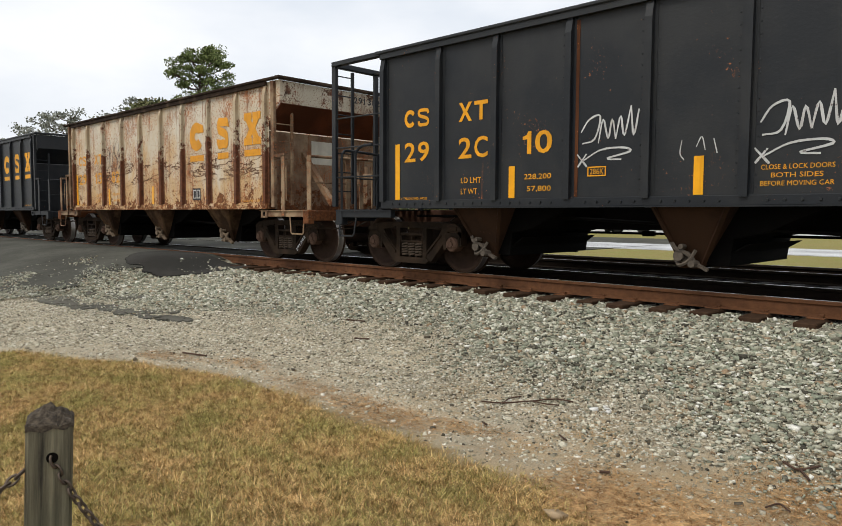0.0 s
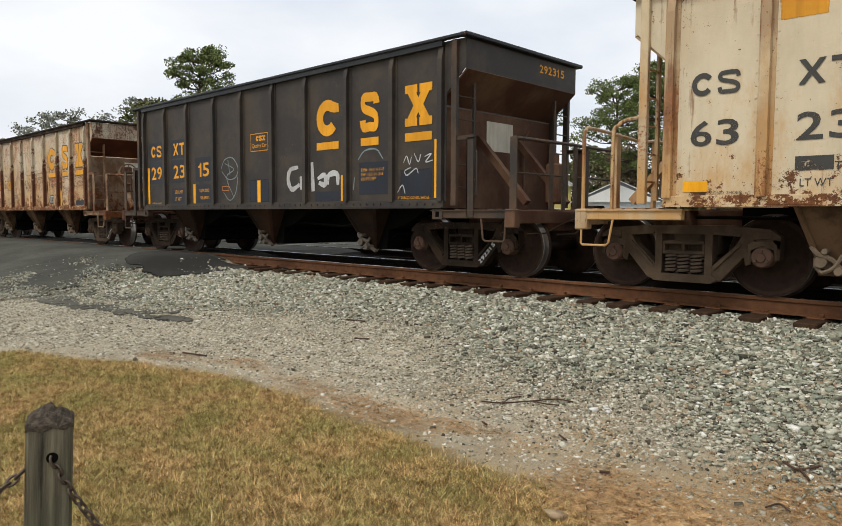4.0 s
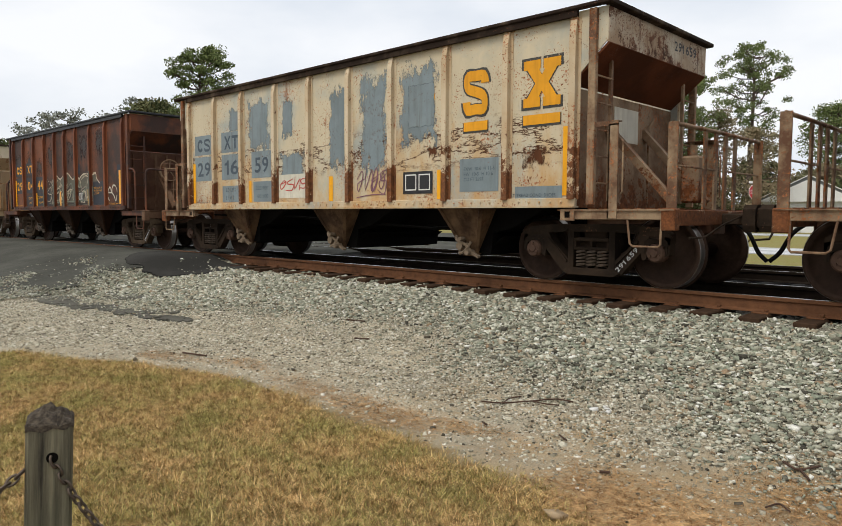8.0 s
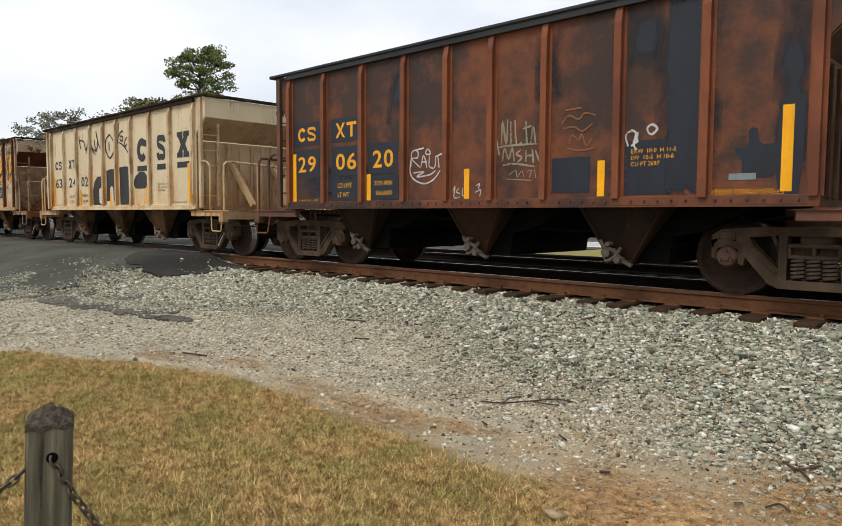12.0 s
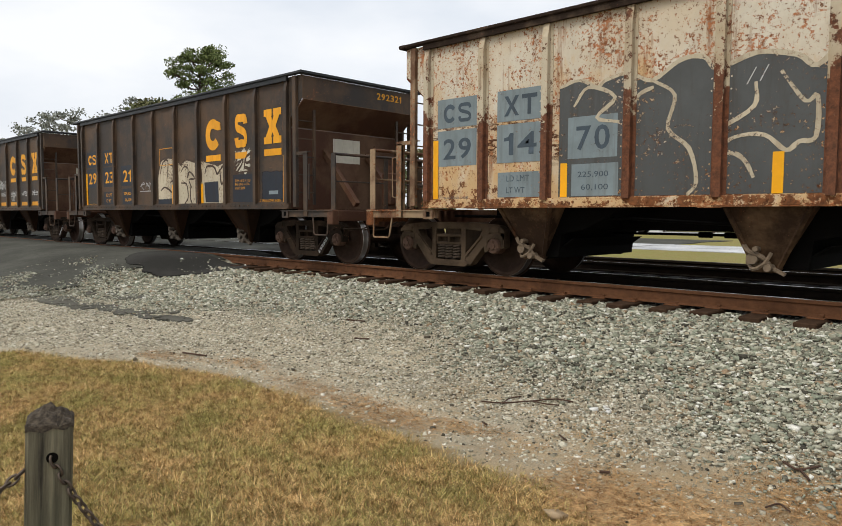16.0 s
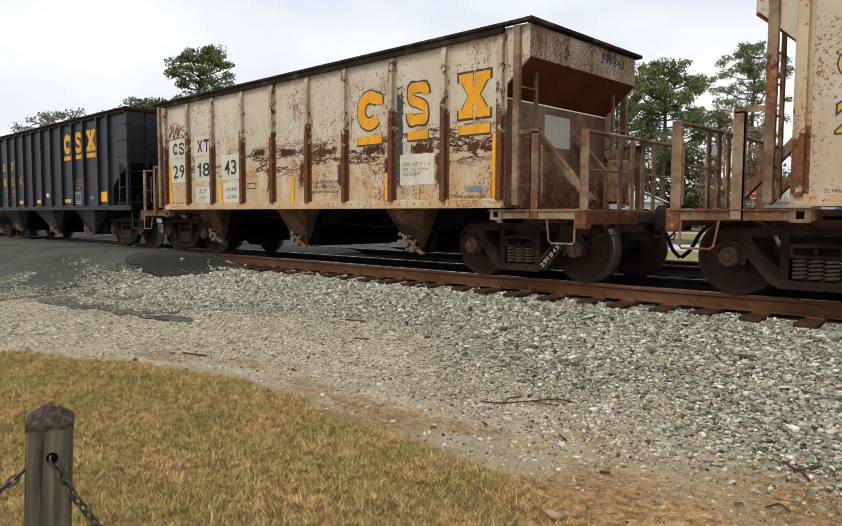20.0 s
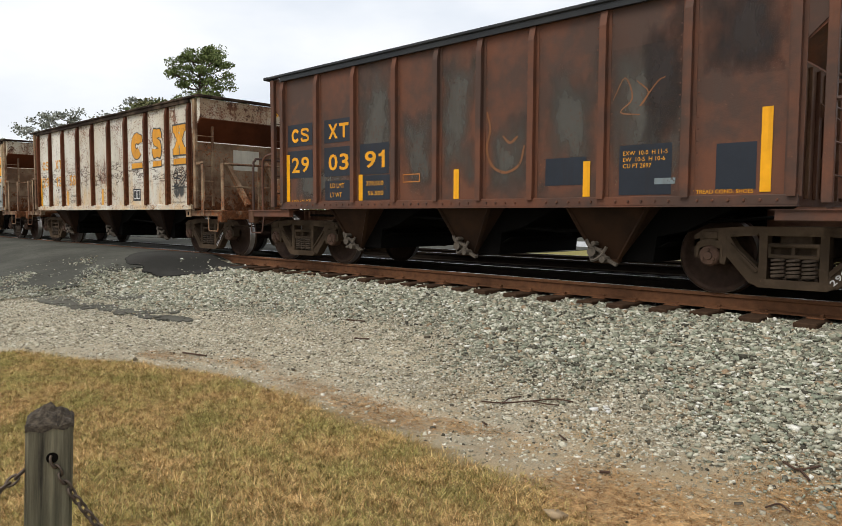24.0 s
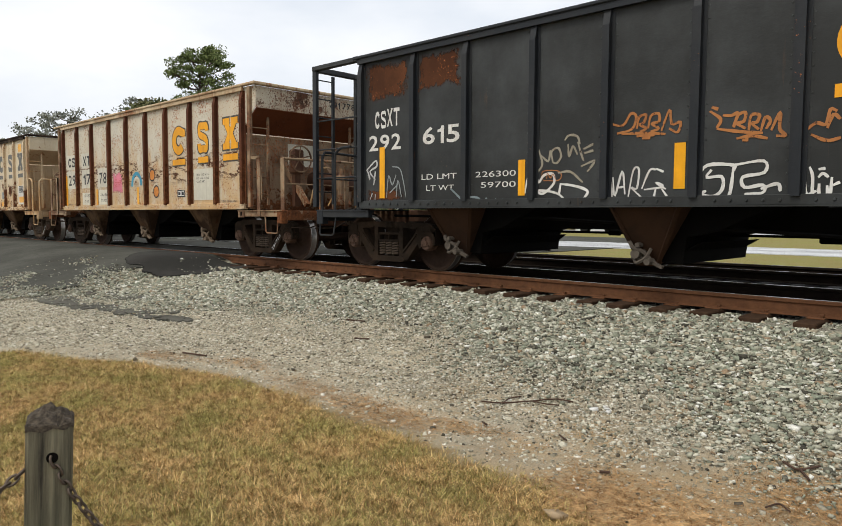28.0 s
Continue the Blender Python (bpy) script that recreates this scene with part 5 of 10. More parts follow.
dirt = blend(gn, gl, arith(gn, gl, "MAXIMUM", ochre_patch, steps(gn, gl, ochre, -3.1, -2.0, 0, 0.80)), dirt, blend(gn, gl, steps(gn, gl, fine, 0.35, 0.65), (0.22, 0.145, 0.07), (0.56, 0.415, 0.235)))
near_ground = blend(gn, gl, steps(gn, gl, reach, 4.0, 5.1), dirt, grit)
turf = blend(gn, gl, steps(gn, gl, mid, 0.35, 0.65), (0.26, 0.17, 0.07), (0.16, 0.135, 0.05))
# worn edge of the lawn
edge = arith(gn, gl, "ADD", sep.outputs["Y"], arith(gn, gl, "MULTIPLY", arith(gn, gl, "SUBTRACT", mid, 0.5), 0.5))
edge = arith(gn, gl, "ADD", edge, arith(gn, gl, "MULTIPLY", arith(gn, gl, "MAXIMUM", arith(gn, gl, "SUBTRACT", -7.0, sep.outputs["X"]), 0.0), 0.52))
bulge = arith(gn, gl, "MULTIPLY", arith(gn, gl, "ADD", sep.outputs["X"], 4.6), 1 / 2.9)
bulge = arith(gn, gl, "MAXIMUM", arith(gn, gl, "SUBTRACT", 1.0, arith(gn, gl, "MULTIPLY", bulge, bulge)), 0.0)
edge = arith(gn, gl, "SUBTRACT", edge, arith(gn, gl, "MULTIPLY", bulge, 0.36))
near_ground = blend(gn, gl, steps(gn, gl, edge, 2.95, 3.15), turf, near_ground)
# from the near rail back, the train's shade is put into the colour
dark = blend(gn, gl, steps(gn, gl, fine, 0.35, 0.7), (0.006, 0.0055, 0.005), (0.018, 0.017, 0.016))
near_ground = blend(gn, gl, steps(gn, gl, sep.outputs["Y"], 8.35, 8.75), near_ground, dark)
far_turf = blend(gn, gl, steps(gn, gl, noise_node(gn, gl, gv, 1.3, 7, 0.75), 0.35, 0.65), (0.19, 0.19, 0.045), (0.22, 0.17, 0.06))
edge2 = arith(gn, gl, "ADD", sep.outputs["Y"], arith(gn, gl, "MULTIPLY", mid, 0.9))
all_ground = blend(gn, gl, steps(gn, gl, edge2, 15.6, 16.4), near_ground, far_turf)
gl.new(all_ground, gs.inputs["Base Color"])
bump(gn, gl, gs, arith(gn, gl, "ADD", fine, arith(gn, gl, "MULTIPLY", mid, 1.5)), 0.7, 0.03)


def axis_steps(spans):
    res = []
    for a, b, d in spans:
        n = max(1, round((b - a) / d))
        res += [a + (b - a) * k / n for k in range(n)]
    return res + [spans[-1][1]]


gx = axis_steps([(-900, -60, 120), (-60, -16, 2.0), (-16, -12.5, 0.25), (-12.5, 4, 0.2), (4, 60, 4), (60, 900, 120)])
gy = axis_steps([(-900, -20, 110), (-20, -1, 1.0), (-1, 8, 0.15), (8, 24, 0.4), (24, 80, 4), (80, 1500, 120)])
gverts = [(x, y, surface(x, y)) for x in gx for y in gy]
ny = len(gy)
gfaces = [(i * ny + j, (i + 1) * ny + j, (i + 1) * ny + j + 1, i * ny + j + 1) for i in range(len(gx) - 1) for j in range(ny - 1)]
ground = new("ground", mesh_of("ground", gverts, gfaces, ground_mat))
for f in ground.data.polygons:
    f.use_smooth = True
tagged(ground, "bare gravelly dirt and worn lawn beside a railway", "ground", "", "structure")


def asphalt(name, base, scale=40.0):
    m, n, l, s = material(name, 0.95)
    s.inputs["Specular IOR Level"].default_value = 0.06
    v = n.new("ShaderNodeTexCoord").outputs["Object"]
    f = noise_node(n, l, v, scale, 6, 0.8)
    g = noise_node(n, l, v, 0.6, 6, 0.65)
    c = blend(n, l, steps(n, l, f, 0.3, 0.7), base, tuple(k * 1.5 for k in base))
    c = blend(n, l, steps(n, l, g, 0.35, 0.65, 0, 0.75), c, tuple(k * 0.55 for k in base))
    cr = noise_node(n, l, v, 0.9, 9, 0.75)
    crack = steps(n, l, arith(n, l, "ABSOLUTE", arith(n, l, "SUBTRACT", cr, 0.5), 0.0), 0.0, 0.006, 0.8, 0.0)
    l.new(blend(n, l, crack, c, (0.018, 0.018, 0.017)), s.inputs["Base Color"])
    bump(n, l, s, f, 0.5, 0.008)
    return m


ASPHALT = asphalt("worn_grey_asphalt", (0.070, 0.070, 0.060))
ASPHALT_OLD = asphalt("sunken_dusty_asphalt", (0.105, 0.102, 0.086), 50)
ASPHALT_NEW = asphalt("fresh_dark_asphalt_apron", (0.040, 0.039, 0.036), 60)


def sheet_on_ground(name, xs, ys, mat, lift, keep, label, category):
    """A paving sheet that follows the ground, with a ragged edge where keep() says so."""
    verts, index, faces = [], {}, []
    for i in range(len(xs) - 1):
        for j in range(len(ys) - 1):
            if keep((xs[i] + xs[i + 1]) / 2, (ys[j] + ys[j + 1]) / 2):
                f = []
                for a, b in ((i, j), (i + 1, j), (i + 1, j + 1), (i, j + 1)):
                    if (a, b) not in index:
                        index[a, b] = len(verts)
                        verts.append((xs[a], ys[b], ground_height(xs[a], ys[b]) + lift))
                    f.append(index[a, b])
                faces.append(f)
    ob = new(name, mesh_of(name, verts, faces, mat))
    sol = ob.modifiers.new("thickness", "SOLIDIFY")
    sol.thickness, sol.offset = 0.05, -1
    return tagged(ob, label, category, "", "structure")


rx = axis_steps([(-70, -20, 2.0), (-20, -13, 0.05)])
ry = axis_steps([(2, 8.0, 0.05), (8.0, 15, 0.35), (15, 40, 2.5)])
sheet_on_ground("road", rx, ry, ASPHALT, 0.03, lambda x, y: x < -14.25 + 0.35 * noise.noise((y * 0.9, 2.0, 0)) - max(0, 4.6 - y) * 1.1 and y > 3.4 + 0.5 * noise.noise((x * 0.5, 7.0, 1)) and not (8.2 < y < 8.62 or 9.8 < y < 10.22),
                "worn cracked grey asphalt road over the level crossing", "road")
sheet_on_ground("apron", axis_steps([(-19, -12.5, 0.035)]), axis_steps([(5, 8.2, 0.025)]), ASPHALT_NEW, 0.05,
                lambda x, y: (x + 14.55) ** 2 / (1.75 + 0.35 * noise.noise((x, y, 5))) ** 2 + (y - 7.85) ** 2 / (1.45 + 0.35 * noise.noise((x * 2, y * 2, 9))) ** 2 < 1 and y < 8.15, "fresh black asphalt patch at the crossing's edge", "road")
for cx, cy, rx_, ry_ in ((-13.4, 4.35, 2.3, 0.42), (-10.7, 4.75, 1.3, 0.34), (-12.6, 5.3, 0.9, 0.30)):
    sheet_on_ground("broken_asphalt", axis_steps([(cx - 2.6, cx + 2.6, 0.05)]), axis_steps([(cy - 0.6, cy + 0.6, 0.03)]), ASPHALT_OLD, 0.016,
                    lambda x, y: ((x - cx) / rx_) ** 2 + ((y - cy) / ry_) ** 2 < 0.75 + 1.5 * noise.noise((x * 2.3, y * 4.1, cx)) and noise.noise((x * 6, y * 9, 3)) < 0.22, "dark broken scrap of asphalt sunk in the gravel", "road")
far_x = axis_steps([(-300, 300, 20)])
FAR_ROAD = asphalt("pale_grey_road", (0.42, 0.43, 0.44), 20)
sheet_on_ground("far_road", far_x, axis_steps([(26.5, 32.0, 2.75)]), FAR_ROAD, 0.03, lambda x, y: True, "pale grey street behind the tracks", "road")
sheet_on_ground("side_street", far_x, axis_steps([(54.0, 60.0, 3)]), FAR_ROAD, 0.03, lambda x, y: True, "pale grey street beyond the lawn", "road")


# ---- track ----
def rail_profile(bm, x0, x1):
    pts = [(-0.076, -0.181), (0.076, -0.181), (0.076, -0.170), (0.012, -0.150), (0.009, -0.055), (0.036, -0.040), (0.037, -0.012), (0.030, -0.002), (0.0, 0.0),
           (-0.030, -0.002), (-0.037, -0.012), (-0.036, -0.040), (-0.009, -0.055), (-0.012, -0.150), (-0.076, -0.170)]
    prism_x(bm, pts, x0, x1)


def make_track(name, cy, label, ties_from, ties_to, dark):
    track = thing(name, label, "railway track", "", None, "structure")
    for s in (-1, 1):
        bm = bmesh.new()
        rail_profile(bm, -160, 60)
        # far rail and second track take the web colour darkened for train shade
        r = part("rail", bm, (M["rail_dark"] if dark or s > 0 else M["rail_side"]), track, "rusty steel rail with a bright worn head", pose(0, cy + s * 0.7535, 0))
        part("running_surface", shared("running_surface", lambda b: box(b, -160, 60, -0.026, 0.026, 0.0, 0.002)), M["rail_top"], r, "bright worn strip on the rail's head", pose(0, 0, 0))
    tie = shared("tie", lambda bm: box(bm, -0.115, 0.115, -1.30, 1.30, -0.36, -0.185, 0.012))
    plate = shared("tie_plate", lambda bm: box(bm, -0.09, 0.09, -0.17, 0.17, -0.186, -0.170, 0.004))
    spike = shared("spike", lambda bm: (box(bm, -0.012, 0.012, -0.012, 0.012, -0.18, -0.15), box(bm, -0.018, 0.018, -0.02, 0.026, -0.155, -0.138)))
    rnd = random.Random(5)
    x = ties_from
    while x < ties_to:
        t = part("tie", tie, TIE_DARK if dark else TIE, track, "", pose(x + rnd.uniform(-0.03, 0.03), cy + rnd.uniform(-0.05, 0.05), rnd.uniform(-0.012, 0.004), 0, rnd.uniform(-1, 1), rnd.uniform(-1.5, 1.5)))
        if not dark:
            for s in (-1, 1):
                part("tie_plate", plate, M["rail_side"], t, "", pose(0, s * 0.7535, 0))
                part("spike", spike, M["rail_side"], t, "", pose(0.05, s * 0.7535 - 0.095, 0))
        x += 0.53 + rnd.uniform(-0.03, 0.03)
    return track


# ties behind the train: its shade is put into the wood colour
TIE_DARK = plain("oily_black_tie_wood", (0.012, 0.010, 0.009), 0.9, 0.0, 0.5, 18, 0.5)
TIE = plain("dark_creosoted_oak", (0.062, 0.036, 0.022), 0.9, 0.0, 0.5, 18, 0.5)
make_track("near_track", TRACK_Y, "rusty rails on dark timber ties in grey ballast", -13.2, 2.5, False)
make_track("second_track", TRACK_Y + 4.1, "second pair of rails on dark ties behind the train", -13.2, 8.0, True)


# ---- the train ----
def marks(car, n1, n2, n3, mat, kind="A", mark=None, weights=("225,800", "60,200"), bars=True, small=None, backing=None, bar_mat="marker", rim=None):
    """Reporting marks, numbers, weights and the yellow upright strips of one side."""
    mark, small = mark or mat, small or mat
    if kind == "A":
        cols, zc, zn, last = ((0.50, 1.02), (1.60, 2.13), (2.72, 3.18)), (2.26, 2.53), (1.73, 2.03), 9.72
        strips = ((0.30, 0.40, 1.15, 2.02), (2.50, 2.60, 1.15, 1.58), (5.02, 5.13, 1.15, 1.58), (7.56, 7.66, 1.15, 1.59), (9.72, 9.82, 1.17, 2.05))
    else:
        cols, zc, zn, last = ((0.42, 0.94), (1.50, 2.04), (2.45, 2.93)), (2.23, 2.48), (1.68, 1.96), 8.70
        strips = ((0.26, 0.36, 1.15, 2.02), (2.30, 2.40, 1.15, 1.58), (4.41, 4.51, 1.15, 1.58), (6.56, 6.66, 1.15, 1.59), (8.66, 8.77, 1.17, 2.05))
    if backing:
        for (a, b), n in zip(cols, (2, 2, 1)):
            painted(car, "paint_patch", rect(a - 0.12, b + 0.10, zn[0] - 0.10, zn[1] + 0.12), backing, 0.004)
            if n == 2:
                painted(car, "paint_patch", rect(a - 0.12, b + 0.10, zc[0] - 0.07, zc[1] + 0.08), backing, 0.0044)
        painted(car, "paint_patch", rect(cols[1][0] - 0.1, cols[1][1] + 0.06, 1.16, 1.50), backing, 0.004)
        painted(car, "paint_patch", rect(cols[2][0] - 0.06, cols[2][1] + 0.12, 1.16, 1.56), backing, 0.004)
    mark_pair(car, (open_ring, double_bend), *cols[0], *zc, mark, rim)
    mark_pair(car, (crossed_bars, tee_bars), *cols[1], *zc, mark, rim)
    for (a, b), n in zip(cols, (n1, n2, n3)):
        if n:
            written(car, n, a, b, *zn, mat, "number", rim=rim)
    c1, c2 = cols[1][0], cols[2][0]
    written(car, "LD LMT", c1 + 0.05, c1 + 0.42, 1.375, 1.455, small)
    written(car, "LT WT", c1 + 0.05, c1 + 0.35, 1.215, 1.295, small)
    written(car, weights[0], c2 + 0.03, c2 + 0.45, 1.385, 1.465, small)
    written(car, weights[1], c2 + 0.08, c2 + 0.45, 1.225, 1.305, small)
    if not isinstance(bars, bool):
        strips = [(u, u + 0.10, 1.15, 2.03 if u in (bars[0], bars[-1]) else 1.58) for u in bars]
    if bars:
        for q in strips:
            painted(car, "yellow_strip", rect(*q), bar_mat, 0.009, "bright yellow reflective strip")
    written(car, '2" TREAD COND. SHOES', 0.42, 0.98, 1.150, 1.185, small)
    written(car, '2" TREAD COND. SHOES', last - 0.78, last - 0.10, 1.160, 1.205, small)


def data_box(car, u, z, w=0.34, h=0.26, mat="ink"):
    """The black consolidated stencil with its white frames."""
    painted(car, "stencil_panel", rect(u, u + w, z, z + h), "ink", 0.008, "black stencil panel with white boxes")
    for a, b, c, d in ((0.08, 0.46, 0.15, 0.88), (0.54, 0.92, 0.15, 0.88)):
        x0, x1, z0, z1 = u + a * w, u + b * w, z + c * h, z + d * h
        t = 0.018
        painted(car, "stencil_frame", rect(x0, x1, z0, z0 + t) + rect(x0, x1, z1 - t, z1) + rect(x0, x0 + t, z0 + t, z1 - t) + rect(x1 - t, x1, z0 + t, z1 - t), "white", 0.010)


def volume_lines(car, u, z, mat, w=0.55):
    written(car, "EXW  10-0  H 11-5", u, u + w, z + 0.15, z + 0.20, mat)
    written(car, "EW  10-5  H 10-6", u, u + w * 0.95, z + 0.075, z + 0.125, mat)
    written(car, "CU FT 2697", u, u + w * 0.65, z, z + 0.05, mat)


A_SPOTS, B_SPOTS = ((6.90, 7.50), (8.07, 8.50), (9.10, 9.67)), ((6.10, 6.64), (7.18, 7.60), (8.18, 8.74))
def cream_car(x, paint, rib, label, seed, kind="A", pocket="pocket_tan", post="post_rust", end="end_rust", slope="slope_rust", chord="chord_dark", end_number=""):
    return hopper_car(x, kind, paint, rib, end, slope, post, chord, pocket, label, seed, end_number)


CARS = []


def train():
    add = CARS.append
    # 0
    c = hopper_car(-34.95, "A", "black", "black", "black", "black", "black", "black", "pocket", "black steel hopper car with yellow emblem and numbers", 10)
    marks(c, "29", "21", "32", "yellow")
    emblem(c, A_SPOTS, 2.30, 2.92, "yellow")
    add(c)
    # 1
    c = cream_car(-21.55, "cream_rust", "rib_rust", "cream hopper car streaked with rust, faded orange emblem", 11, end_number="291382")
    marks(c, "29", "13", "82", "yellow_worn")
    emblem(c, A_SPOTS, 2.30, 2.92, "yellow_worn", None, True, 0.36)
    data_box(c, 7.0, 1.22)
    scrawl(c, 3, 2.4, 3.3, 1.9, 2.9, "ink_worn", 0.02, 7)
    add(c)
    # 2
    c = hopper_car(-8.28, "cage", "black", "black", "black", "black", "black", "black", "pocket", "black hopper car with open end frames, yellow emblem and white graffiti", 12)
    marks(c, "29", "2C", "10", "yellow", weights=("228,200", "57,800"))
    emblem(c, A_SPOTS, 2.34, 3.02, "yellow")
    painted(c, "rust_strip", rect(3.40, 3.56, 1.15, 3.35), "rustpatch", 0.006)
    sprayed(c, 'chalk', 0.022, [(3.6, 1.95), (3.71, 2.1), (3.86, 2.13), (3.79, 1.86), (3.62, 1.81)],
            [(3.84, 1.8), (3.9, 2.09), (3.97, 1.85), (4.02, 2.08), (4.07, 1.84)],
            [(4.07, 1.84), (4.13, 2.11), (4.18, 1.87), (4.26, 2.22)],
            [(4.26, 2.22), (4.3, 1.87), (4.36, 2.17)],
            [(3.64, 1.6), (3.88, 1.72), (4.17, 1.73), (4.26, 1.68), (3.96, 1.61), (4.15, 1.59)],
            [(3.55, 1.68), (3.69, 1.52)],
            [(3.68, 1.68), (3.56, 1.52)], up=0.0075)
    sprayed(c, 'chalk', 0.024, [(5.7, 1.89), (5.81, 2.05), (5.97, 2.08), (5.9, 1.8), (5.72, 1.76)],
            [(5.94, 1.74), (6, 2.03), (6.07, 1.79), (6.12, 2.02), (6.18, 1.79)],
            [(6.18, 1.79), (6.24, 2.05), (6.3, 1.82), (6.37, 2.16)],
            [(6.37, 2.16), (6.41, 1.81), (6.47, 2.11)],
            [(5.74, 1.54), (5.99, 1.66), (6.29, 1.68), (6.37, 1.63), (6.08, 1.56), (6.27, 1.54)],
            [(5.65, 1.63), (5.8, 1.46)],
            [(5.78, 1.62), (5.66, 1.47)], up=0.0075)
    sprayed(c, 'chalk', 0.012, [(4.88, 1.77), (4.86, 1.62), (4.91, 1.54)],
            [(5.04, 1.68), (5.1, 1.79), (5.14, 1.64)],
            [(5.23, 1.76), (5.27, 1.6)], up=0.0075)
    frame_box(c, 3.70, 3.95, 1.40, 1.52, "yellow")
    written(c, "286K", 3.73, 3.92, 1.425, 1.495, "yellow")
    for k, line in enumerate(("CLOSE & LOCK DOORS", "BOTH SIDES", "BEFORE MOVING CAR")):
        written(c, line, 5.72 + (0.1 if k == 1 else 0), 6.40 - (0.1 if k == 1 else 0), 1.40 - 0.085 * k, 1.45 - 0.085 * k, "yellow")
    data_box(c, 6.93, 1.25)
    volume_lines(c, 8.05, 1.42, "yellow")
    painted(c, "plate", rect(9.25, 9.50, 1.25, 1.32), "white", 0.008)
    add(c)
    # 3
    c = cream_car(5.20, "cream_pale", "rib_rust", "cream hopper car with rust streaks, orange emblem edged in black", 13, end_number="291732")
    marks(c, "29", "17", "32", "yellow", small="ink_worn", weights=("225,900", "60,100"), bars=(0.33, 2.14, 3.24, 4.99, 6.37, 7.86, 9.72), rim="ink_worn")
    emblem(c, A_SPOTS, 2.26, 2.92, "yellow", "ink_worn")
    data_box(c, 6.95, 1.22)
    frame_box(c, 3.60, 3.88, 1.42, 1.54, "ink_worn")
    written(c, "286K", 3.63, 3.85, 1.445, 1.515, "ink_worn")
    volume_lines(c, 8.05, 1.48, "ink_worn")
    blob(c, 1, 0.42, 1.05, 1.16, 1.60, "ink_worn")
    for q in ((6.68, 6.85, 1.20, 2.30), (7.80, 8.05, 1.30, 2.30), (8.86, 9.0, 1.3, 2.5)):
        blob(c, int(q[0] * 9), *q, "rustpatch", "rust_patch", 0.003, 0.5)
    blob(c, 5, 9.02, 9.70, 1.16, 1.30, "bluepatch")
    add(c)
    # 4
    c = hopper_car(18.75, "A", "olive", "olive", "end_brown", "end_brown", "brownblack", "black", "pocket", "faded dark brown hopper car with yellow emblem and graffiti", 14, end_number="292315")
    marks(c, "29", "23", "15", "yellow", weights=("229,200", "56,800"), backing="bluepatch")
    emblem(c, A_SPOTS, 2.28, 2.91, "yellow")
    sprayed(c, 'chalk', 0.09, [(6.35, 1.78), (6.11, 1.74), (6.04, 1.56), (6.15, 1.38), (6.39, 1.46)],
            [(6.43, 1.61), (6.46, 1.37)],
            [(6.6, 1.86), (6.58, 1.3)],
            [(6.76, 1.85), (6.79, 1.33)],
            [(6.92, 1.55), (7.12, 1.61), (7.13, 1.44), (6.95, 1.48)],
            [(7.2, 1.44), (7.23, 1.6), (7.45, 1.62), (7.48, 1.43)], up=0.0075)
    sprayed(c, 'slate', 0.022, [(3.67, 1.86), (3.82, 2.05), (4.12, 2.07), (4.32, 1.86), (4.23, 1.67), (3.94, 1.64), (3.7, 1.81)],
            [(3.82, 1.97), (4.17, 1.83), (3.88, 1.68), (4.17, 1.24)],
            [(3.76, 1.37), (4, 1.2), (4.23, 1.36), (4.32, 1.7)],
            [(3.94, 2.04), (4.02, 1.72)], up=0.006)
    sprayed(c, 'chalk', 0.018, [(9.07, 1.73), (9.14, 1.83), (9.2, 1.7), (9.25, 1.84)],
            [(9.3, 1.86), (9.39, 1.73), (9.44, 1.84)],
            [(9.52, 1.8), (9.66, 1.84), (9.54, 1.72), (9.69, 1.74)],
            [(9.23, 1.65), (9.1, 1.6), (9.15, 1.53), (9.34, 1.63), (9.39, 1.55)],
            [(8.94, 1.27), (9.05, 1.38), (9.11, 1.24)], up=0.0075)
    sprayed(c, 'slate', 0.025, [(8, 1.83), (8.16, 1.97), (8.44, 1.98), (8.6, 1.82)],
            [(7.91, 1.54), (7.88, 1.33)], up=0.006)
    frame_box(c, 3.72, 3.98, 1.40, 1.50, "orange")
    frame_box(c, 4.80, 5.40, 2.15, 2.50, "yellow")
    written(c, "Quality Car", 4.84, 5.35, 2.20, 2.30, "yellow")
    for k, shape in enumerate((open_ring, double_bend, crossed_bars)):
        painted(c, "emblem", put(shape(0.30, True), 4.98 + 0.11 * k, 5.075 + 0.11 * k, 2.35, 2.45), "yellow", 0.006)
    painted(c, "paint_patch", rect(6.85, 7.5, 1.15, 1.32), "bluepatch", 0.005)
    painted(c, "paint_patch", rect(8.02, 8.72, 1.25, 1.78), "bluepatch", 0.004)
    volume_lines(c, 8.08, 1.48, "yellow")
    blob(c, 31, 9.0, 9.66, 1.18, 1.62, "bluepatch")
    blob(c, 32, 4.75, 5.40, 1.16, 1.60, "bluepatch")
    add(c)
    # 5
    c = cream_car(32.05, "cream_worn", "rib_clean", "cream hopper car with black emblem and small orange patches", 15, "B", end="cream_end", slope="cream_end", post="rib_clean", end_number="632337")
    marks(c, "63", "23", "37", "ink_worn", "B", bars=False)
    emblem(c, B_SPOTS, 2.22, 2.80, "ink")
    for q in ((0.35, 0.62), (2.3, 2.75), (4.2, 4.6), (6.2, 6.7), (8.22, 8.70)):
        painted(c, "yellow_strip", rect(*q, 1.18, 1.30), "marker", 0.008)
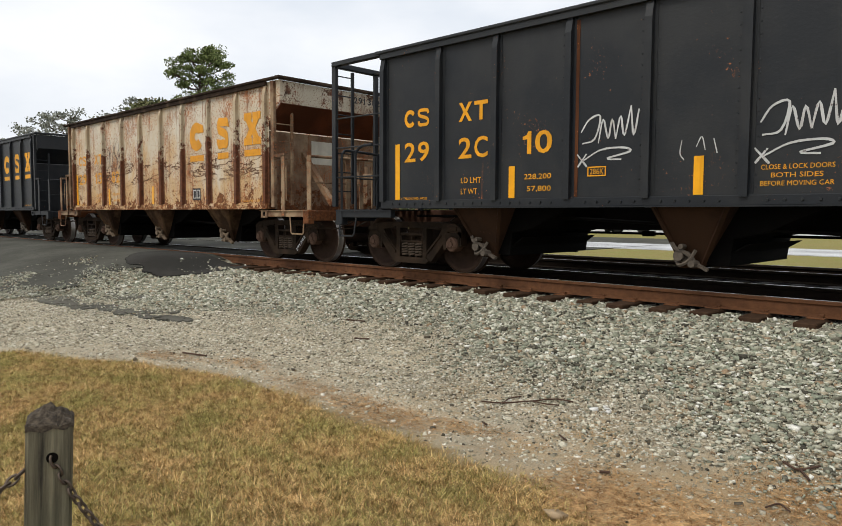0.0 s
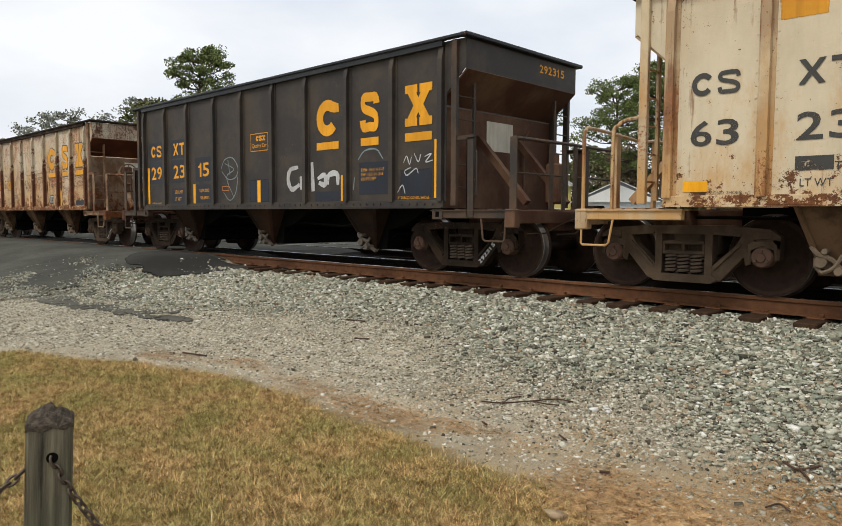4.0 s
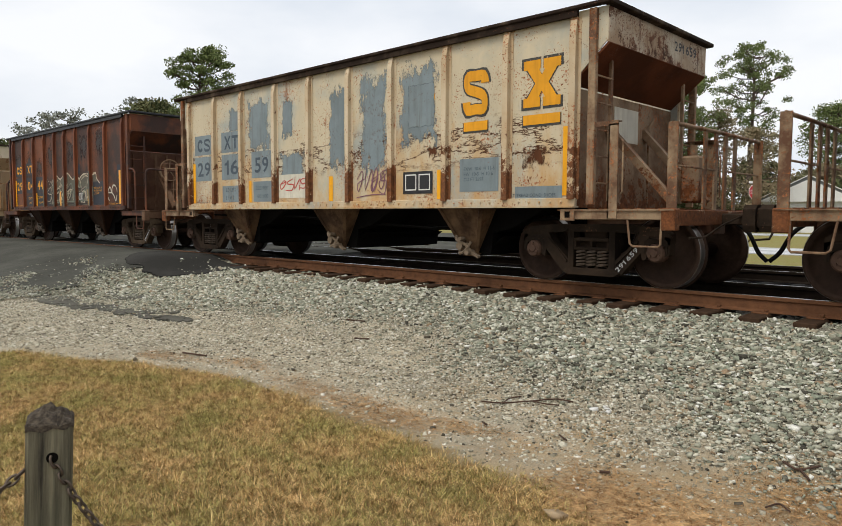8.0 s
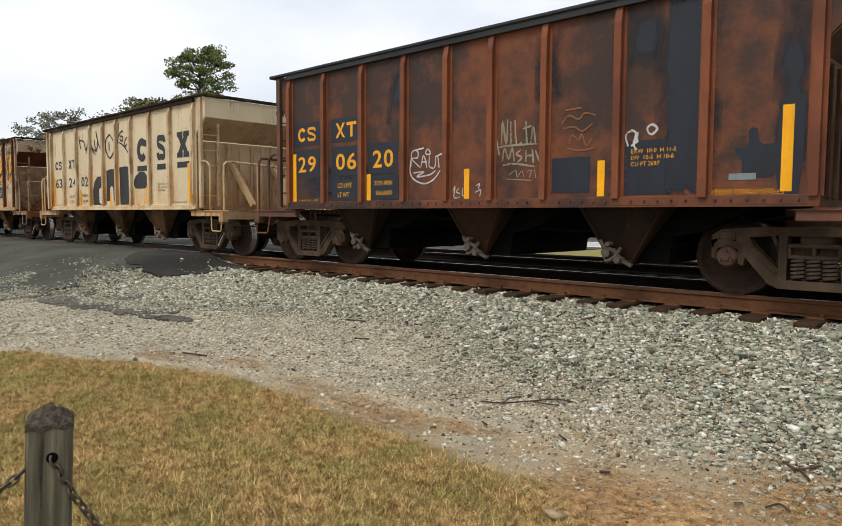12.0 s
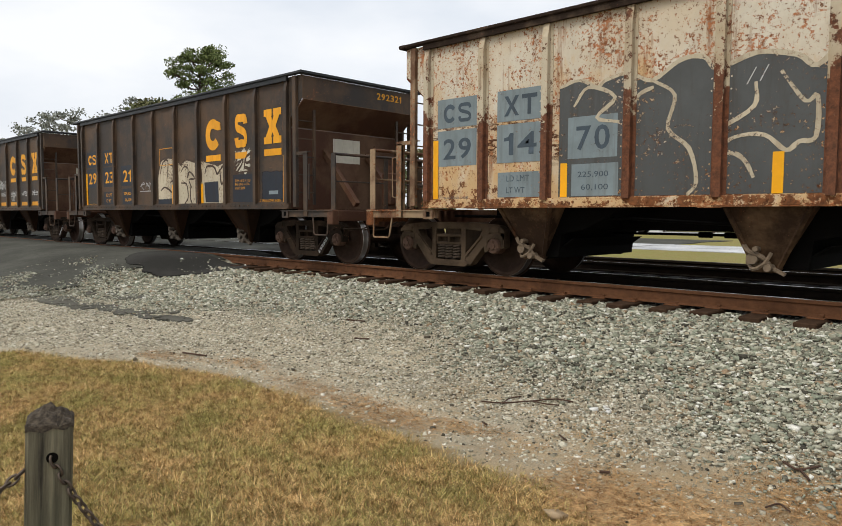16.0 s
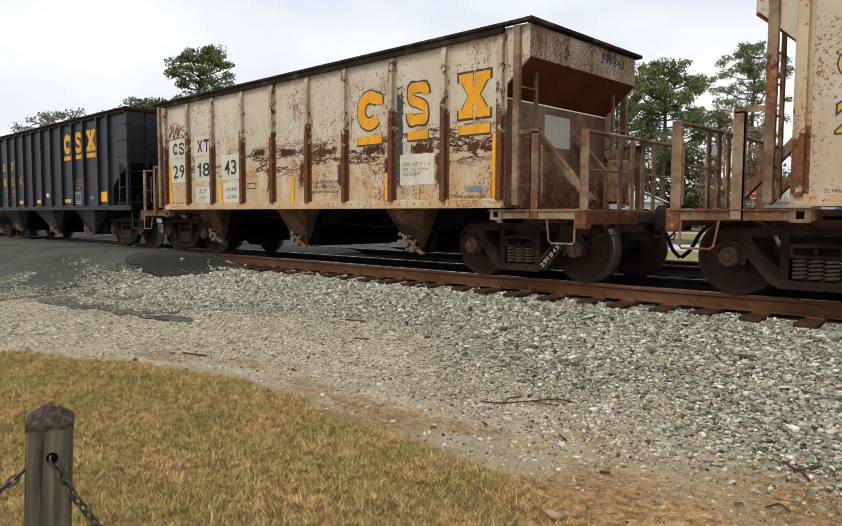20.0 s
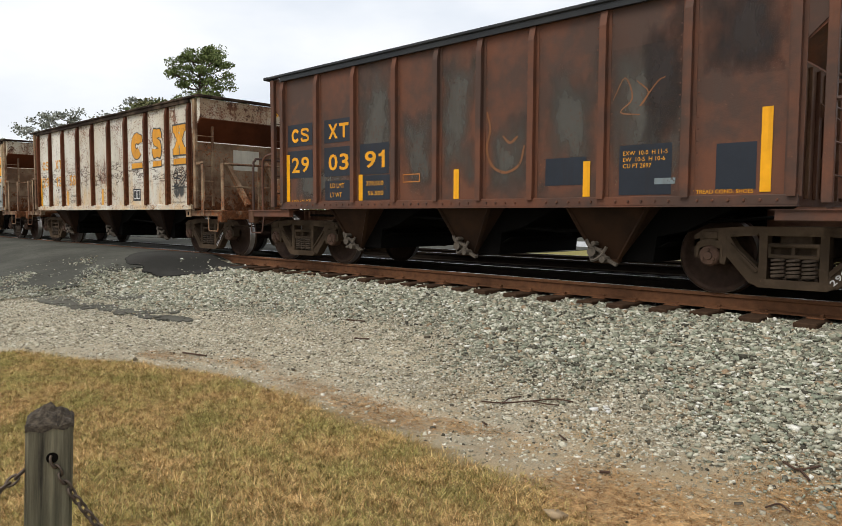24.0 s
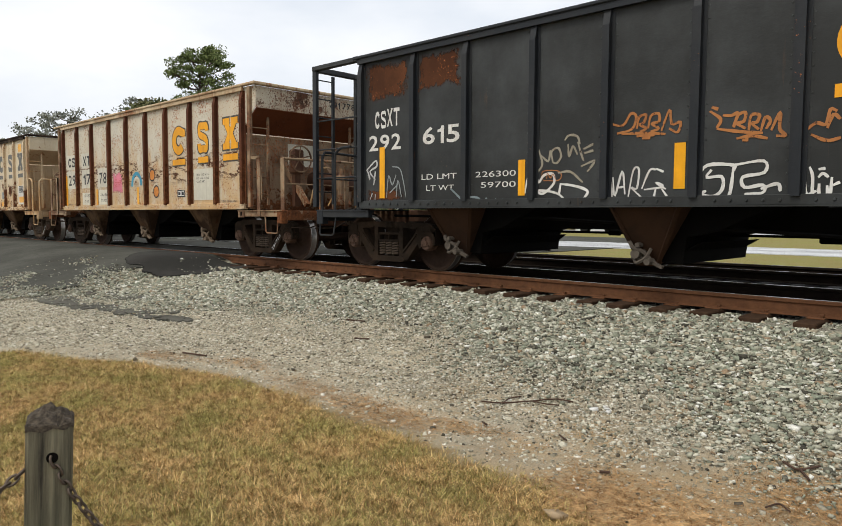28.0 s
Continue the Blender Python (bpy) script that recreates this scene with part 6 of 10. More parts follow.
    blob(c, 41, 8.20, 8.70, 2.96, 3.24, "yellow_worn")
    blob(c, 42, 1.3, 1.75, 2.9, 3.2, "yellow_worn")
    painted(c, "plate", rect(8.35, 8.75, 1.36, 1.60), "white", 0.006)
    data_box(c, 8.40, 1.38, 0.30, 0.2)
    for u in (1.5, 2.45, 6.2):
        painted(c, "paint_patch", rect(u, u + 0.35, 1.38, 1.52), "ink_worn", 0.006)
    add(c)
    # 6
    c = hopper_car(44.42, "B", "brown", "rib_brown", "end_brown", "brown", "brown", "black", "pocket", "rust-brown hopper car with yellow numbers and faded graffiti", 16, end_number="290444")
    marks(c, "29", "04", "44", "yellow", "B", weights=("229,900", "56,100"), backing="bluepatch")
    filled(c, 'olivepatch', 0.0024, [(3.1, 1.58), (3.31, 1.7), (3.75, 1.76), (3.87, 2.03), (4.17, 2.06), (4.45, 1.95), (4.84, 2.1), (5.15, 2.07), (5.45, 1.91), (5.7, 2), (5.93, 1.91), (6.2, 2.02), (6.55, 2.04), (6.76, 1.95), (7.12, 2.06), (7.2, 1.89), (7.44, 1.74), (7.53, 1.15), (3.1, 1.15)])
    sprayed(c, 'ivory_worn', 0.04, [(3.75, 1.76), (3.87, 2.03), (4.17, 2.06), (4.45, 1.95), (4.84, 2.1), (5.15, 2.07), (5.45, 1.91), (5.7, 2), (5.93, 1.91), (6.2, 2.02), (6.55, 2.04), (6.76, 1.95), (7.12, 2.06), (7.2, 1.89), (7.44, 1.74)], up=0.0056)
    sprayed(c, 'ivory_worn', 0.032, [(3.93, 1.15), (4.08, 1.78), (4.26, 1.93)],
            [(4.05, 1.67), (4.4, 1.73), (4.45, 1.93)],
            [(4.89, 2.06), (5.01, 1.75), (4.95, 1.48), (5.17, 1.62), (5.42, 1.61)],
            [(5.55, 1.92), (5.79, 1.99), (6.02, 1.84), (6.08, 1.63), (5.94, 1.48)],
            [(6.11, 1.89), (6.38, 1.98), (6.6, 1.94), (6.52, 1.73)],
            [(6.6, 1.86), (6.88, 1.98), (7.16, 2.02), (7.17, 1.82)], up=0.006)
    sprayed(c, 'ivory_worn', 0.012, [(3.34, 1.85), (3.47, 1.93), (3.54, 1.81), (3.67, 1.91), (3.74, 1.81)],
            [(3.29, 1.92), (3.36, 1.98)], up=0.0065)
    filled(c, 'bluepatch', 0.0066, [(3.28, 1.16), (3.31, 1.67), (3.47, 1.68), (3.67, 1.56), (3.66, 1.15)])
    filled(c, 'bluepatch', 0.0068, [(4.51, 1.15), (4.53, 1.62), (4.64, 1.62), (4.67, 1.15)])
    filled(c, 'bluepatch', 0.007, [(5.49, 1.15), (5.5, 1.65), (5.61, 1.68), (5.62, 1.15)])
    filled(c, 'bluepatch', 0.0072, [(5.86, 2.06), (5.93, 2.35), (6.06, 2.32), (6.02, 2.06)])
    sprayed(c, 'ivory', 0.035, [(8.04, 1.26), (7.95, 1.37), (7.98, 1.55), (8.1, 1.62), (8.2, 1.47), (8.22, 1.59), (8.32, 1.67), (8.46, 1.62), (8.54, 1.49)],
            [(7.92, 1.47), (8.18, 1.47), (8.34, 1.38), (8.44, 1.25), (8.51, 1.4)], up=0.007)
    scrawl(c, 50, 3.3, 6.7, 1.2, 1.85, "ivory_worn", 0.030, 16)
    scrawl(c, 51, 3.4, 6.8, 1.18, 1.75, "soot", 0.055, 14)
    scrawl(c, 52, 3.5, 6.9, 1.25, 1.9, "mint", 0.040, 12)
    for u, z1 in ((3.19, 1.75), (4.08, 1.95), (4.91, 2.0), (5.79, 2.0), (6.83, 2.1)):
        painted(c, "graffiti", rect(u - 0.045, u + 0.045, 1.13, z1), "olivepatch", 0.0815)
    for k, (u0, u1, z0, z1) in enumerate(((0.12, 1.15, 2.1, 3.05), (1.28, 2.15, 2.1, 3.0), (2.25, 3.1, 2.05, 2.75), (3.25, 4.0, 2.2, 3.2), (4.95, 5.7, 2.3, 3.2), (5.9, 6.75, 2.35, 3.3), (7.0, 7.8, 2.4, 3.35))):
        blob(c, 55 + k, u0, u1, z0, z1, "soot", "paint_patch", 0.002, 0.5)
    data_box(c, 5.9, 1.28)
    painted(c, "paint_patch", rect(6.95, 7.72, 1.16, 1.80), "bluepatch", 0.005)
    volume_lines(c, 7.0, 1.45, "yellow")
    painted(c, "paint_patch", rect(8.55, 8.86, 1.9, 2.2), "bluepatch", 0.004)
    add(c)
    # 7
    c = cream_car(56.71, "bluecream", "rib_cream", "cream hopper car with grey-blue overpaint, rust and two orange emblem shapes", 17, end_number="291659")
    marks(c, "29", "16", "59", "blueink", weights=("225,900", "60,100"), backing="slate")
    emblem(c, ((None, None), A_SPOTS[1], A_SPOTS[2]), 2.34, 2.95, "yellow", "ink_worn")
    for k, (a, b, z0, z1) in enumerate(((1.75, 2.2, 2.55, 3.1), (2.45, 3.3, 2.1, 3.2), (3.6, 4.0, 2.3, 3.1), (3.55, 4.35, 1.5, 2.1), (5.0, 5.5, 1.6, 3.2), (5.8, 6.5, 1.5, 3.25), (6.75, 7.6, 1.9, 3.3))):
        blob(c, 80 + k, a, b, z0, z1, "slate", "paint_patch", 0.003, 0.35)
    painted(c, "emblem_shape", put(open_ring(0.3, True), 6.95, 7.5, 2.3, 2.85), "yellow_worn", 0.0035)
    blob(c, 96, 6.95, 7.50, 2.25, 2.9, "slate", "paint_patch", 0.006, 0.2)
    painted(c, "paint_patch", rect(3.52, 4.40, 1.22, 1.66), "ivory", 0.004)
    scrawl(c, 90, 3.56, 4.36, 1.36, 1.62, "red", 0.022, 7)
    scrawl(c, 91, 5.75, 6.45, 1.22, 1.75, "purple", 0.02, 7)
    data_box(c, 6.85, 1.24, 0.62, 0.34)
    painted(c, "paint_patch", rect(8.0, 8.7, 1.25, 1.72), "slate", 0.004)
    volume_lines(c, 8.08, 1.4, "blueink")
    painted(c, "paint_patch", rect(8.98, 9.72, 1.14, 1.30), "slate", 0.004)
    for k, (a, b, z0, z1) in enumerate(((7.65, 7.85, 1.2, 2.0), (8.75, 8.98, 1.2, 1.9), (7.2, 7.7, 1.75, 2.0), (9.0, 9.6, 1.5, 1.9), (4.35, 4.6, 1.3, 2.2))):
        blob(c, 180 + k, a, b, z0, z1, "rustpatch", "rust_patch", 0.005, 0.6)
    add(c)
    # 8
    c = cream_car(70.26, "cream_peeled", "rib_maroon", "peeling cream hopper car covered in black spray tags", 18, end_number="291883")
    marks(c, "29", "18", "83", "yellow_worn", small="yellow_worn", bars=(0.33, 2.09, 4.20, 6.73, 9.72))
    emblem(c, A_SPOTS, 2.30, 2.95, "yellow", None, True, 0.42)
    for k, u in enumerate((1.32, 2.35, 3.50, 4.55, 5.65, 6.68, 7.82, 8.92)):
        crown(c, 100 + k, u, u + 0.92, 2.02, 3.22, "ink")
    scrawl(c, 120, 0.3, 1.1, 2.7, 3.2, "ink", 0.03, 5)
    for k, u in enumerate((3.55, 4.6, 5.75)):
        blob(c, 130 + k, u, u + 0.75, 1.2, 1.95, "ivory", "paint_patch", 0.003, 0.35)
    painted(c, "paint_patch", rect(1.45, 2.0, 1.16, 1.50), "bluepatch", 0.004)
    painted(c, "paint_patch", rect(7.95, 8.55, 1.45, 1.85), "bluepatch", 0.004)
    volume_lines(c, 8.0, 1.52, "white", 0.45)
    painted(c, "plate", rect(6.95, 7.35, 1.35, 1.55), "white", 0.006)
    add(c)
    # 9
    c = cream_car(83.81, "cream_clean", "rib_clean", "cream hopper car with black emblem and black spray-painted graffiti", 19, "B", end="cream_end", slope="cream_end", post="rib_clean", end_number="632402")
    marks(c, "63", "24", "02", "ink", "B", weights=("206,800", "56,200"))
    emblem(c, B_SPOTS, 2.20, 2.78, "ink")
    sprayed(c, 'ink', 0.045, [(2.36, 3.12), (2.39, 2.94), (2.47, 2.75)],
            [(2.36, 2.98), (2.55, 2.99), (2.73, 2.91), (2.81, 2.71), (2.9, 2.78)],
            [(2.84, 2.6), (2.95, 2.88), (3.05, 3.28), (3.11, 3.34)],
            [(3.09, 3.34), (3.15, 3), (3.27, 2.71), (3.5, 2.54)],
            [(3.22, 2.77), (3.48, 2.65), (3.44, 2.94), (3.54, 2.62), (3.67, 2.87), (3.57, 3.16), (3.71, 2.83), (3.92, 2.62)], up=0.009)
    sprayed(c, 'ink', 0.038, [(5.04, 3.27), (5.01, 3.09), (4.98, 2.73)],
            [(4.98, 2.89), (5.16, 3.02), (5.3, 3.04)],
            [(5.14, 2.92), (5.28, 2.9), (5.26, 2.8), (5.12, 2.82), (5.14, 2.92)],
            [(5.53, 2.87), (5.4, 2.77), (5.36, 2.64), (5.52, 2.68)],
            [(5.04, 2.77), (5.28, 2.68), (5.52, 2.53), (5.63, 2.42)], up=0.009)
    sprayed(c, 'ink', 0.05, [(4.46, 3.02), (4.7, 2.81), (4.72, 2.57), (4.46, 2.39), (4.2, 2.62), (4.23, 2.89), (4.46, 3.02)],
            [(4.42, 2.82), (4.42, 2.58)], up=0.009)
    filled(c, 'ink_faded', 0.0045, [(3.3, 1.15), (3.26, 1.55), (3.39, 1.8), (3.6, 1.93), (3.87, 1.93), (4, 1.7), (4, 1.39), (3.98, 1.15)])
    filled(c, 'ink_faded', 0.0049, [(4.2, 2.06), (4.46, 2.1), (4.76, 2.09), (4.75, 1.25), (4.19, 1.25)])
    filled(c, 'ink_faded', 0.0053, [(5.03, 2.12), (5.36, 2.13), (5.65, 2.11), (5.64, 1.15), (5.05, 1.15)])
    filled(c, 'ink_faded', 0.0057, [(5.84, 1.67), (5.96, 1.84), (6.22, 1.96), (6.47, 1.95), (6.6, 1.86), (6.6, 1.55), (6.26, 1.54), (5.97, 1.55)])
    filled(c, 'ink_faded', 0.0061, [(5.82, 1.16), (6.26, 1.15), (6.63, 1.15), (6.54, 1.15), (5.91, 1.15)])
    filled(c, 'ivory', 0.007, [(3.7, 1.57), (3.82, 1.63), (3.95, 1.59), (3.96, 1.25), (3.82, 1.17), (3.7, 1.23)])
    filled(c, 'ivory', 0.0072, [(4.43, 1.59), (4.53, 1.65), (4.63, 1.58), (4.63, 1.25), (4.43, 1.25)])
    volume_lines(c, 7.2, 1.45, "ink_worn")
    add(c)
    # 10
    c = hopper_car(96.20, "B", "brown", "rib_brown", "end_brown", "end_brown", "brown_dark", "black", "pocket", "rust-brown hopper car with yellow numbers and pale tags", 20, end_number="290620")
    marks(c, "29", "06", "20", "yellow", "B", weights=("229,400", "56,600"), backing="bluepatch")
    sprayed(c, 'chalk', 0.022, [(3.33, 1.65), (3.35, 1.88), (3.47, 1.89), (3.47, 1.79), (3.35, 1.78), (3.52, 1.64)], up=0.0075)
    sprayed(c, 'chalk', 0.022, [(3.54, 1.64), (3.6, 1.82), (3.67, 1.63)], up=0.0075)
    sprayed(c, 'chalk', 0.022, [(3.56, 1.72), (3.67, 1.72)], up=0.0075)
    sprayed(c, 'chalk', 0.022, [(3.72, 1.81), (3.72, 1.65), (3.83, 1.63), (3.85, 1.8)], up=0.0075)
    sprayed(c, 'chalk', 0.022, [(3.63, 1.86), (3.69, 1.91), (3.74, 1.84), (3.67, 1.83), (3.63, 1.86)], up=0.0075)
    sprayed(c, 'chalk', 0.022, [(3.89, 1.8), (3.92, 1.62)], up=0.0075)
    sprayed(c, 'chalk', 0.022, [(3.85, 1.79), (4, 1.83)], up=0.0075)
    sprayed(c, 'chalk', 0.022, [(3.33, 1.78), (3.31, 1.58), (3.4, 1.46), (3.61, 1.39), (3.81, 1.45), (3.94, 1.58)], up=0.0075)
    sprayed(c, 'chalk', 0.022, [(3.38, 1.56), (3.61, 1.57), (3.45, 1.5), (3.72, 1.52), (3.85, 1.58)], up=0.0075)
    sprayed(c, 'chalk', 0.022, [(3.42, 1.91), (3.6, 1.93)], up=0.0075)
    sprayed(c, 'chalk_green', 0.026, [(5.08, 1.88), (5.09, 2.2), (5.16, 1.88), (5.18, 2.22)], up=0.0072)
    sprayed(c, 'chalk_green', 0.026, [(5.23, 2.19), (5.24, 1.88)], up=0.0072)
    sprayed(c, 'chalk_green', 0.026, [(5.3, 2.2), (5.33, 1.88), (5.42, 1.89)], up=0.0072)
    sprayed(c, 'chalk_green', 0.026, [(5.48, 2.17), (5.5, 1.85)], up=0.0072)
    sprayed(c, 'chalk_green', 0.026, [(5.43, 2.07), (5.57, 2.1)], up=0.0072)
    sprayed(c, 'chalk_green', 0.026, [(5.56, 1.85), (5.6, 2.09), (5.64, 1.84)], up=0.0072)
    sprayed(c, 'chalk_green', 0.026, [(5.02, 1.84), (5.13, 1.86), (5.4, 1.86), (5.67, 1.86)], up=0.0072)
    sprayed(c, 'chalk_green', 0.026, [(5.1, 1.66), (5.13, 1.83), (5.2, 1.68), (5.26, 1.83), (5.3, 1.64)], up=0.0072)
    sprayed(c, 'chalk_green', 0.026, [(5.4, 1.79), (5.33, 1.74), (5.42, 1.69), (5.35, 1.63)], up=0.0072)
    sprayed(c, 'chalk_green', 0.026, [(5.49, 1.78), (5.49, 1.63)], up=0.0072)
    sprayed(c, 'chalk_green', 0.026, [(5.49, 1.71), (5.59, 1.71)], up=0.0072)
    sprayed(c, 'chalk_green', 0.026, [(5.59, 1.79), (5.61, 1.61)], up=0.0072)
    sprayed(c, 'chalk_green', 0.026, [(5.64, 1.77), (5.7, 1.63)], up=0.0072)
    sprayed(c, 'chalk_green', 0.026, [(5.1, 1.6), (5.31, 1.61), (5.63, 1.56)], up=0.0072)
    sprayed(c, 'chalk_green', 0.026, [(5, 1.94), (5.04, 1.74)], up=0.0072)
    sprayed(c, 'chalk_green', 0.012, [(5.21, 1.46), (5.32, 1.52), (5.35, 1.43), (5.42, 1.51), (5.46, 1.43)],
            [(5.51, 1.5), (5.58, 1.51), (5.55, 1.42)],
            [(5.17, 1.41), (5.58, 1.38)],
            [(5.63, 1.52), (5.65, 1.41)], up=0.0072)
    sprayed(c, 'orange_faint', 0.022, [(6.03, 2.08), (6.14, 2.18), (6.28, 2.12), (6.37, 2.19), (6.52, 2.15)],
            [(6.06, 2.02), (6.22, 2.03), (6.34, 1.97), (6.48, 2.05)],
            [(6.15, 1.82), (6.19, 1.93), (6.29, 1.86), (6.33, 1.93), (6.4, 1.78), (6.48, 1.87)],
            [(6.13, 1.77), (6.3, 1.73), (6.52, 1.75)],
            [(6.08, 2.25), (6.32, 2.26)], up=0.0072)
    sprayed(c, 'chalk', 0.016, [(4.19, 1.25), (4.24, 1.33), (4.22, 1.17), (4.34, 1.18)], up=0.0075)
    sprayed(c, 'chalk', 0.016, [(4.32, 1.31), (4.26, 1.25), (4.34, 1.23)], up=0.0075)
    sprayed(c, 'chalk', 0.016, [(4.38, 1.31), (4.38, 1.2), (4.44, 1.21), (4.44, 1.31)], up=0.0075)
    sprayed(c, 'chalk', 0.016, [(4.64, 1.33), (4.7, 1.36), (4.68, 1.29)], up=0.0075)
    sprayed(c, 'chalk', 0.016, [(4.62, 1.24), (4.72, 1.27), (4.7, 1.18)], up=0.0075)
    sprayed(c, 'chalk', 0.026, [(6.96, 1.74), (6.93, 1.86), (7, 1.92), (7.06, 1.88), (7.03, 1.76), (7.07, 1.69)],
            [(7, 1.74), (7.09, 1.8)],
            [(7.08, 1.9), (7.07, 1.8)],
            [(7.21, 1.88), (7.2, 1.94), (7.26, 1.97), (7.32, 1.92), (7.26, 1.86), (7.21, 1.88)], up=0.0075)
    filled(c, 'bluepatch', 0.004, [(8.27, 1.5), (8.19, 1.6), (8.21, 1.64), (8.31, 1.63), (8.34, 1.71), (8.33, 1.82), (8.37, 1.85), (8.42, 1.83), (8.44, 1.7), (8.49, 1.66), (8.6, 1.67), (8.64, 1.61), (8.58, 1.54), (8.61, 1.37), (8.54, 1.32), (8.38, 1.32), (8.27, 1.38)])
    filled(c, 'bluepatch', 0.0046, [(8.62, 2.08), (8.71, 2.15), (8.88, 2.15), (8.87, 1.95), (8.86, 1.47), (8.83, 1.15), (8.64, 1.12), (8.6, 1.48), (8.62, 1.81)])
    for q in ((2.78, 3.25, 2.35, 3.36), (5.60, 6.05, 2.35, 3.36), (7.25, 8.05, 1.15, 3.36), (6.9, 7.4, 2.6, 3.36), (8.55, 8.97, 1.15, 3.36), (0.2, 3.0, 1.15, 1.75)):
        blob(c, int(q[0] * 7), *q, "bluepatch", "paint_patch", 0.0035, 0.9)
    painted(c, "paint_patch", rect(5.9, 6.45, 1.2, 1.65), "bluepatch", 0.004)
    painted(c, "paint_patch", rect(6.92, 7.5, 1.16, 1.80), "bluepatch", 0.004)
    blob(c, 177, 7.42, 7.92, 1.15, 3.37, "bluepatch", "paint_patch", 0.0052, 0.1)
    volume_lines(c, 7.0, 1.50, "yellow")
    painted(c, "plate", rect(8.14, 8.42, 1.30, 1.37), "slate", 0.006)
    written(c, "2\" TREAD COND SHOES", 7.86, 8.70, 1.145, 1.19, "yellow_worn")
    add(c)
    # 11
    c = hopper_car(108.60, "A", "brownblack", "brownblack", "end_brown", "end_brown", "brownblack", "black", "pocket", "dark brown hopper car with yellow emblem and rows of white tags", 21, end_number="292885")
    marks(c, "29", "23", "85", "yellow", weights=("229,200", "56,800"))
    emblem(c, A_SPOTS, 2.22, 2.88, "yellow")
    scrawl(c, 190, 0.4, 3.3, 1.62, 1.85, "chalk", 0.04, 14)
    scrawl(c, 191, 5.6, 6.5, 1.75, 2.1, "chalk", 0.035, 6)
    scrawl(c, 192, 4.6, 5.4, 1.7, 2.15, "chalk", 0.03, 5)
    for u in (3.6, 4.6, 5.75, 6.85, 8.0, 9.05):
        scrawl(c, 193 + int(u * 3), u, u + 0.6, 1.5, 1.68, "chalk", 0.025, 6)
        painted(c, "yellow_strip", rect(u, u + 0.62, 1.18, 1.30), "yellow_worn", 0.008)
    data_box(c, 6.95, 1.3)
    frame_box(c, 4.62, 5.25, 2.1, 2.4, "yellow_worn")
    add(c)
    # 12
    c = hopper_car(122.03, "A", "brownblack", "brownblack", "end_brown", "end_brown", "brownblack", "black", "pocket", "dark brown hopper car with yellow emblem and large cream graffiti", 22, end_number="292321")
    marks(c, "29", "23", "21", "yellow", weights=("229,400", "56,600"), backing="bluepatch", bars=(0.31, 2.14, 3.28, 5.35, 6.67, 9.72))
    emblem(c, A_SPOTS, 2.27, 2.93, "yellow")
    frame_box(c, 4.75, 5.4, 2.05, 2.45, "yellow_worn")
    filled(c, 'ivory_worn', 0.0035, [(4.66, 1.15), (4.67, 1.87), (4.82, 2.16), (5.21, 2.22), (5.51, 2.16), (5.77, 2.03), (6.02, 2.14), (6.4, 2.07), (6.53, 2.17), (6.69, 2.1), (6.84, 2.03), (7.18, 1.99), (7.36, 1.92), (7.62, 1.99), (7.64, 1.15)])
    sprayed(c, 'brownink', 0.04, [(4.77, 1.86), (4.91, 2.12), (5.16, 2.15), (5.13, 1.77)],
            [(5.21, 2.07), (5.51, 1.97), (5.51, 1.75), (5.27, 1.65)],
            [(4.78, 1.46), (5, 1.54), (5.32, 1.42), (5.38, 1.27)],
            [(5.78, 1.87), (5.93, 1.98), (6.1, 1.93), (6.08, 1.72), (6.17, 1.86), (6.4, 1.7), (6.14, 1.68), (6.28, 1.48)],
            [(5.78, 1.62), (6.03, 1.58), (6.09, 1.29), (5.94, 1.15)],
            [(6.22, 1.57), (6.19, 1.28), (6.27, 1.15)], up=0.0052)
    sprayed(c, 'brownink', 0.045, [(6.4, 1.97), (6.63, 2), (6.69, 1.65), (6.5, 1.56)],
            [(6.85, 1.8), (6.93, 1.94), (7.22, 1.92), (7.34, 1.77), (7.46, 1.84), (7.61, 1.94)],
            [(7.46, 1.84), (7.51, 1.55), (7.63, 1.63)],
            [(4.66, 1.79), (4.82, 2.16), (5.21, 2.22), (5.51, 2.16), (5.77, 2.03), (6.02, 2.14), (6.4, 2.07), (6.69, 2.1), (7.18, 1.99), (7.62, 1.99)], up=0.0056)
    filled(c, 'bluepatch', 0.0062, [(4.66, 1.26), (5.39, 1.27), (5.51, 1.15), (4.66, 1.15)])
    filled(c, 'bluepatch', 0.0066, [(6.81, 1.6), (7.39, 1.61), (7.4, 1.16), (6.86, 1.17)])
    sprayed(c, 'chalk', 0.016, [(3.71, 1.59), (3.84, 1.68), (3.94, 1.65), (3.76, 1.61), (3.91, 1.5)],
            [(4, 1.52), (4.06, 1.68), (4.13, 1.58), (4.21, 1.69)],
            [(4.16, 1.48), (4.26, 1.65), (4.33, 1.5)],
            [(3.68, 1.47), (4.31, 1.47)], up=0.008)
    blob(c, 215, 8.0, 8.7, 1.72, 2.25, "ivory", "graffiti", 0.005, 0.4)
    scrawl(c, 225, 8.0, 8.7, 1.75, 2.2, "brownink", 0.05, 4)
    painted(c, "paint_patch", rect(7.96, 8.72, 1.16, 1.72), "bluepatch", 0.004)
    blob(c, 228, 9.0, 9.7, 1.18, 1.75, "bluepatch")
    volume_lines(c, 8.05, 1.42, "yellow")
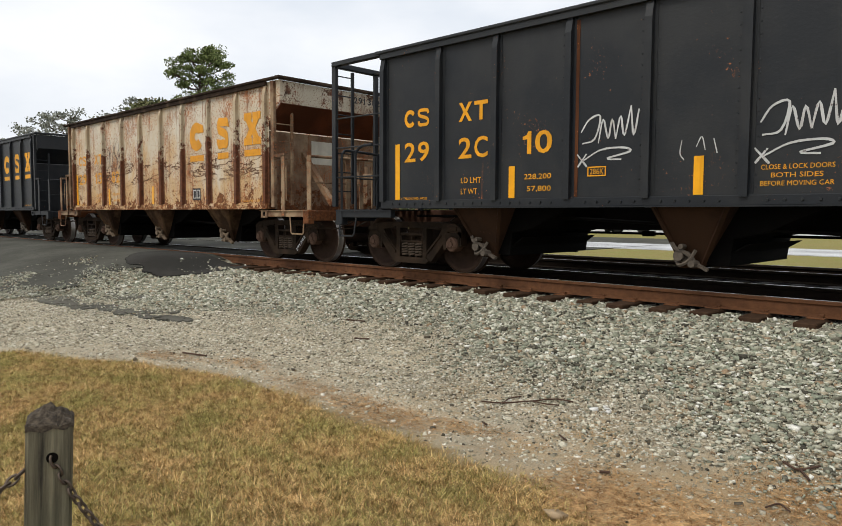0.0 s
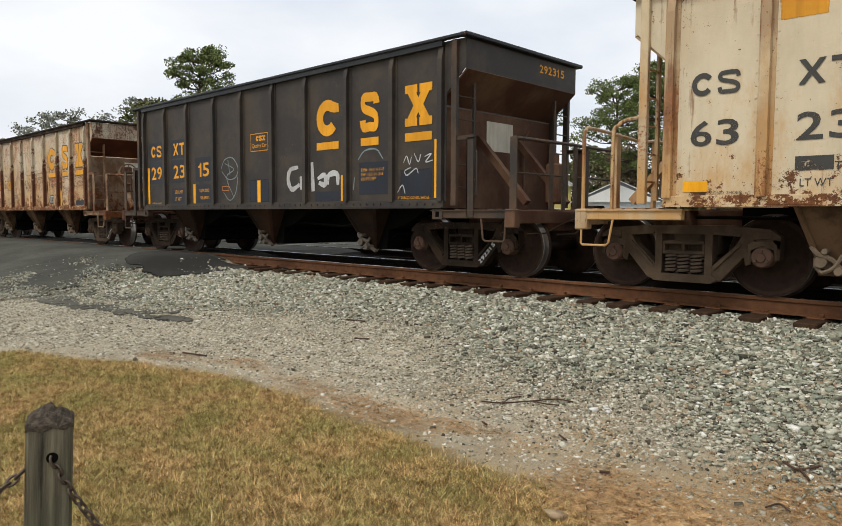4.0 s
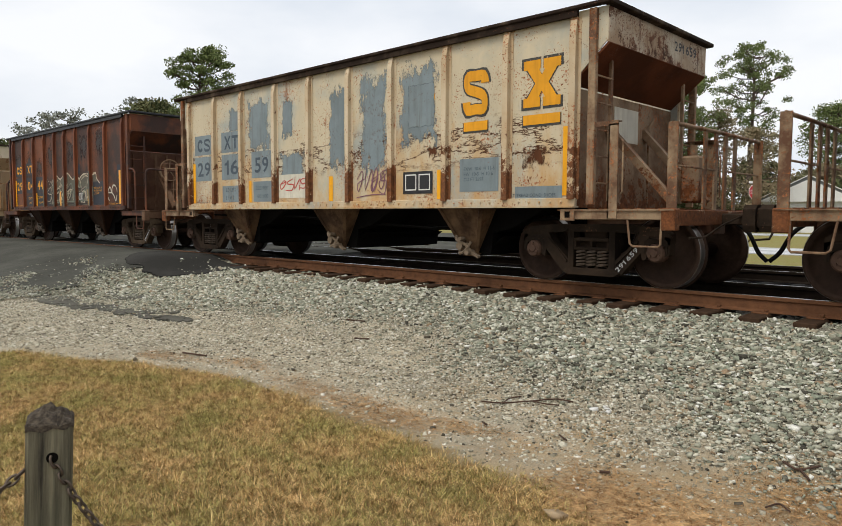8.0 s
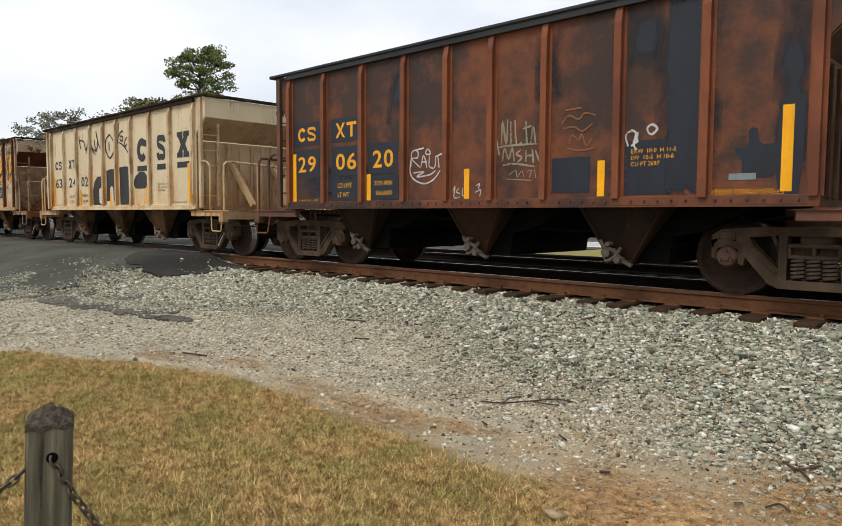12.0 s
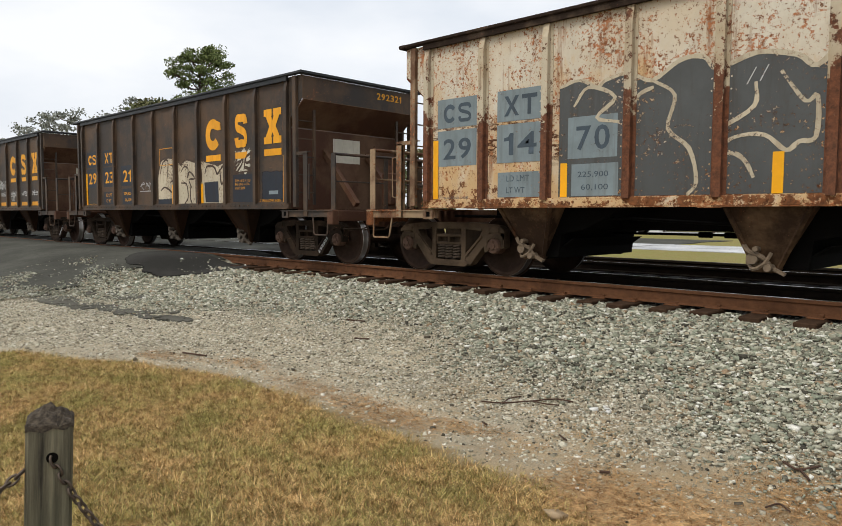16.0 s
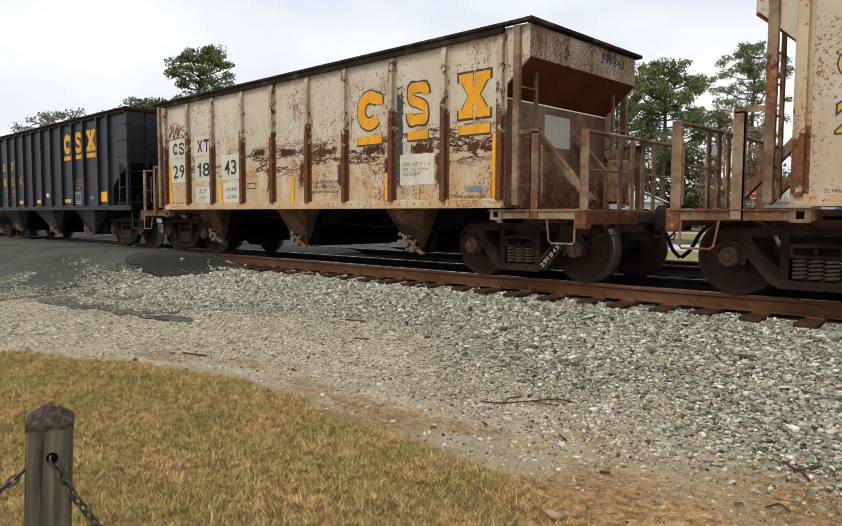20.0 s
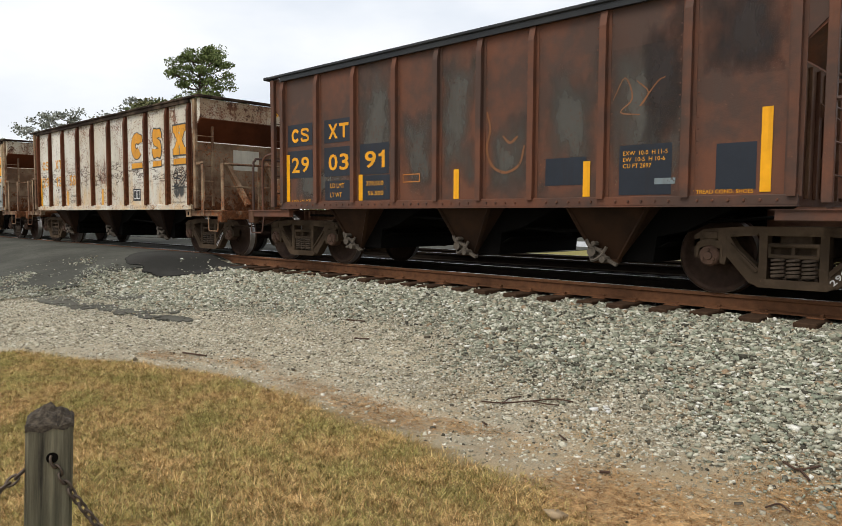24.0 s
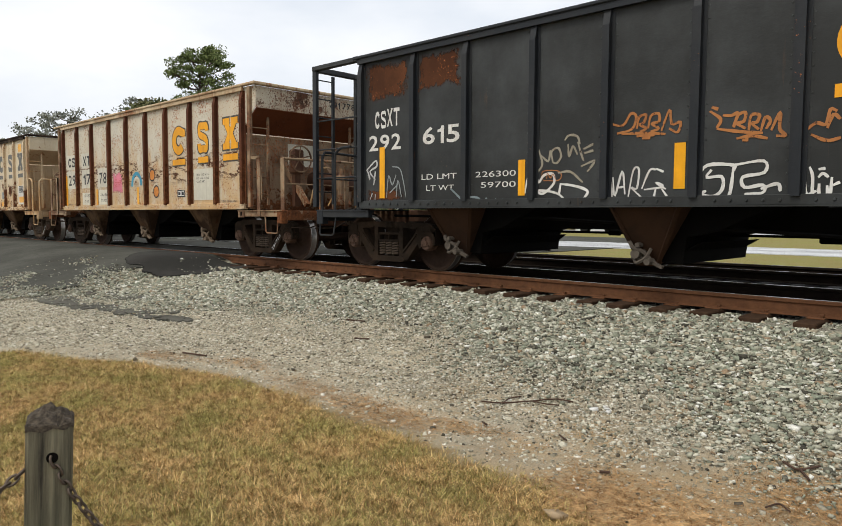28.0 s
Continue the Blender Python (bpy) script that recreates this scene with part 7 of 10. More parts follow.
    painted(c, "plate", rect(9.25, 9.55, 1.30, 1.37), "slate", 0.008)
    add(c)
    # 13
    c = cream_car(135.42, "cream_rust", "rib_rust", "cream hopper car with grey graffiti letters, orange emblem and rust", 23, end_number="291470")
    marks(c, "29", "14", "70", "blueink", weights=("225,900", "60,100"), backing="slate")
    emblem(c, A_SPOTS, 2.30, 2.98, "yellow", None, True, 0.40)
    filled(c, 'greyspray', 0.0025, [(2.47, 2.54), (2.75, 2.6), (3, 2.49), (3.12, 2.56), (3.41, 2.6), (3.7, 2.48), (4.02, 2.66), (4.28, 2.66), (4.44, 2.51), (4.83, 2.62), (5.21, 2.54), (5.4, 2.41), (5.65, 2.63), (5.86, 2.54), (6.07, 2.15), (6.23, 2.11), (6.34, 2.38), (6.54, 2.04), (6.76, 2.12), (6.9, 2.04), (6.94, 1.83), (6.81, 1.65), (6.72, 1.31), (6.57, 1.15), (6.56, 1.15), (2.47, 1.15)])
    sprayed(c, 'ivory_worn', 0.05, [(2.47, 2.54), (2.75, 2.6), (3, 2.49), (3.12, 2.56), (3.41, 2.6), (3.7, 2.48), (4.02, 2.66), (4.28, 2.66), (4.44, 2.51), (4.83, 2.62), (5.21, 2.54), (5.4, 2.41), (5.65, 2.63), (5.86, 2.54), (6.07, 2.15), (6.23, 2.11), (6.34, 2.38), (6.54, 2.04), (6.76, 2.12), (6.9, 2.04), (6.94, 1.83), (6.81, 1.65), (6.72, 1.31), (6.57, 1.15)], up=0.0056)
    sprayed(c, 'ivory_worn', 0.045, [(2.68, 2.28), (2.88, 2.5), (3.24, 2.34), (3, 2.12), (3.3, 2.04)],
            [(3.7, 2.48), (3.97, 2.28), (3.9, 1.91), (4.15, 1.67), (4.24, 1.3), (4.14, 1.15)],
            [(4.44, 1.63), (4.64, 1.76), (4.93, 1.76), (5.14, 1.59), (5.26, 1.67), (5.41, 1.71), (5.41, 2.11), (5.3, 2.07), (5.07, 2.4)],
            [(4.83, 2.32), (4.82, 2.07), (4.5, 1.87)],
            [(3.35, 2.04), (3.53, 2.32), (3.72, 2.4)], up=0.006)
    sprayed(c, 'ivory_worn', 0.045, [(5.69, 2.29), (5.76, 2.06), (6.03, 1.73), (5.68, 1.71)],
            [(5.66, 1.68), (5.91, 1.69), (6.39, 1.8), (6.62, 1.63), (6.76, 1.37), (6.71, 1.15)],
            [(5.75, 1.15), (5.8, 1.3), (6, 1.46), (6.24, 1.51), (6.44, 1.45)],
            [(6.09, 1.15), (6.4, 1.19), (6.6, 1.15)],
            [(4.44, 1.48), (4.6, 1.59), (4.74, 1.51), (4.84, 1.32)], up=0.0064)
    sprayed(c, 'chalk', 0.012, [(5.78, 2.31), (5.98, 2.31)],
            [(5.8, 2.24), (6.03, 2.24)],
            [(5.86, 2.15), (6.11, 2.17)],
            [(4.83, 2.47), (4.74, 2.3)],
            [(4.95, 2.48), (4.87, 2.32)], up=0.007)
    filled(c, 'slate', 0.0072, [(5.73, 1.37), (5.87, 1.5), (6.32, 1.5), (6.32, 1.33), (5.88, 1.3)])
    sprayed(c, 'ink_worn', 0.035, [(7.55, 1.96), (7.61, 2.19), (7.73, 2.29), (7.82, 2.2)],
            [(7.94, 2.36), (8.12, 2.39), (8.29, 2.23), (8.51, 2.29), (8.72, 2.34)],
            [(7.59, 1.76), (7.68, 1.81), (7.96, 1.73)], up=0.008)
    blob(c, 240, 7.95, 8.7, 1.40, 1.95, "slate", "paint_patch", 0.004, 0.2)
    painted(c, "graffiti", ribbon([(8.32 + 0.42 * math.cos(a), 1.66 + 0.34 * math.sin(a)) for a in (k * 0.3 for k in range(22))], 0.05), "ivory", 0.006)
    volume_lines(c, 8.08, 1.58, "ink_worn")
    data_box(c, 6.95, 1.25, 0.5, 0.36)
    painted(c, "paint_patch", rect(9.0, 9.7, 1.2, 1.45), "slate", 0.005)
    scrawl(c, 245, 9.0, 9.7, 1.5, 2.0, "ink_worn", 0.03, 4)
    scrawl(c, 246, 6.9, 7.6, 3.0, 3.3, "slate", 0.02, 6)
    add(c)
    # 14
    c = hopper_car(148.06, "E", "navy", "navy", "navy", "navy", "navy", "truck", "pocket_grey", "clean black high-sided hopper car with yellow emblem and marker plates", 24, end_number="835547")
    mark_pair(c, (open_ring, double_bend), 2.43, 2.98, 2.38, 2.66, "yellow")
    mark_pair(c, (crossed_bars, tee_bars), 3.30, 3.85, 2.40, 2.68, "yellow")
    for t, a, b in (("83", 2.47, 2.93), ("55", 3.30, 3.80), ("47", 4.16, 4.64)):
        written(c, t, a, b, 1.86, 2.15, "yellow", "number")
    for t, a, b, z in (("LD LMT", 2.6, 2.9, 1.62), ("LT WT", 2.6, 2.9, 1.48), ("207800", 3.35, 3.7, 1.62), ("55200", 3.38, 3.68, 1.48)):
        written(c, t, a, b, z, z + 0.07, "yellow")
    emblem(c, ((8.36, 8.92), (9.28, 9.68), (10.08, 10.72)), 2.66, 3.24, "yellow", gap=0.06, thick=0.12)
    for q in ((1.25, 1.75, 0.19), (4.10, 4.55, 0.10), (5.85, 6.32, 0.10), (8.35, 8.82, 0.10), (11.02, 11.50, 0.27)):
        painted(c, "yellow_strip", rect(q[0], q[1], 1.24, 1.24 + q[2]), "marker", 0.008)
    painted(c, "plate", rect(6.75, 7.0, 1.42, 1.54), "white", 0.006)
    data_box(c, 9.18, 1.20, 0.42, 0.34)
    frame_box(c, 9.18, 9.60, 1.20, 1.54, "white")
    for k, t in enumerate(("EXW 10-7  H 10-4", "EW 10-7  H 10-3", "CU FT 3400")):
        written(c, t, 9.12, 9.66 - 0.16 * (k == 2), 1.82 - 0.1 * k, 1.88 - 0.1 * k, "yellow")
    painted(c, "plate", rect(10.25, 10.52, 1.32, 1.40), "slate", 0.006)
    add(c)
    # 15
    c = cream_car(162.73, "cream_cracked", "rib_rust", "cream hopper car with rust blotches and black-edged orange emblem", 25, end_number="291843")
    marks(c, "29", "18", "43", "ink", small="ink", weights=("225,800", "60,200"), backing="ivory")
    emblem(c, A_SPOTS, 2.30, 2.93, "yellow", "ink_worn")
    for k, u in enumerate((3.5, 4.55, 5.65, 6.8, 7.9, 9.0)):
        blob(c, 250 + k, u, u + 0.85, 2.0 - 0.05 * k, 2.22 - 0.04 * k, "rustpatch", "rust_patch", 0.003, 0.6)
        blob(c, 260 + k, u + 0.7, u + 0.98, 1.2, 2.0, "rustpatch", "rust_patch", 0.0035, 0.6)
    blob(c, 270, 7.80, 7.98, 1.2, 3.1, "ink_worn", "paint_patch", 0.003, 0.3)
    scrawl(c, 271, 0.3, 1.05, 2.62, 3.0, "ink", 0.022, 6)
    frame_box(c, 3.58, 3.86, 1.42, 1.54, "ink_worn")
    for k, line in enumerate(("CLOSE & LOCK DOORS", "BOTH SIDES", "BEFORE MOVING CAR")):
        written(c, line, 5.66 + (0.1 if k == 1 else 0), 6.40 - (0.1 if k == 1 else 0), 1.46 - 0.085 * k, 1.51 - 0.085 * k, "ink_worn")
    painted(c, "paint_patch", rect(7.9, 8.62, 1.38, 1.85), "ivory", 0.004)
    volume_lines(c, 7.98, 1.52, "ink_worn")
    painted(c, "plate", rect(9.25, 9.55, 1.25, 1.33), "slate", 0.006)
    add(c)
    # 16
    c = cream_car(176.28, "cream", "rib_cream", "cream hopper car with silver and black graffiti and orange emblem", 26, end_number="292105")
    marks(c, "29", "21", "05", "yellow", small="ink_worn", weights=("225,800", "60,200"), bars=False, rim="ink_worn")
    emblem(c, A_SPOTS, 2.26, 2.92, "yellow", "ink_worn")
    sprayed(c, 'ink', 0.028, [(3.09, 3.27), (2.98, 3.26), (2.86, 3.14), (2.74, 2.94), (2.64, 2.92), (2.67, 2.79), (2.7, 2.6), (2.83, 2.45), (3.05, 2.33), (3.21, 2.22), (3.33, 2.22), (3.37, 2.48), (3.38, 2.76), (3.33, 3.03), (3.22, 3.2), (3.09, 3.27)],
            [(3.05, 3.13), (3, 2.97)],
            [(3.19, 3.04), (3.14, 2.88)],
            [(2.95, 2.88), (3.07, 2.82)],
            [(3.21, 2.83), (3.11, 2.67), (3.03, 2.58)],
            [(3.17, 2.68), (3.04, 2.58)], up=0.009)
    sprayed(c, 'ink', 0.05, [(2.64, 2.92), (2.67, 2.79), (2.7, 2.6), (2.83, 2.45), (3.05, 2.33)], up=0.0085)
    filled(c, 'silver', 0.0032, [(3.47, 1.15), (3.5, 1.4), (3.7, 1.7), (4.05, 1.93), (4.55, 2.01), (4.74, 1.95), (4.86, 2.08), (5.16, 2.09), (5.13, 1.95), (5.24, 2.09), (5.45, 2.12), (5.7, 2.07), (5.87, 2.08), (5.89, 1.15)])
    filled(c, 'ink', 0.0042, [(3.42, 1.38), (3.55, 1.7), (3.75, 1.98), (3.97, 2.14), (4.18, 2.14), (4.26, 2.08), (4.09, 2.02), (3.89, 1.92), (3.7, 1.76), (3.55, 1.52)])
    filled(c, 'ink', 0.0046, [(4.08, 1.57), (4.22, 1.65), (4.44, 1.77), (4.47, 1.73), (4.29, 1.6), (4.53, 1.48), (4.35, 1.46)])
    filled(c, 'ink', 0.005, [(4.51, 1.15), (4.63, 1.48), (4.76, 1.87), (4.81, 2.07), (4.64, 2.06), (4.7, 1.96), (4.69, 1.83), (4.62, 1.61), (4.52, 1.39)])
    filled(c, 'ink', 0.0054, [(4.96, 1.52), (5.09, 1.8), (5.2, 2.13), (5.37, 2.12), (5.23, 1.79), (5.13, 1.52)])
    filled(c, 'ink', 0.0058, [(4.75, 1.16), (4.92, 1.34), (5.19, 1.33), (5.13, 1.15)])
    filled(c, 'ink', 0.0062, [(5.46, 1.24), (5.57, 1.53), (5.66, 2), (5.73, 2.02), (5.71, 1.8), (5.63, 1.5), (5.54, 1.16)])
    sprayed(c, 'white', 0.03, [(3.73, 1.69), (3.89, 1.8), (4.06, 1.9)],
            [(3.77, 1.6), (3.75, 1.42)],
            [(3.67, 1.58), (3.68, 1.46)],
            [(5.3, 1.5), (5.32, 1.38), (5.38, 1.45)],
            [(5.76, 1.56), (5.81, 1.48)], up=0.0075)
    sprayed(c, 'white', 0.018, [(4.95, 1.33), (5.04, 1.48), (5.18, 1.53)], up=0.0078)
    filled(c, 'silver', 0.0102, [(8.55, 1.15), (8.68, 1.54), (8.85, 2.15), (9.19, 2.13), (9.03, 1.52), (8.91, 1.15)])
    filled(c, 'ink', 0.0108, [(8.81, 2.15), (8.85, 2.39), (8.92, 2.4), (9.25, 2.26), (9.19, 2.11)])
    filled(c, 'silver', 0.0095, [(8.99, 1.15), (9.08, 1.52), (9.25, 1.83), (9.47, 1.9), (9.5, 1.15)])
    sprayed(c, 'ink', 0.06, [(9.03, 1.42), (9.13, 1.67), (9.27, 1.83), (9.47, 1.9)],
            [(9.24, 1.25), (9.37, 1.35), (9.49, 1.32)], up=0.0114)
    sprayed(c, 'ink', 0.05, [(8.3, 1.17), (8.46, 1.27), (8.59, 1.49), (8.67, 1.7)],
            [(7.75, 1.2), (7.84, 1.41), (7.94, 1.49), (8, 1.4), (7.91, 1.17)],
            [(7.51, 1.6), (7.58, 1.42), (7.75, 1.17)], up=0.009)
    sprayed(c, 'silver', 0.05, [(8.75, 1.97), (9.06, 2.02)], up=0.0106)
    sprayed(c, 'white', 0.028, [(8.71, 1.32), (8.77, 1.48)],
            [(8.83, 1.15), (8.87, 1.31)], up=0.0112)
    sprayed(c, 'ink', 0.02, [(7.08, 2.01), (7.12, 1.87)],
            [(7.18, 2.02), (7.2, 1.85)],
            [(7.27, 1.99), (7.31, 1.85)],
            [(7.36, 2), (7.4, 1.86)],
            [(7.03, 1.99), (7.5, 2.01)], up=0.009)
    filled(c, 'silver', 0.0031, [(5.43, 1.15), (5.54, 2.05), (5.93, 2.01), (6.02, 2.09), (6.6, 2.06), (6.67, 1.15)])
    filled(c, 'ink', 0.0064, [(5.55, 1.15), (5.68, 1.48), (5.74, 2), (5.93, 2.01), (5.85, 1.55), (5.75, 1.15)])
    filled(c, 'ink', 0.0067, [(6.02, 2.04), (6.12, 2.06), (6.42, 1.52), (6.33, 1.42)])
    filled(c, 'ink', 0.007, [(6.41, 1.15), (6.55, 1.84), (6.63, 2.06), (6.7, 2.03), (6.63, 1.52), (6.54, 1.15)])
    filled(c, 'ink', 0.0073, [(6.77, 1.6), (6.87, 1.63), (6.94, 1.31), (7.07, 1.15), (6.84, 1.15)])
    sprayed(c, 'white', 0.026, [(6.16, 1.39), (6.21, 1.25), (6.28, 1.34)],
            [(6.46, 1.23), (6.49, 1.15)],
            [(5.22, 1.57), (5.18, 1.42)], up=0.0078)
    sprayed(c, 'ink_worn', 0.03, [(7.91, 2.33), (8.08, 2.09), (8.23, 2.16)],
            [(8.02, 1.98), (8.15, 1.74), (8.09, 1.57)],
            [(7.3, 1.61), (7.34, 1.24)],
            [(7.54, 1.66), (7.6, 1.2)],
            [(8.79, 1.53), (9.19, 1.44)], up=0.0076)
    for u, z1 in ((3.43, 1.75), (4.48, 2.02), (5.57, 2.10), (6.60, 2.10), (8.84, 1.9), (9.87, 2.1)):
        painted(c, "graffiti", rect(u - 0.045, u + 0.045, 1.13, z1), "silver", 0.0815)
        painted(c, "graffiti", rect(u - 0.02, u + 0.045, 1.13, 1.13 + 0.5 * (z1 - 1.13)), "ink_worn", 0.0825)
    painted(c, "graffiti", rect(3.40, 9.9, 1.04, 1.13), "greyspray", 0.0455)
    data_box(c, 7.05, 1.26, 0.5, 0.34)
    blob(c, 333, 7.95, 8.7, 1.3, 2.0, "rustpatch", "rust_patch", 0.003, 0.75)
    add(c)
    # 17
    c = cream_car(189.77, "white_peeled", "rib_maroon", "peeling whitish hopper car with dark rusty ribs and worn orange emblem", 27, pocket="pocket", end_number="291358")
    marks(c, "29", "13", "58", "yellow_worn", small="ink_worn")
    emblem(c, A_SPOTS, 2.28, 2.92, "yellow_worn", "ink_worn", True, 0.38)
    data_box(c, 6.95, 1.24, 0.42, 0.3)
    blob(c, 340, 9.0, 9.7, 1.2, 1.7, "ink_worn", "graffiti", 0.004, 0.5)
    scrawl(c, 341, 9.0, 9.7, 1.5, 2.0, "ink", 0.03, 4)
    add(c)
    # 18
    c = hopper_car(203.16, "B", "brown_dark", "brown_dark", "end_brown", "brown", "brown_dark", "black", "pocket", "dark rust-brown hopper car with yellow numbers and grey patches", 28, end_number="290391")
    marks(c, "29", "03", "91", "yellow", "B", weights=("229,500", "56,500"), backing="bluepatch")
    blob(c, 350, 2.25, 3.14, 1.2, 3.38, "slatebrown", "paint_patch", 0.003, 0.9)
    blob(c, 351, 4.12, 4.86, 1.3, 3.3, "slatebrown", "paint_patch", 0.003, 0.9)
    for q in ((3.3, 4.05, 1.2, 2.6), (4.95, 5.75, 1.15, 2.3), (5.9, 6.8, 1.15, 3.0), (6.9, 7.85, 1.15, 2.9), (0.25, 2.1, 1.15, 1.8)):
        blob(c, int(q[0] * 30), *q, "slatebrown", "paint_patch", 0.0026, 0.9)
    for q in ((7.3, 7.86, 1.7, 3.36), (8.0, 8.9, 2.4, 3.36)):
        blob(c, int(q[0] * 30), *q, "soot", "paint_patch", 0.0034, 0.9)
    sprayed(c, "orange_faint", 0.035, [(5.02, 2.35), (5.08, 2.1), (5.02, 1.85), (5.12, 1.6), (5.35, 1.5), (5.58, 1.6), (5.66, 1.85)], [(5.3, 2.0), (5.42, 1.9), (5.55, 1.98)])
    sprayed(c, "orange_faint", 0.017, [(6.95, 2.3), (7.1, 2.55), (7.2, 2.3), (7.05, 2.15), (7.3, 2.1)], [(7.25, 2.5), (7.4, 2.35), (7.3, 2.2), (7.5, 2.45), (7.6, 2.5)])
    painted(c, "paint_patch", rect(6.0, 6.6, 1.3, 1.65), "bluepatch", 0.004)
    painted(c, "paint_patch", rect(7.05, 7.7, 1.16, 1.75), "bluepatch", 0.004)
    volume_lines(c, 7.1, 1.48, "yellow")
    painted(c, "plate", rect(7.5, 7.75, 1.28, 1.35), "slate", 0.006)
    painted(c, "paint_patch", rect(8.2, 8.62, 1.2, 1.7), "bluepatch", 0.004)
    frame_box(c, 3.35, 3.72, 1.42, 1.55, "orange")
    add(c)
    # 19
    c = cream_car(215.35, "cream_worn", "rib_cream", "cream hopper car with grey emblem, black number plates and rust patches", 29, "B", end="cream_end", slope="cream_end", post="rib_clean", end_number="632160")
    for t, a, b, z0 in (("63", 0.55, 0.98, 1.80), ("21", 1.58, 2.05, 1.82), ("60", 2.50, 2.98, 1.84)):
        painted(c, "paint_patch", rect(a - 0.10, b + 0.08, z0 - 0.05, z0 + 0.31), "bluepatch", 0.004)
        written(c, t, a, b, z0, z0 + 0.25, "white", "number")
    for kinds, a, b, z0 in (((open_ring, double_bend), 0.55, 0.98, 2.36), ((crossed_bars, tee_bars), 1.56, 2.05, 2.42)):
        painted(c, "paint_patch", rect(a - 0.10, b + 0.08, z0 - 0.06, z0 + 0.32), "bluepatch", 0.004)
        mark_pair(c, kinds, a, b, z0, z0 + 0.26, "white")
    emblem(c, B_SPOTS, 2.36, 2.95, "greyink")
    for u, w, z0, h in ((0.45, 0.5, 1.32, 0.18), (2.42, 0.55, 1.22, 0.12), (4.35, 0.5, 1.20, 0.12), (6.3, 0.5, 1.18, 0.14), (8.25, 0.5, 1.28, 0.2), (8.30, 0.3, 3.0, 0.25), (0.75, 0.3, 2.95, 0.28)):
        painted(c, "yellow_strip", rect(u, u + w, z0, z0 + h), "marker", 0.008)
    for k, (u0, u1, z0, z1) in enumerate(((3.4, 3.9, 1.4, 1.75), (4.2, 4.8, 1.32, 2.0), (5.05, 5.7, 1.25, 1.7), (7.0, 7.7, 1.4, 2.0), (1.3, 1.9, 1.5, 1.8), (6.3, 6.7, 1.7, 2.0))):
        blob(c, 360 + k, u0, u1, z0, z1, "rustpatch", "rust_patch", 0.003, 0.6)
    frame_box(c, 4.25, 4.8, 2.1, 2.45, "ink_worn")
    written(c, "Quality Car", 4.28, 4.77, 2.16, 2.25, "ink_worn")
    for k, shape in enumerate((open_ring, double_bend, crossed_bars)):
        painted(c, "emblem", put(shape(0.30, True), 4.42 + 0.103125 * k, 4.50906 + 0.103125 * k, 2.3, 2.4), "ink_worn", 0.006)
    painted(c, "plate", rect(8.15, 8.72, 1.22, 1.85), "white", 0.004)
    data_box(c, 8.25, 1.62, 0.42, 0.22)
    painted(c, "paint_patch", rect(6.35, 6.7, 1.42, 1.66), "slate", 0.006)
    written(c, "SHOVING PL", 0.55, 2.0, 1.58, 1.66, "ink_worn")
    add(c)
    # 20
    c = cream_car(227.67, "cream_cracked", "rib_maroon", "cream hopper car with rust, small spray-painted faces and orange emblem", 30, chord="rib_clean", end_number="291778")
    marks(c, "29", "17", "78", "ink", small="ink_worn", weights=("226,100", "59,900"), backing="ivory")
    emblem(c, A_SPOTS, 2.26, 2.90, "yellow", "ink_worn")
    blob(c, 370, 3.55, 4.2, 1.45, 2.0, "pink", "graffiti", 0.005, 0.35)
    scrawl(c, 371, 3.65, 4.1, 1.62, 1.85, "red", 0.015, 3)
    painted(c, "graffiti", ribbon([(5.0 + 0.26 * math.cos(a), 1.62 + 0.30 * math.sin(a)) for a in (k * 0.2 for k in range(17))], 0.10), "cyan", 0.005)
    painted(c, "graffiti", ribbon([(5.0 + 0.17 * math.cos(a), 1.60 + 0.22 * math.sin(a)) for a in (k * 0.2 for k in range(17))], 0.06), "ivory", 0.006)
    for u, z in ((5.85, 1.85), (6.05, 1.45)):
        painted(c, "graffiti", ribbon([(u + 0.14 * math.cos(a), z + 0.14 * math.sin(a)) for a in (k * 0.35 for k in range(19))], 0.03), "ink", 0.006)
        blob(c, int(u * 50), u - 0.12, u + 0.12, z - 0.12, z + 0.12, "orange", "graffiti", 0.005, 0.1)
    painted(c, "paint_patch", rect(7.85, 8.72, 1.22, 1.90), "ivory", 0.004)
    volume_lines(c, 7.98, 1.6, "ink_worn")
    for k, u in enumerate((6.9, 8.0, 9.05)):
        blob(c, 380 + k, u, u + 0.7, 1.95, 2.25, "rustpatch", "rust_patch", 0.003, 0.7)
    data_box(c, 7.1, 1.3, 0.35, 0.16)
    add(c)
    # 21
    c = hopper_car(241.22, "cage", "grey_black", "black", "black", "black", "black", "black", "pocket", "black hopper car with open end frames, white numbers and pale graffiti", 31)
    mark_pair(c, (open_ring, double_bend), 0.36, 0.62, 2.30, 2.58, "white")
    mark_pair(c, (crossed_bars, tee_bars), 0.64, 0.92, 2.32, 2.60, "white")
    written(c, "292", 0.22, 0.95, 1.95, 2.20, "white", "number")
    written(c, "615", 1.42, 2.15, 1.98, 2.24, "white", "number")
    for t, a, b, z in (("LD LMT", 1.40, 2.10, 1.45), ("LT WT", 1.50, 2.05, 1.28), ("226300", 2.45, 3.15, 1.45), ("59700", 2.55, 3.15, 1.30)):
        written(c, t, a, b, z, z + 0.08, "white")
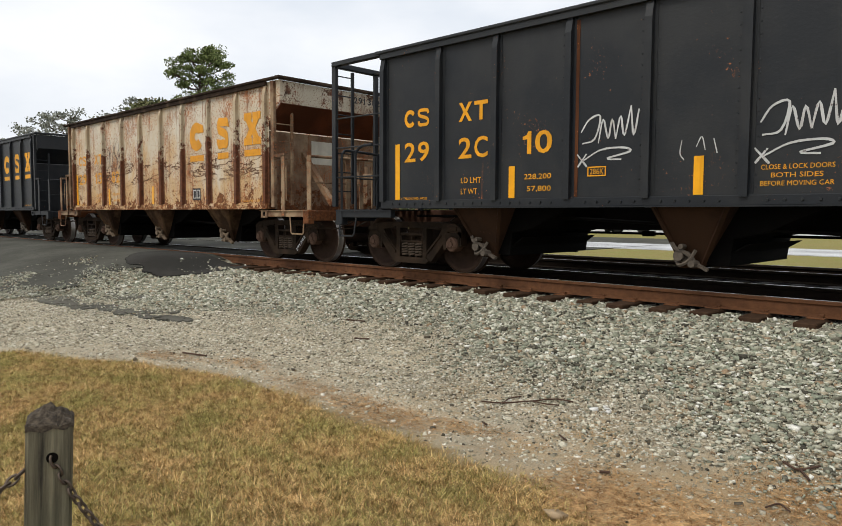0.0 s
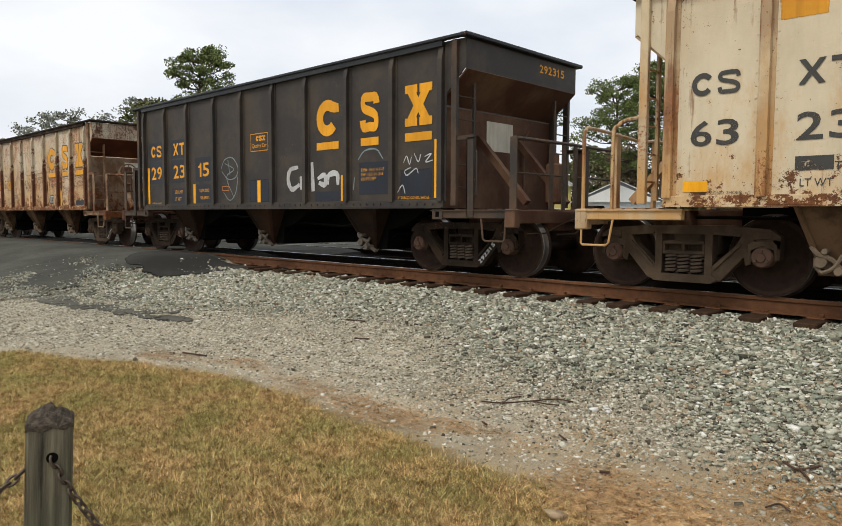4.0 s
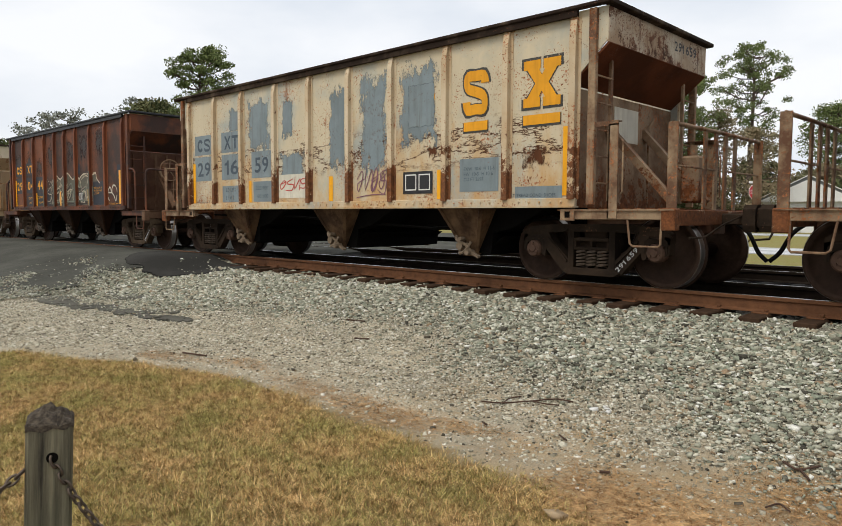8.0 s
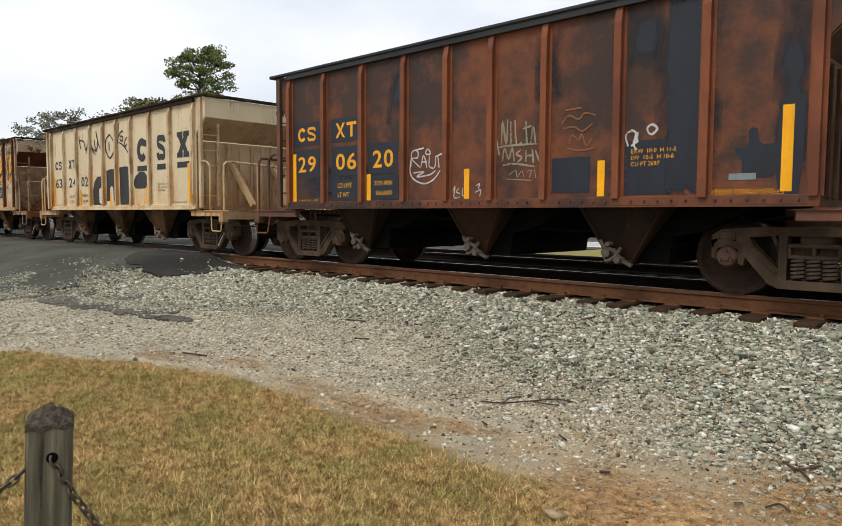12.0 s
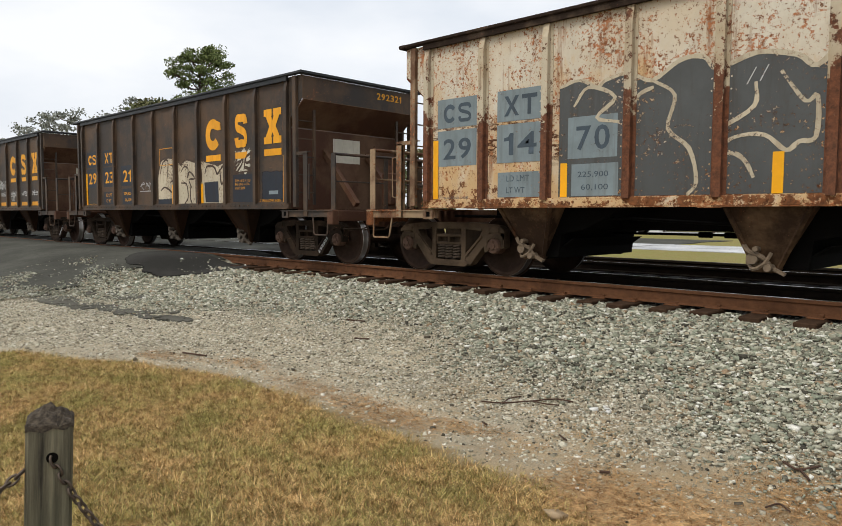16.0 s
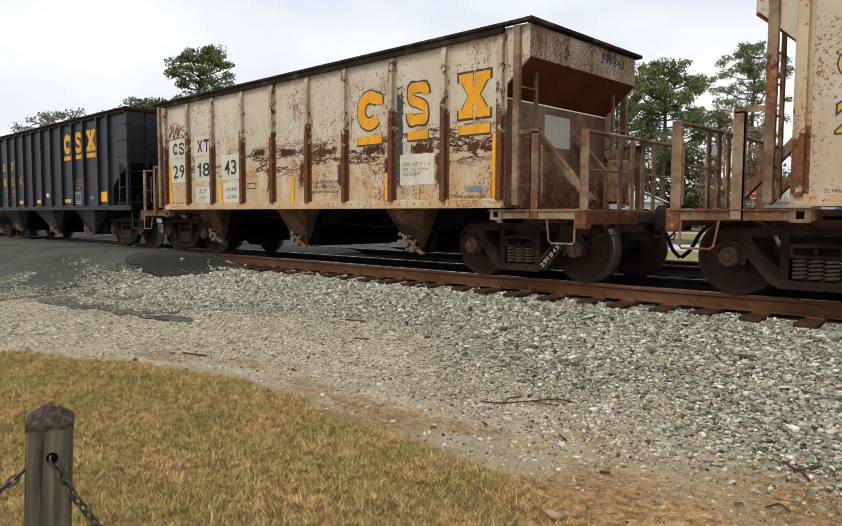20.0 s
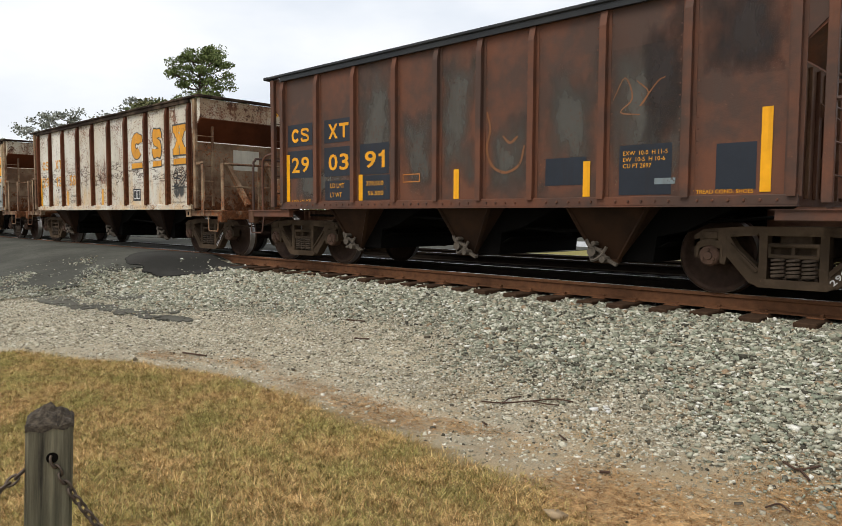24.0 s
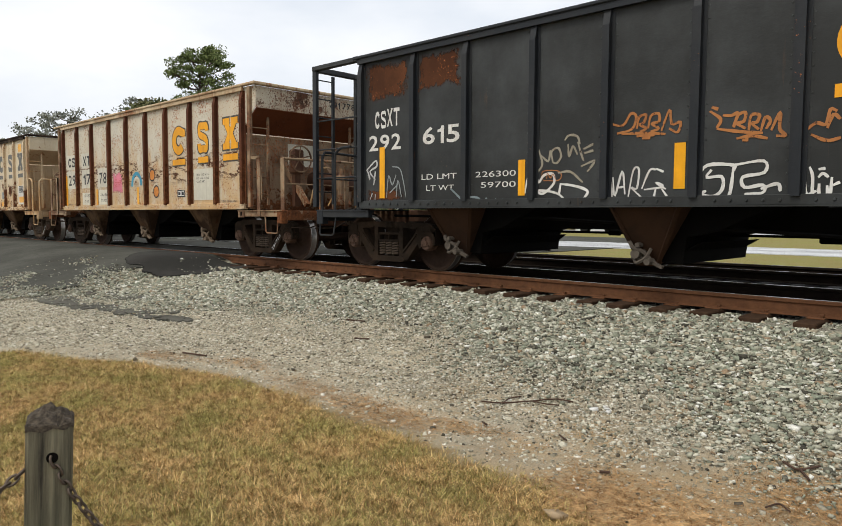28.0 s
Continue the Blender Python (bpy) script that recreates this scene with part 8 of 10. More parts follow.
    for q in ((0.47, 0.59, 1.18, 2.00), (3.19, 3.30, 1.18, 1.66), (5.33, 5.46, 1.22, 1.74), (7.9, 8.0, 1.2, 1.65), (9.72, 9.82, 1.17, 2.05)):
        painted(c, "yellow_strip", rect(*q), "marker", 0.009)
    sprayed(c, 'chalk', 0.03, [(0.15, 1.64), (0.37, 1.79), (0.4, 1.7), (0.24, 1.62), (0.37, 1.48)],
            [(0.18, 1.64), (0.24, 1.49)],
            [(0.33, 1.4), (0.37, 1.62)], up=0.0075)
    sprayed(c, 'silver', 0.02, [(0.63, 1.19), (0.68, 1.54), (0.76, 1.39), (0.85, 1.55)],
            [(0.76, 1.68), (0.93, 1.64), (1.01, 1.44), (1.07, 1.19)],
            [(0.85, 1.19), (0.89, 1.46), (0.97, 1.2)],
            [(0.7, 1.26), (0.87, 1.38)],
            [(0.24, 1.16), (0.3, 1.27)],
            [(0.36, 1.16), (0.37, 1.25)], up=0.0075)
    sprayed(c, 'chalk_tan', 0.028, [(3.51, 1.78), (3.57, 1.59), (3.5, 1.48)],
            [(3.55, 1.7), (3.66, 1.62), (3.69, 1.76)],
            [(3.73, 1.6), (3.71, 1.74), (3.81, 1.78), (3.85, 1.67), (3.79, 1.59), (3.73, 1.6)],
            [(3.9, 1.87), (3.96, 1.93), (4.08, 1.91), (4.12, 1.81)],
            [(3.95, 1.82), (3.97, 1.66), (4.02, 1.79), (4.09, 1.68)],
            [(4.09, 1.84), (4.15, 1.66), (4.18, 1.6)],
            [(4.16, 1.74), (4.31, 1.8)],
            [(4.18, 1.69), (4.31, 1.72)],
            [(4.14, 1.53), (4.33, 1.59), (4.23, 1.46)],
            [(3.81, 1.46), (3.99, 1.47), (4.17, 1.33)], up=0.0075)
    sprayed(c, 'white', 0.032, [(3.3, 1.21), (3.35, 1.42), (3.47, 1.45), (3.52, 1.35), (3.6, 1.44), (3.73, 1.45), (3.75, 1.33), (3.59, 1.2), (3.49, 1.24), (3.67, 1.23), (3.82, 1.19), (3.91, 1.12)],
            [(3.84, 1.32), (4.05, 1.29), (4.24, 1.22), (4.18, 1.12)],
            [(3.85, 1.31), (3.83, 1.19)],
            [(3.36, 1.2), (3.49, 1.12), (3.82, 1.12)], up=0.0075)
    sprayed(c, 'orange_mid', 0.012, [(3.59, 1.37), (3.58, 1.49), (3.83, 1.48), (3.83, 1.37), (3.59, 1.37)],
            [(3.64, 1.39), (3.65, 1.46), (3.7, 1.4), (3.73, 1.45), (3.78, 1.38)], up=0.0075)
    sprayed(c, 'white', 0.024, [(4.46, 1.4), (4.52, 1.46), (4.57, 1.14), (4.49, 1.14)], up=0.0075)
    sprayed(c, 'white', 0.024, [(4.58, 1.38), (4.61, 1.15), (4.7, 1.45), (4.74, 1.17)], up=0.0075)
    sprayed(c, 'white', 0.024, [(4.63, 1.25), (4.72, 1.26)], up=0.0075)
    sprayed(c, 'white', 0.024, [(4.78, 1.12), (4.84, 1.45), (4.91, 1.46), (4.89, 1.24), (4.82, 1.25), (4.96, 1.12)], up=0.0075)
    sprayed(c, 'white', 0.024, [(4.95, 1.23), (5.04, 1.44), (5.12, 1.45)], up=0.0075)
    sprayed(c, 'white', 0.024, [(4.98, 1.22), (5.21, 1.25), (5.12, 1.3), (5.24, 1.22)], up=0.0075)
    sprayed(c, 'white', 0.024, [(5.12, 1.23), (5.1, 1.12)], up=0.0075)
    sprayed(c, 'white', 0.024, [(5.19, 1.23), (5.27, 1.12)], up=0.0075)
    sprayed(c, 'white', 0.024, [(5.12, 1.46), (5.21, 1.42)], up=0.0075)
    sprayed(c, 'white', 0.034, [(5.63, 1.2), (5.6, 1.32), (5.7, 1.47), (5.98, 1.46), (5.98, 1.4)],
            [(5.75, 1.42), (5.7, 1.34), (5.86, 1.34), (5.87, 1.21), (5.78, 1.13), (5.63, 1.16), (5.7, 1.19)],
            [(5.98, 1.44), (5.96, 1.21), (5.94, 1.13)],
            [(5.98, 1.46), (6.28, 1.49), (6.29, 1.37), (6.08, 1.33), (6.1, 1.22), (6.28, 1.24), (6.28, 1.16), (6.1, 1.15)],
            [(6.26, 1.2), (6.42, 1.25), (6.45, 1.17)], up=0.0075)
    sprayed(c, 'white', 0.028, [(6.67, 1.31), (6.69, 1.14), (6.78, 1.17)],
            [(6.71, 1.41), (6.74, 1.31), (6.74, 1.12)],
            [(6.8, 1.24), (6.8, 1.12)],
            [(6.79, 1.3), (6.83, 1.34), (6.88, 1.3)],
            [(6.87, 1.22), (6.88, 1.12)],
            [(6.79, 1.38), (6.85, 1.39)],
            [(6.91, 1.3), (6.9, 1.12)],
            [(6.92, 1.22), (6.98, 1.25)], up=0.0075)
    sprayed(c, 'orange_mid', 0.03, [(4.52, 2.03), (4.69, 1.99), (4.79, 2.12), (4.86, 2.08), (4.81, 1.94), (4.62, 1.9)],
            [(4.87, 1.94), (4.9, 2.07), (4.98, 2.09), (4.96, 2.01), (4.91, 1.98), (4.99, 1.93), (4.91, 1.9)],
            [(5.01, 1.93), (5.04, 2.07), (5.13, 2.09), (5.14, 2), (5.05, 1.98), (5.14, 1.92), (5.04, 1.89)],
            [(5.17, 1.89), (5.26, 2.12), (5.29, 1.96), (5.39, 1.97), (5.36, 1.86), (5.26, 1.91)],
            [(4.68, 1.89), (4.96, 1.88), (5.22, 1.85)],
            [(4.87, 1.85), (5.09, 1.85)],
            [(4.94, 1.82), (5.04, 1.82)], up=0.0075)
    sprayed(c, 'orange_mid', 0.032, [(5.71, 2.06), (5.83, 1.96), (5.79, 1.87)],
            [(5.73, 2.1), (5.8, 2.07)],
            [(5.85, 2), (5.94, 1.99), (6.01, 2.01), (5.96, 1.87)],
            [(5.97, 1.86), (6, 1.98), (6.08, 2.01), (6.07, 1.92), (6, 1.9), (6.09, 1.84)],
            [(6.12, 1.82), (6.14, 1.97), (6.22, 1.97), (6.2, 1.9), (6.15, 1.89), (6.22, 1.82)],
            [(6.24, 1.8), (6.28, 1.94), (6.33, 1.9), (6.29, 1.82)],
            [(6.34, 1.8), (6.42, 1.98), (6.42, 1.81), (6.48, 1.74), (6.39, 1.74)],
            [(5.79, 1.86), (6.04, 1.81), (6.26, 1.78)],
            [(6, 1.74), (6.15, 1.76), (6.31, 1.72)],
            [(6.06, 1.72), (6.12, 1.72)], up=0.0075)
    sprayed(c, 'orange_mid', 0.032, [(6.66, 1.77), (6.75, 1.84), (6.84, 1.82), (6.87, 1.96), (6.93, 1.94)],
            [(6.85, 1.78), (6.9, 1.91), (6.96, 1.86)],
            [(6.71, 1.73), (6.85, 1.66), (6.97, 1.68)], up=0.0075)
    sprayed(c, 'slate', 0.03, [(1.99, 1.3), (2.2, 1.14)],
            [(2.3, 1.12), (2.36, 1.17), (2.5, 1.16), (2.54, 1.12)],
            [(2.64, 1.16), (2.67, 1.12)],
            [(2.8, 1.14), (2.84, 1.12)],
            [(2.92, 1.14), (2.93, 1.12)], up=0.0072)
    for q in ((0.12, 1.15, 2.72, 3.36), (1.30, 2.2, 2.78, 3.36), (0.15, 1.1, 1.14, 1.32)):
        blob(c, int(q[0] * 90), *q, "rustpatch", "rust_patch", 0.003, 0.3)
    emblem(c, A_SPOTS, 2.30, 2.92, "yellow")
    add(c)


def frame_box(car, u0, u1, z0, z1, mat, t=0.014):
    painted(car, "stencil_frame", rect(u0, u1, z0, z0 + t) + rect(u0, u1, z1 - t, z1) + rect(u0, u0 + t, z0 + t, z1 - t) + rect(u1 - t, u1, z0 + t, z1 - t), mat, 0.009)


def crown(car, seed, u0, u1, z0, z1, mat):
    """A tall spray tag like a branching crown: strokes that fan out from one foot."""
    rnd = random.Random(seed)
    w, h = u1 - u0, z1 - z0
    shape = []
    for pts, fat in (([(0.17, 1.0), (0.22, 0.6), (0.34, 0.06)], 0.040), ([(0.31, 1.0), (0.30, 0.5), (0.35, 0.04)], 0.042), ([(0.47, 1.0), (0.40, 0.5), (0.35, 0.02)], 0.042), ([(0.61, 0.98), (0.48, 0.55), (0.36, 0.04)], 0.040),
                     ([(0.0, 0.62), (0.06, 0.38), (0.30, 0.04)], 0.030), ([(0.58, 0.90), (0.86, 0.76), (0.98, 0.64), (0.92, 0.48), (0.70, 0.30), (0.40, 0.06)], 0.030),
                     ([(0.47, 0.18), (0.66, 0.23), (0.95, 0.18)], 0.046), ([(0.68, 0.33), (0.71, 0.26), (0.60, 0.20), (0.58, 0.06)], 0.026), ([(0.28, 0.66), (0.60, 0.70)], 0.026), ([(-0.02, 0.55), (0.06, 0.50)], 0.06)):
        line = curve_through([(u0 + w * (x + rnd.uniform(-0.035, 0.035)), z0 + h * min(1.02, y + rnd.uniform(-0.03, 0.03))) for x, y in pts], 5)
        shape += ribbon(line, [fat * (0.8 + 0.35 * math.sin(math.pi * q / len(line))) for q in range(len(line))])
    tagged(painted(car, "graffiti", shape, mat, 0.010), "", "", "", "stuff")


M["ink_faded"] = decal("faded_black_spray", (0.022, 0.023, 0.025), 0.22)
M["ivory_worn"] = decal("worn_cream_spray", (0.56, 0.49, 0.36), 0.58)
M["soot"] = decal("dark_faded_overpaint", (0.026, 0.018, 0.016), 0.45)
for key, name, colour in (("olivepatch", "grey_green_spray", (0.105, 0.100, 0.072)), ("brownink", "brown_spray", (0.06, 0.035, 0.02)), ("greyspray", "dark_grey_spray", (0.085, 0.09, 0.09)),
                          ("slatebrown", "faded_grey_brown_patch", (0.085, 0.080, 0.070)), ("mint", "faded_green_spray", (0.19, 0.23, 0.17)), ("orange_mid", "dull_orange_spray", (0.42, 0.17, 0.05)), ("chalk_tan", "tan_spray", (0.34, 0.31, 0.24)), ("chalk_green", "grey_green_chalk", (0.27, 0.27, 0.20)), ("orange_faint", "faded_orange_chalk", (0.24, 0.10, 0.04)), ("greyink", "grey_stencil", (0.13, 0.13, 0.12)), ("rustdark", "thin_dark_rust", (0.06, 0.03, 0.02))):
    M[key] = decal(name, colour, 0.52)
train()


# ---- ballast, gravel, grass ----
def stone_material(name, tones, seed_scale):
    m, n, l, s = material(name, 0.9)
    r = n.new("ShaderNodeNewGeometry").outputs["Random Per Island"]
    o = n.new("ShaderNodeObjectInfo").outputs["Random"]
    pick = arith(n, l, "FRACT", arith(n, l, "ADD", r, arith(n, l, "MULTIPLY", o, 0.731)), 0.0)
    cr = n.new("ShaderNodeValToRGB")
    cr.color_ramp.interpolation = "CONSTANT"
    while len(cr.color_ramp.elements) < len(tones):
        cr.color_ramp.elements.new(0.5)
    for e, (pos, c) in zip(cr.color_ramp.elements, tones):
        e.position, e.color = pos, (*c, 1)
    l.new(pick, cr.inputs["Fac"])
    v = n.new("ShaderNodeTexCoord").outputs["Object"]
    f = noise_node(n, l, v, seed_scale, 5, 0.7)
    l.new(blend(n, l, steps(n, l, f, 0.3, 0.75), cr.outputs["Color"], (0.45, 0.45, 0.45), "MULTIPLY"), s.inputs["Base Color"])
    bump(n, l, s, f, 0.4, 0.004)
    return m


STONE = stone_material("crushed_granite", [(0.0, (0.265, 0.275, 0.205)), (0.16, (0.40, 0.395, 0.305)), (0.32, (0.55, 0.54, 0.435)), (0.45, (0.30, 0.325, 0.245)), (0.57, (0.44, 0.385, 0.28)), (0.68, (0.64, 0.63, 0.515)), (0.78, (0.15, 0.14, 0.105)), (0.90, (0.065, 0.06, 0.045)), (0.94, (0.34, 0.24, 0.15)), (0.96, (0.84, 0.83, 0.75))], 45)
GRIT = stone_material("small_gravel", [(0.0, (0.40, 0.365, 0.275)), (0.26, (0.60, 0.555, 0.43)), (0.50, (0.27, 0.24, 0.17)), (0.66, (0.70, 0.66, 0.53)), (0.86, (0.10, 0.083, 0.058)), (0.95, (0.85, 0.81, 0.71))], 80)
BOX_V = np.array([(a_, b_, c_) for a_ in (-0.8, 0.8) for b_ in (-0.8, 0.8) for c_ in (-0.8, 0.8)], float)
BOX_F = np.array([(0, 1, 3), (0, 3, 2), (4, 6, 7), (4, 7, 5), (0, 4, 5), (0, 5, 1), (2, 3, 7), (2, 7, 6), (0, 2, 6), (0, 6, 4), (1, 5, 7), (1, 7, 3)])
ICO = bmesh.new()
bmesh.ops.create_icosphere(ICO, subdivisions=1, radius=1.0)
ICO_V = np.array([w.co[:] for w in ICO.verts])
ICO_F = np.array([[w.index for w in f.verts] for f in ICO.faces])
ICO.free()
OCT_V = np.array([(1, 0, 0), (-1, 0, 0), (0, 1, 0), (0, -1, 0), (0, 0, 1), (0, 0, -1)], float)
OCT_F = np.array([(0, 2, 4), (2, 1, 4), (1, 3, 4), (3, 0, 4), (2, 0, 5), (1, 2, 5), (3, 1, 5), (0, 3, 5)])


def turns(rng, n):
    q = rng.normal(size=(n, 4))
    q /= np.linalg.norm(q, axis=1)[:, None]
    w, x, y, z = q.T
    return np.stack([1 - 2 * (y * y + z * z), 2 * (x * y - z * w), 2 * (x * z + y * w), 2 * (x * y + z * w), 1 - 2 * (x * x + z * z), 2 * (y * z - x * w),
                     2 * (x * z - y * w), 2 * (y * z + x * w), 1 - 2 * (x * x + y * y)], 1).reshape(n, 3, 3)


def fast_mesh(name, verts, faces, mat):
    me = bpy.data.meshes.new(name)
    nv, nf, k = len(verts), len(faces), faces.shape[1]
    me.vertices.add(nv)
    me.vertices.foreach_set("co", verts.astype(np.float32).ravel())
    me.loops.add(nf * k)
    me.loops.foreach_set("vertex_index", faces.astype(np.int32).ravel())
    me.polygons.add(nf)
    me.polygons.foreach_set("loop_start", np.arange(0, nf * k, k, dtype=np.int32))
    me.update(calc_edges=True)
    me.materials.append(mat)
    return me


def rocks(rng, centres, sizes, base_v, base_f, squash=(0.35, 0.7)):
    n = len(centres)
    v = base_v[None] * rng.uniform(0.55, 1.35, (n, len(base_v), 3))
    sc = np.stack([np.ones(n), rng.uniform(0.6, 0.95, n), rng.uniform(*squash, n)], 1)
    v = v * sc[:, None, :] * sizes[:, None, None]
    tilt = turns(rng, n)
    spin = rng.uniform(0, 2 * np.pi, n)
    c, s = np.cos(spin), np.sin(spin)
    rz = np.zeros((n, 3, 3))
    rz[:, 0, 0], rz[:, 0, 1], rz[:, 1, 0], rz[:, 1, 1], rz[:, 2, 2] = c, -s, s, c, 1
    keep = rng.random(n) < 0.30
    m = np.where(keep[:, None, None], tilt, rz)
    v = np.einsum("nij,nkj->nki", m, v) + centres[:, None, :]
    f = base_f[None] + (np.arange(n) * len(base_v))[:, None, None]
    return v.reshape(-1, 3), f.reshape(-1, 3)


def scatter(rng, n, x0, x1, y0, y1, weight, lift):
    xs, ys = rng.uniform(x0, x1, n), rng.uniform(y0, y1, n)
    ok = rng.random(n) < weight(xs, ys)
    xs, ys = xs[ok], ys[ok]
    zs = np.array([surface(a, b) for a, b in zip(xs, ys)]) + lift(rng, len(xs))
    return np.stack([xs, ys, zs], 1)


rng = np.random.default_rng(4)
ballast = thing("ballast", "grey crushed stone ballast heaped beside the rails", "gravel", "", None, "structure")


def toe_of(xs):
    return np.interp(xs, (-14, -11, -9.2, -7.5, -6, -4.7, -3.3, -2.2, -1, 1), (5.1, 5.5, 6.1, 6.65, 6.5, 5.95, 5.75, 5.4, 4.95, 4.5)) + 0.22 * np.sin(xs * 1.9) + 0.14 * np.sin(xs * 4.7 + 1)


def full(xs, ys):
    f = np.clip((ys - toe_of(xs) + 2.2) / 2.4, 0.0, 1.0) ** 2.0
    tie_gap = np.where(ys > 7.93, 0.75, 1.0)
    return f * tie_gap * np.clip((xs + 14.6 - 0.4 * np.sin(ys * 3)) / 0.6, 0, 1)


spots = scatter(rng, 165000, -14.4, 4.6, 3.9, 8.36, full, lambda g, n: g.uniform(-0.010, 0.020, n))
sizes = (rng.gamma(3.4, 0.0047, len(spots)) + 0.0045) * np.clip(0.80 + 0.42 * (spots[:, 1] - toe_of(spots[:, 0])), 0.36, 1.0)
spots[:, 2] -= np.clip((spots[:, 1] - 7.75) * 0.10, 0, 0.018)
sizes = np.clip(sizes, 0.006, 0.046) * np.where(spots[:, 0] < -8, 1.15, 1.0)
front = np.flatnonzero((spots[:, 0] > -2.9) & (spots[:, 0] < -1.0) & (spots[:, 1] > 4.4) & (spots[:, 1] < 5.6))[:300]
rest = np.setdiff1d(np.arange(len(spots)), front)
v, f = rocks(rng, spots[rest], sizes[rest], BOX_V, BOX_F, (0.3, 0.65))
bed = new("stone_bed", fast_mesh("stone_bed", v, f, STONE))
bed.parent = ballast
tagged(bed, "bed of grey crushed stones", "", "", "stuff")
STONE_SHAPES = []
for k in range(8):
    v, f = rocks(rng, np.zeros((1, 3)), np.ones(1), BOX_V, BOX_F, (0.3, 0.65))
    me = fast_mesh("stone", v, f, STONE)
    STONE_SHAPES.append(me)
for i in front:
    ob = new("stone", STONE_SHAPES[int(i) % 8])
    ob.parent = ballast
    ob.matrix_basis = pose(*map(float, spots[i]), 0, 0, float(rng.uniform(0, 360)))
    ob.scale = (float(sizes[i]),) * 3
# far side of near track and between tracks: train's shade in stone colour
SHADE_STONE = stone_material("oily_dark_ballast", [(0.0, (0.008, 0.0075, 0.007)), (0.5, (0.013, 0.012, 0.011)), (0.85, (0.026, 0.024, 0.022))], 45)
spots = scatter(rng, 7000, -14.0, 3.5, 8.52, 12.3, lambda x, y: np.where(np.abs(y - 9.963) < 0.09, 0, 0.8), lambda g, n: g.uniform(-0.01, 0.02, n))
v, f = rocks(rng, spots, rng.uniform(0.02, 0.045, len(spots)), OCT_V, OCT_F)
ob = new("track_stones", fast_mesh("track_stones", v, f, SHADE_STONE))
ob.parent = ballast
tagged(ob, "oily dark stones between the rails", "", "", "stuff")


def lawn_edge(x):
    return 3.05 + 0.36 * np.clip(1 - ((x + 4.6) / 2.9) ** 2, 0, 1) + 0.07 * np.sin(x * 2.1) + 0.06 * np.sin(x * 5.3 + 1) - np.clip(-7.0 - x, 0, 9) * 0.52


spots = scatter(rng, 210000, -13.5, 0.6, 2.2, 7.0, lambda x, y: np.clip(0.10 + (y - lawn_edge(x)) * 0.7, 0, 0.9) * (y > lawn_edge(x)) * np.where((x > -1.9) & (y < 4.6), 0.35, 1.0), lambda g, n: g.uniform(-0.003, 0.004, n))
v, f = rocks(rng, spots, rng.gamma(1.7, 0.0031, len(spots)) + 0.0026, BOX_V, BOX_F)
ob = new("loose_gravel", fast_mesh("loose_gravel", v, f, GRIT))
tagged(ob, "loose small gravel strewn over pale dirt", "gravel", "", "stuff")


# gravel carried onto the edge of the asphalt
def strewn(xs, ys):
    wave = np.sin(xs * 1.9 + ys * 2.3) * np.sin(xs * 0.7 - ys * 1.9)
    return np.clip(0.15 + 0.75 * wave + (xs + 15.0) * 0.20 + np.clip(5.2 - ys, 0, 3) * 0.25, 0.02, 1.0) * np.clip((6.6 - ys) * 1.2, 0, 1)


spots = scatter(rng, 14000, -17.8, -13.6, 2.6, 6.6, strewn, lambda g, n: g.uniform(0.028, 0.045, n))
v, f = rocks(rng, spots, rng.gamma(3.0, 0.0034, len(spots)) + 0.004, BOX_V, BOX_F)
ob = new("strewn_gravel", fast_mesh("strewn_gravel", v, f, STONE))
tagged(ob, "grey gravel strewn over the broken asphalt edge", "gravel", "", "stuff")


def blade_material(name, a, b, c, d):
    m, n, l, s = material(name, 0.75)
    r = n.new("ShaderNodeNewGeometry").outputs["Random Per Island"]
    v = n.new("ShaderNodeTexCoord").outputs["Object"]
    patch = noise_node(n, l, v, 1.7, 5, 0.65)
    tan = blend(n, l, r, a, b)
    green = blend(n, l, r, c, d)
    mixf = arith(n, l, "ADD", arith(n, l, "MULTIPLY", arith(n, l, "FRACT", arith(n, l, "MULTIPLY", r, 7.3), 0.0), 0.32), patch)
    col = blend(n, l, steps(n, l, mixf, 0.53, 0.79), tan, green)
    tuft = noise_node(n, l, v, 16.0, 6, 0.8)
    col = blend(n, l, steps(n, l, tuft, 0.44, 0.60), col, (0.27, 0.22, 0.16), "MULTIPLY")
    l.new(col, s.inputs["Base Color"])
    s.inputs["Specular IOR Level"].default_value = 0.15
    return m


BLADE = blade_material("dry_lawn_blades", (0.49, 0.288, 0.115), (0.90, 0.635, 0.32), (0.235, 0.225, 0.067), (0.56, 0.49, 0.18))
STRAW = blade_material("pine_straw", (0.50, 0.29, 0.125), (0.70, 0.47, 0.24), (0.36, 0.20, 0.09), (0.48, 0.31, 0.15))


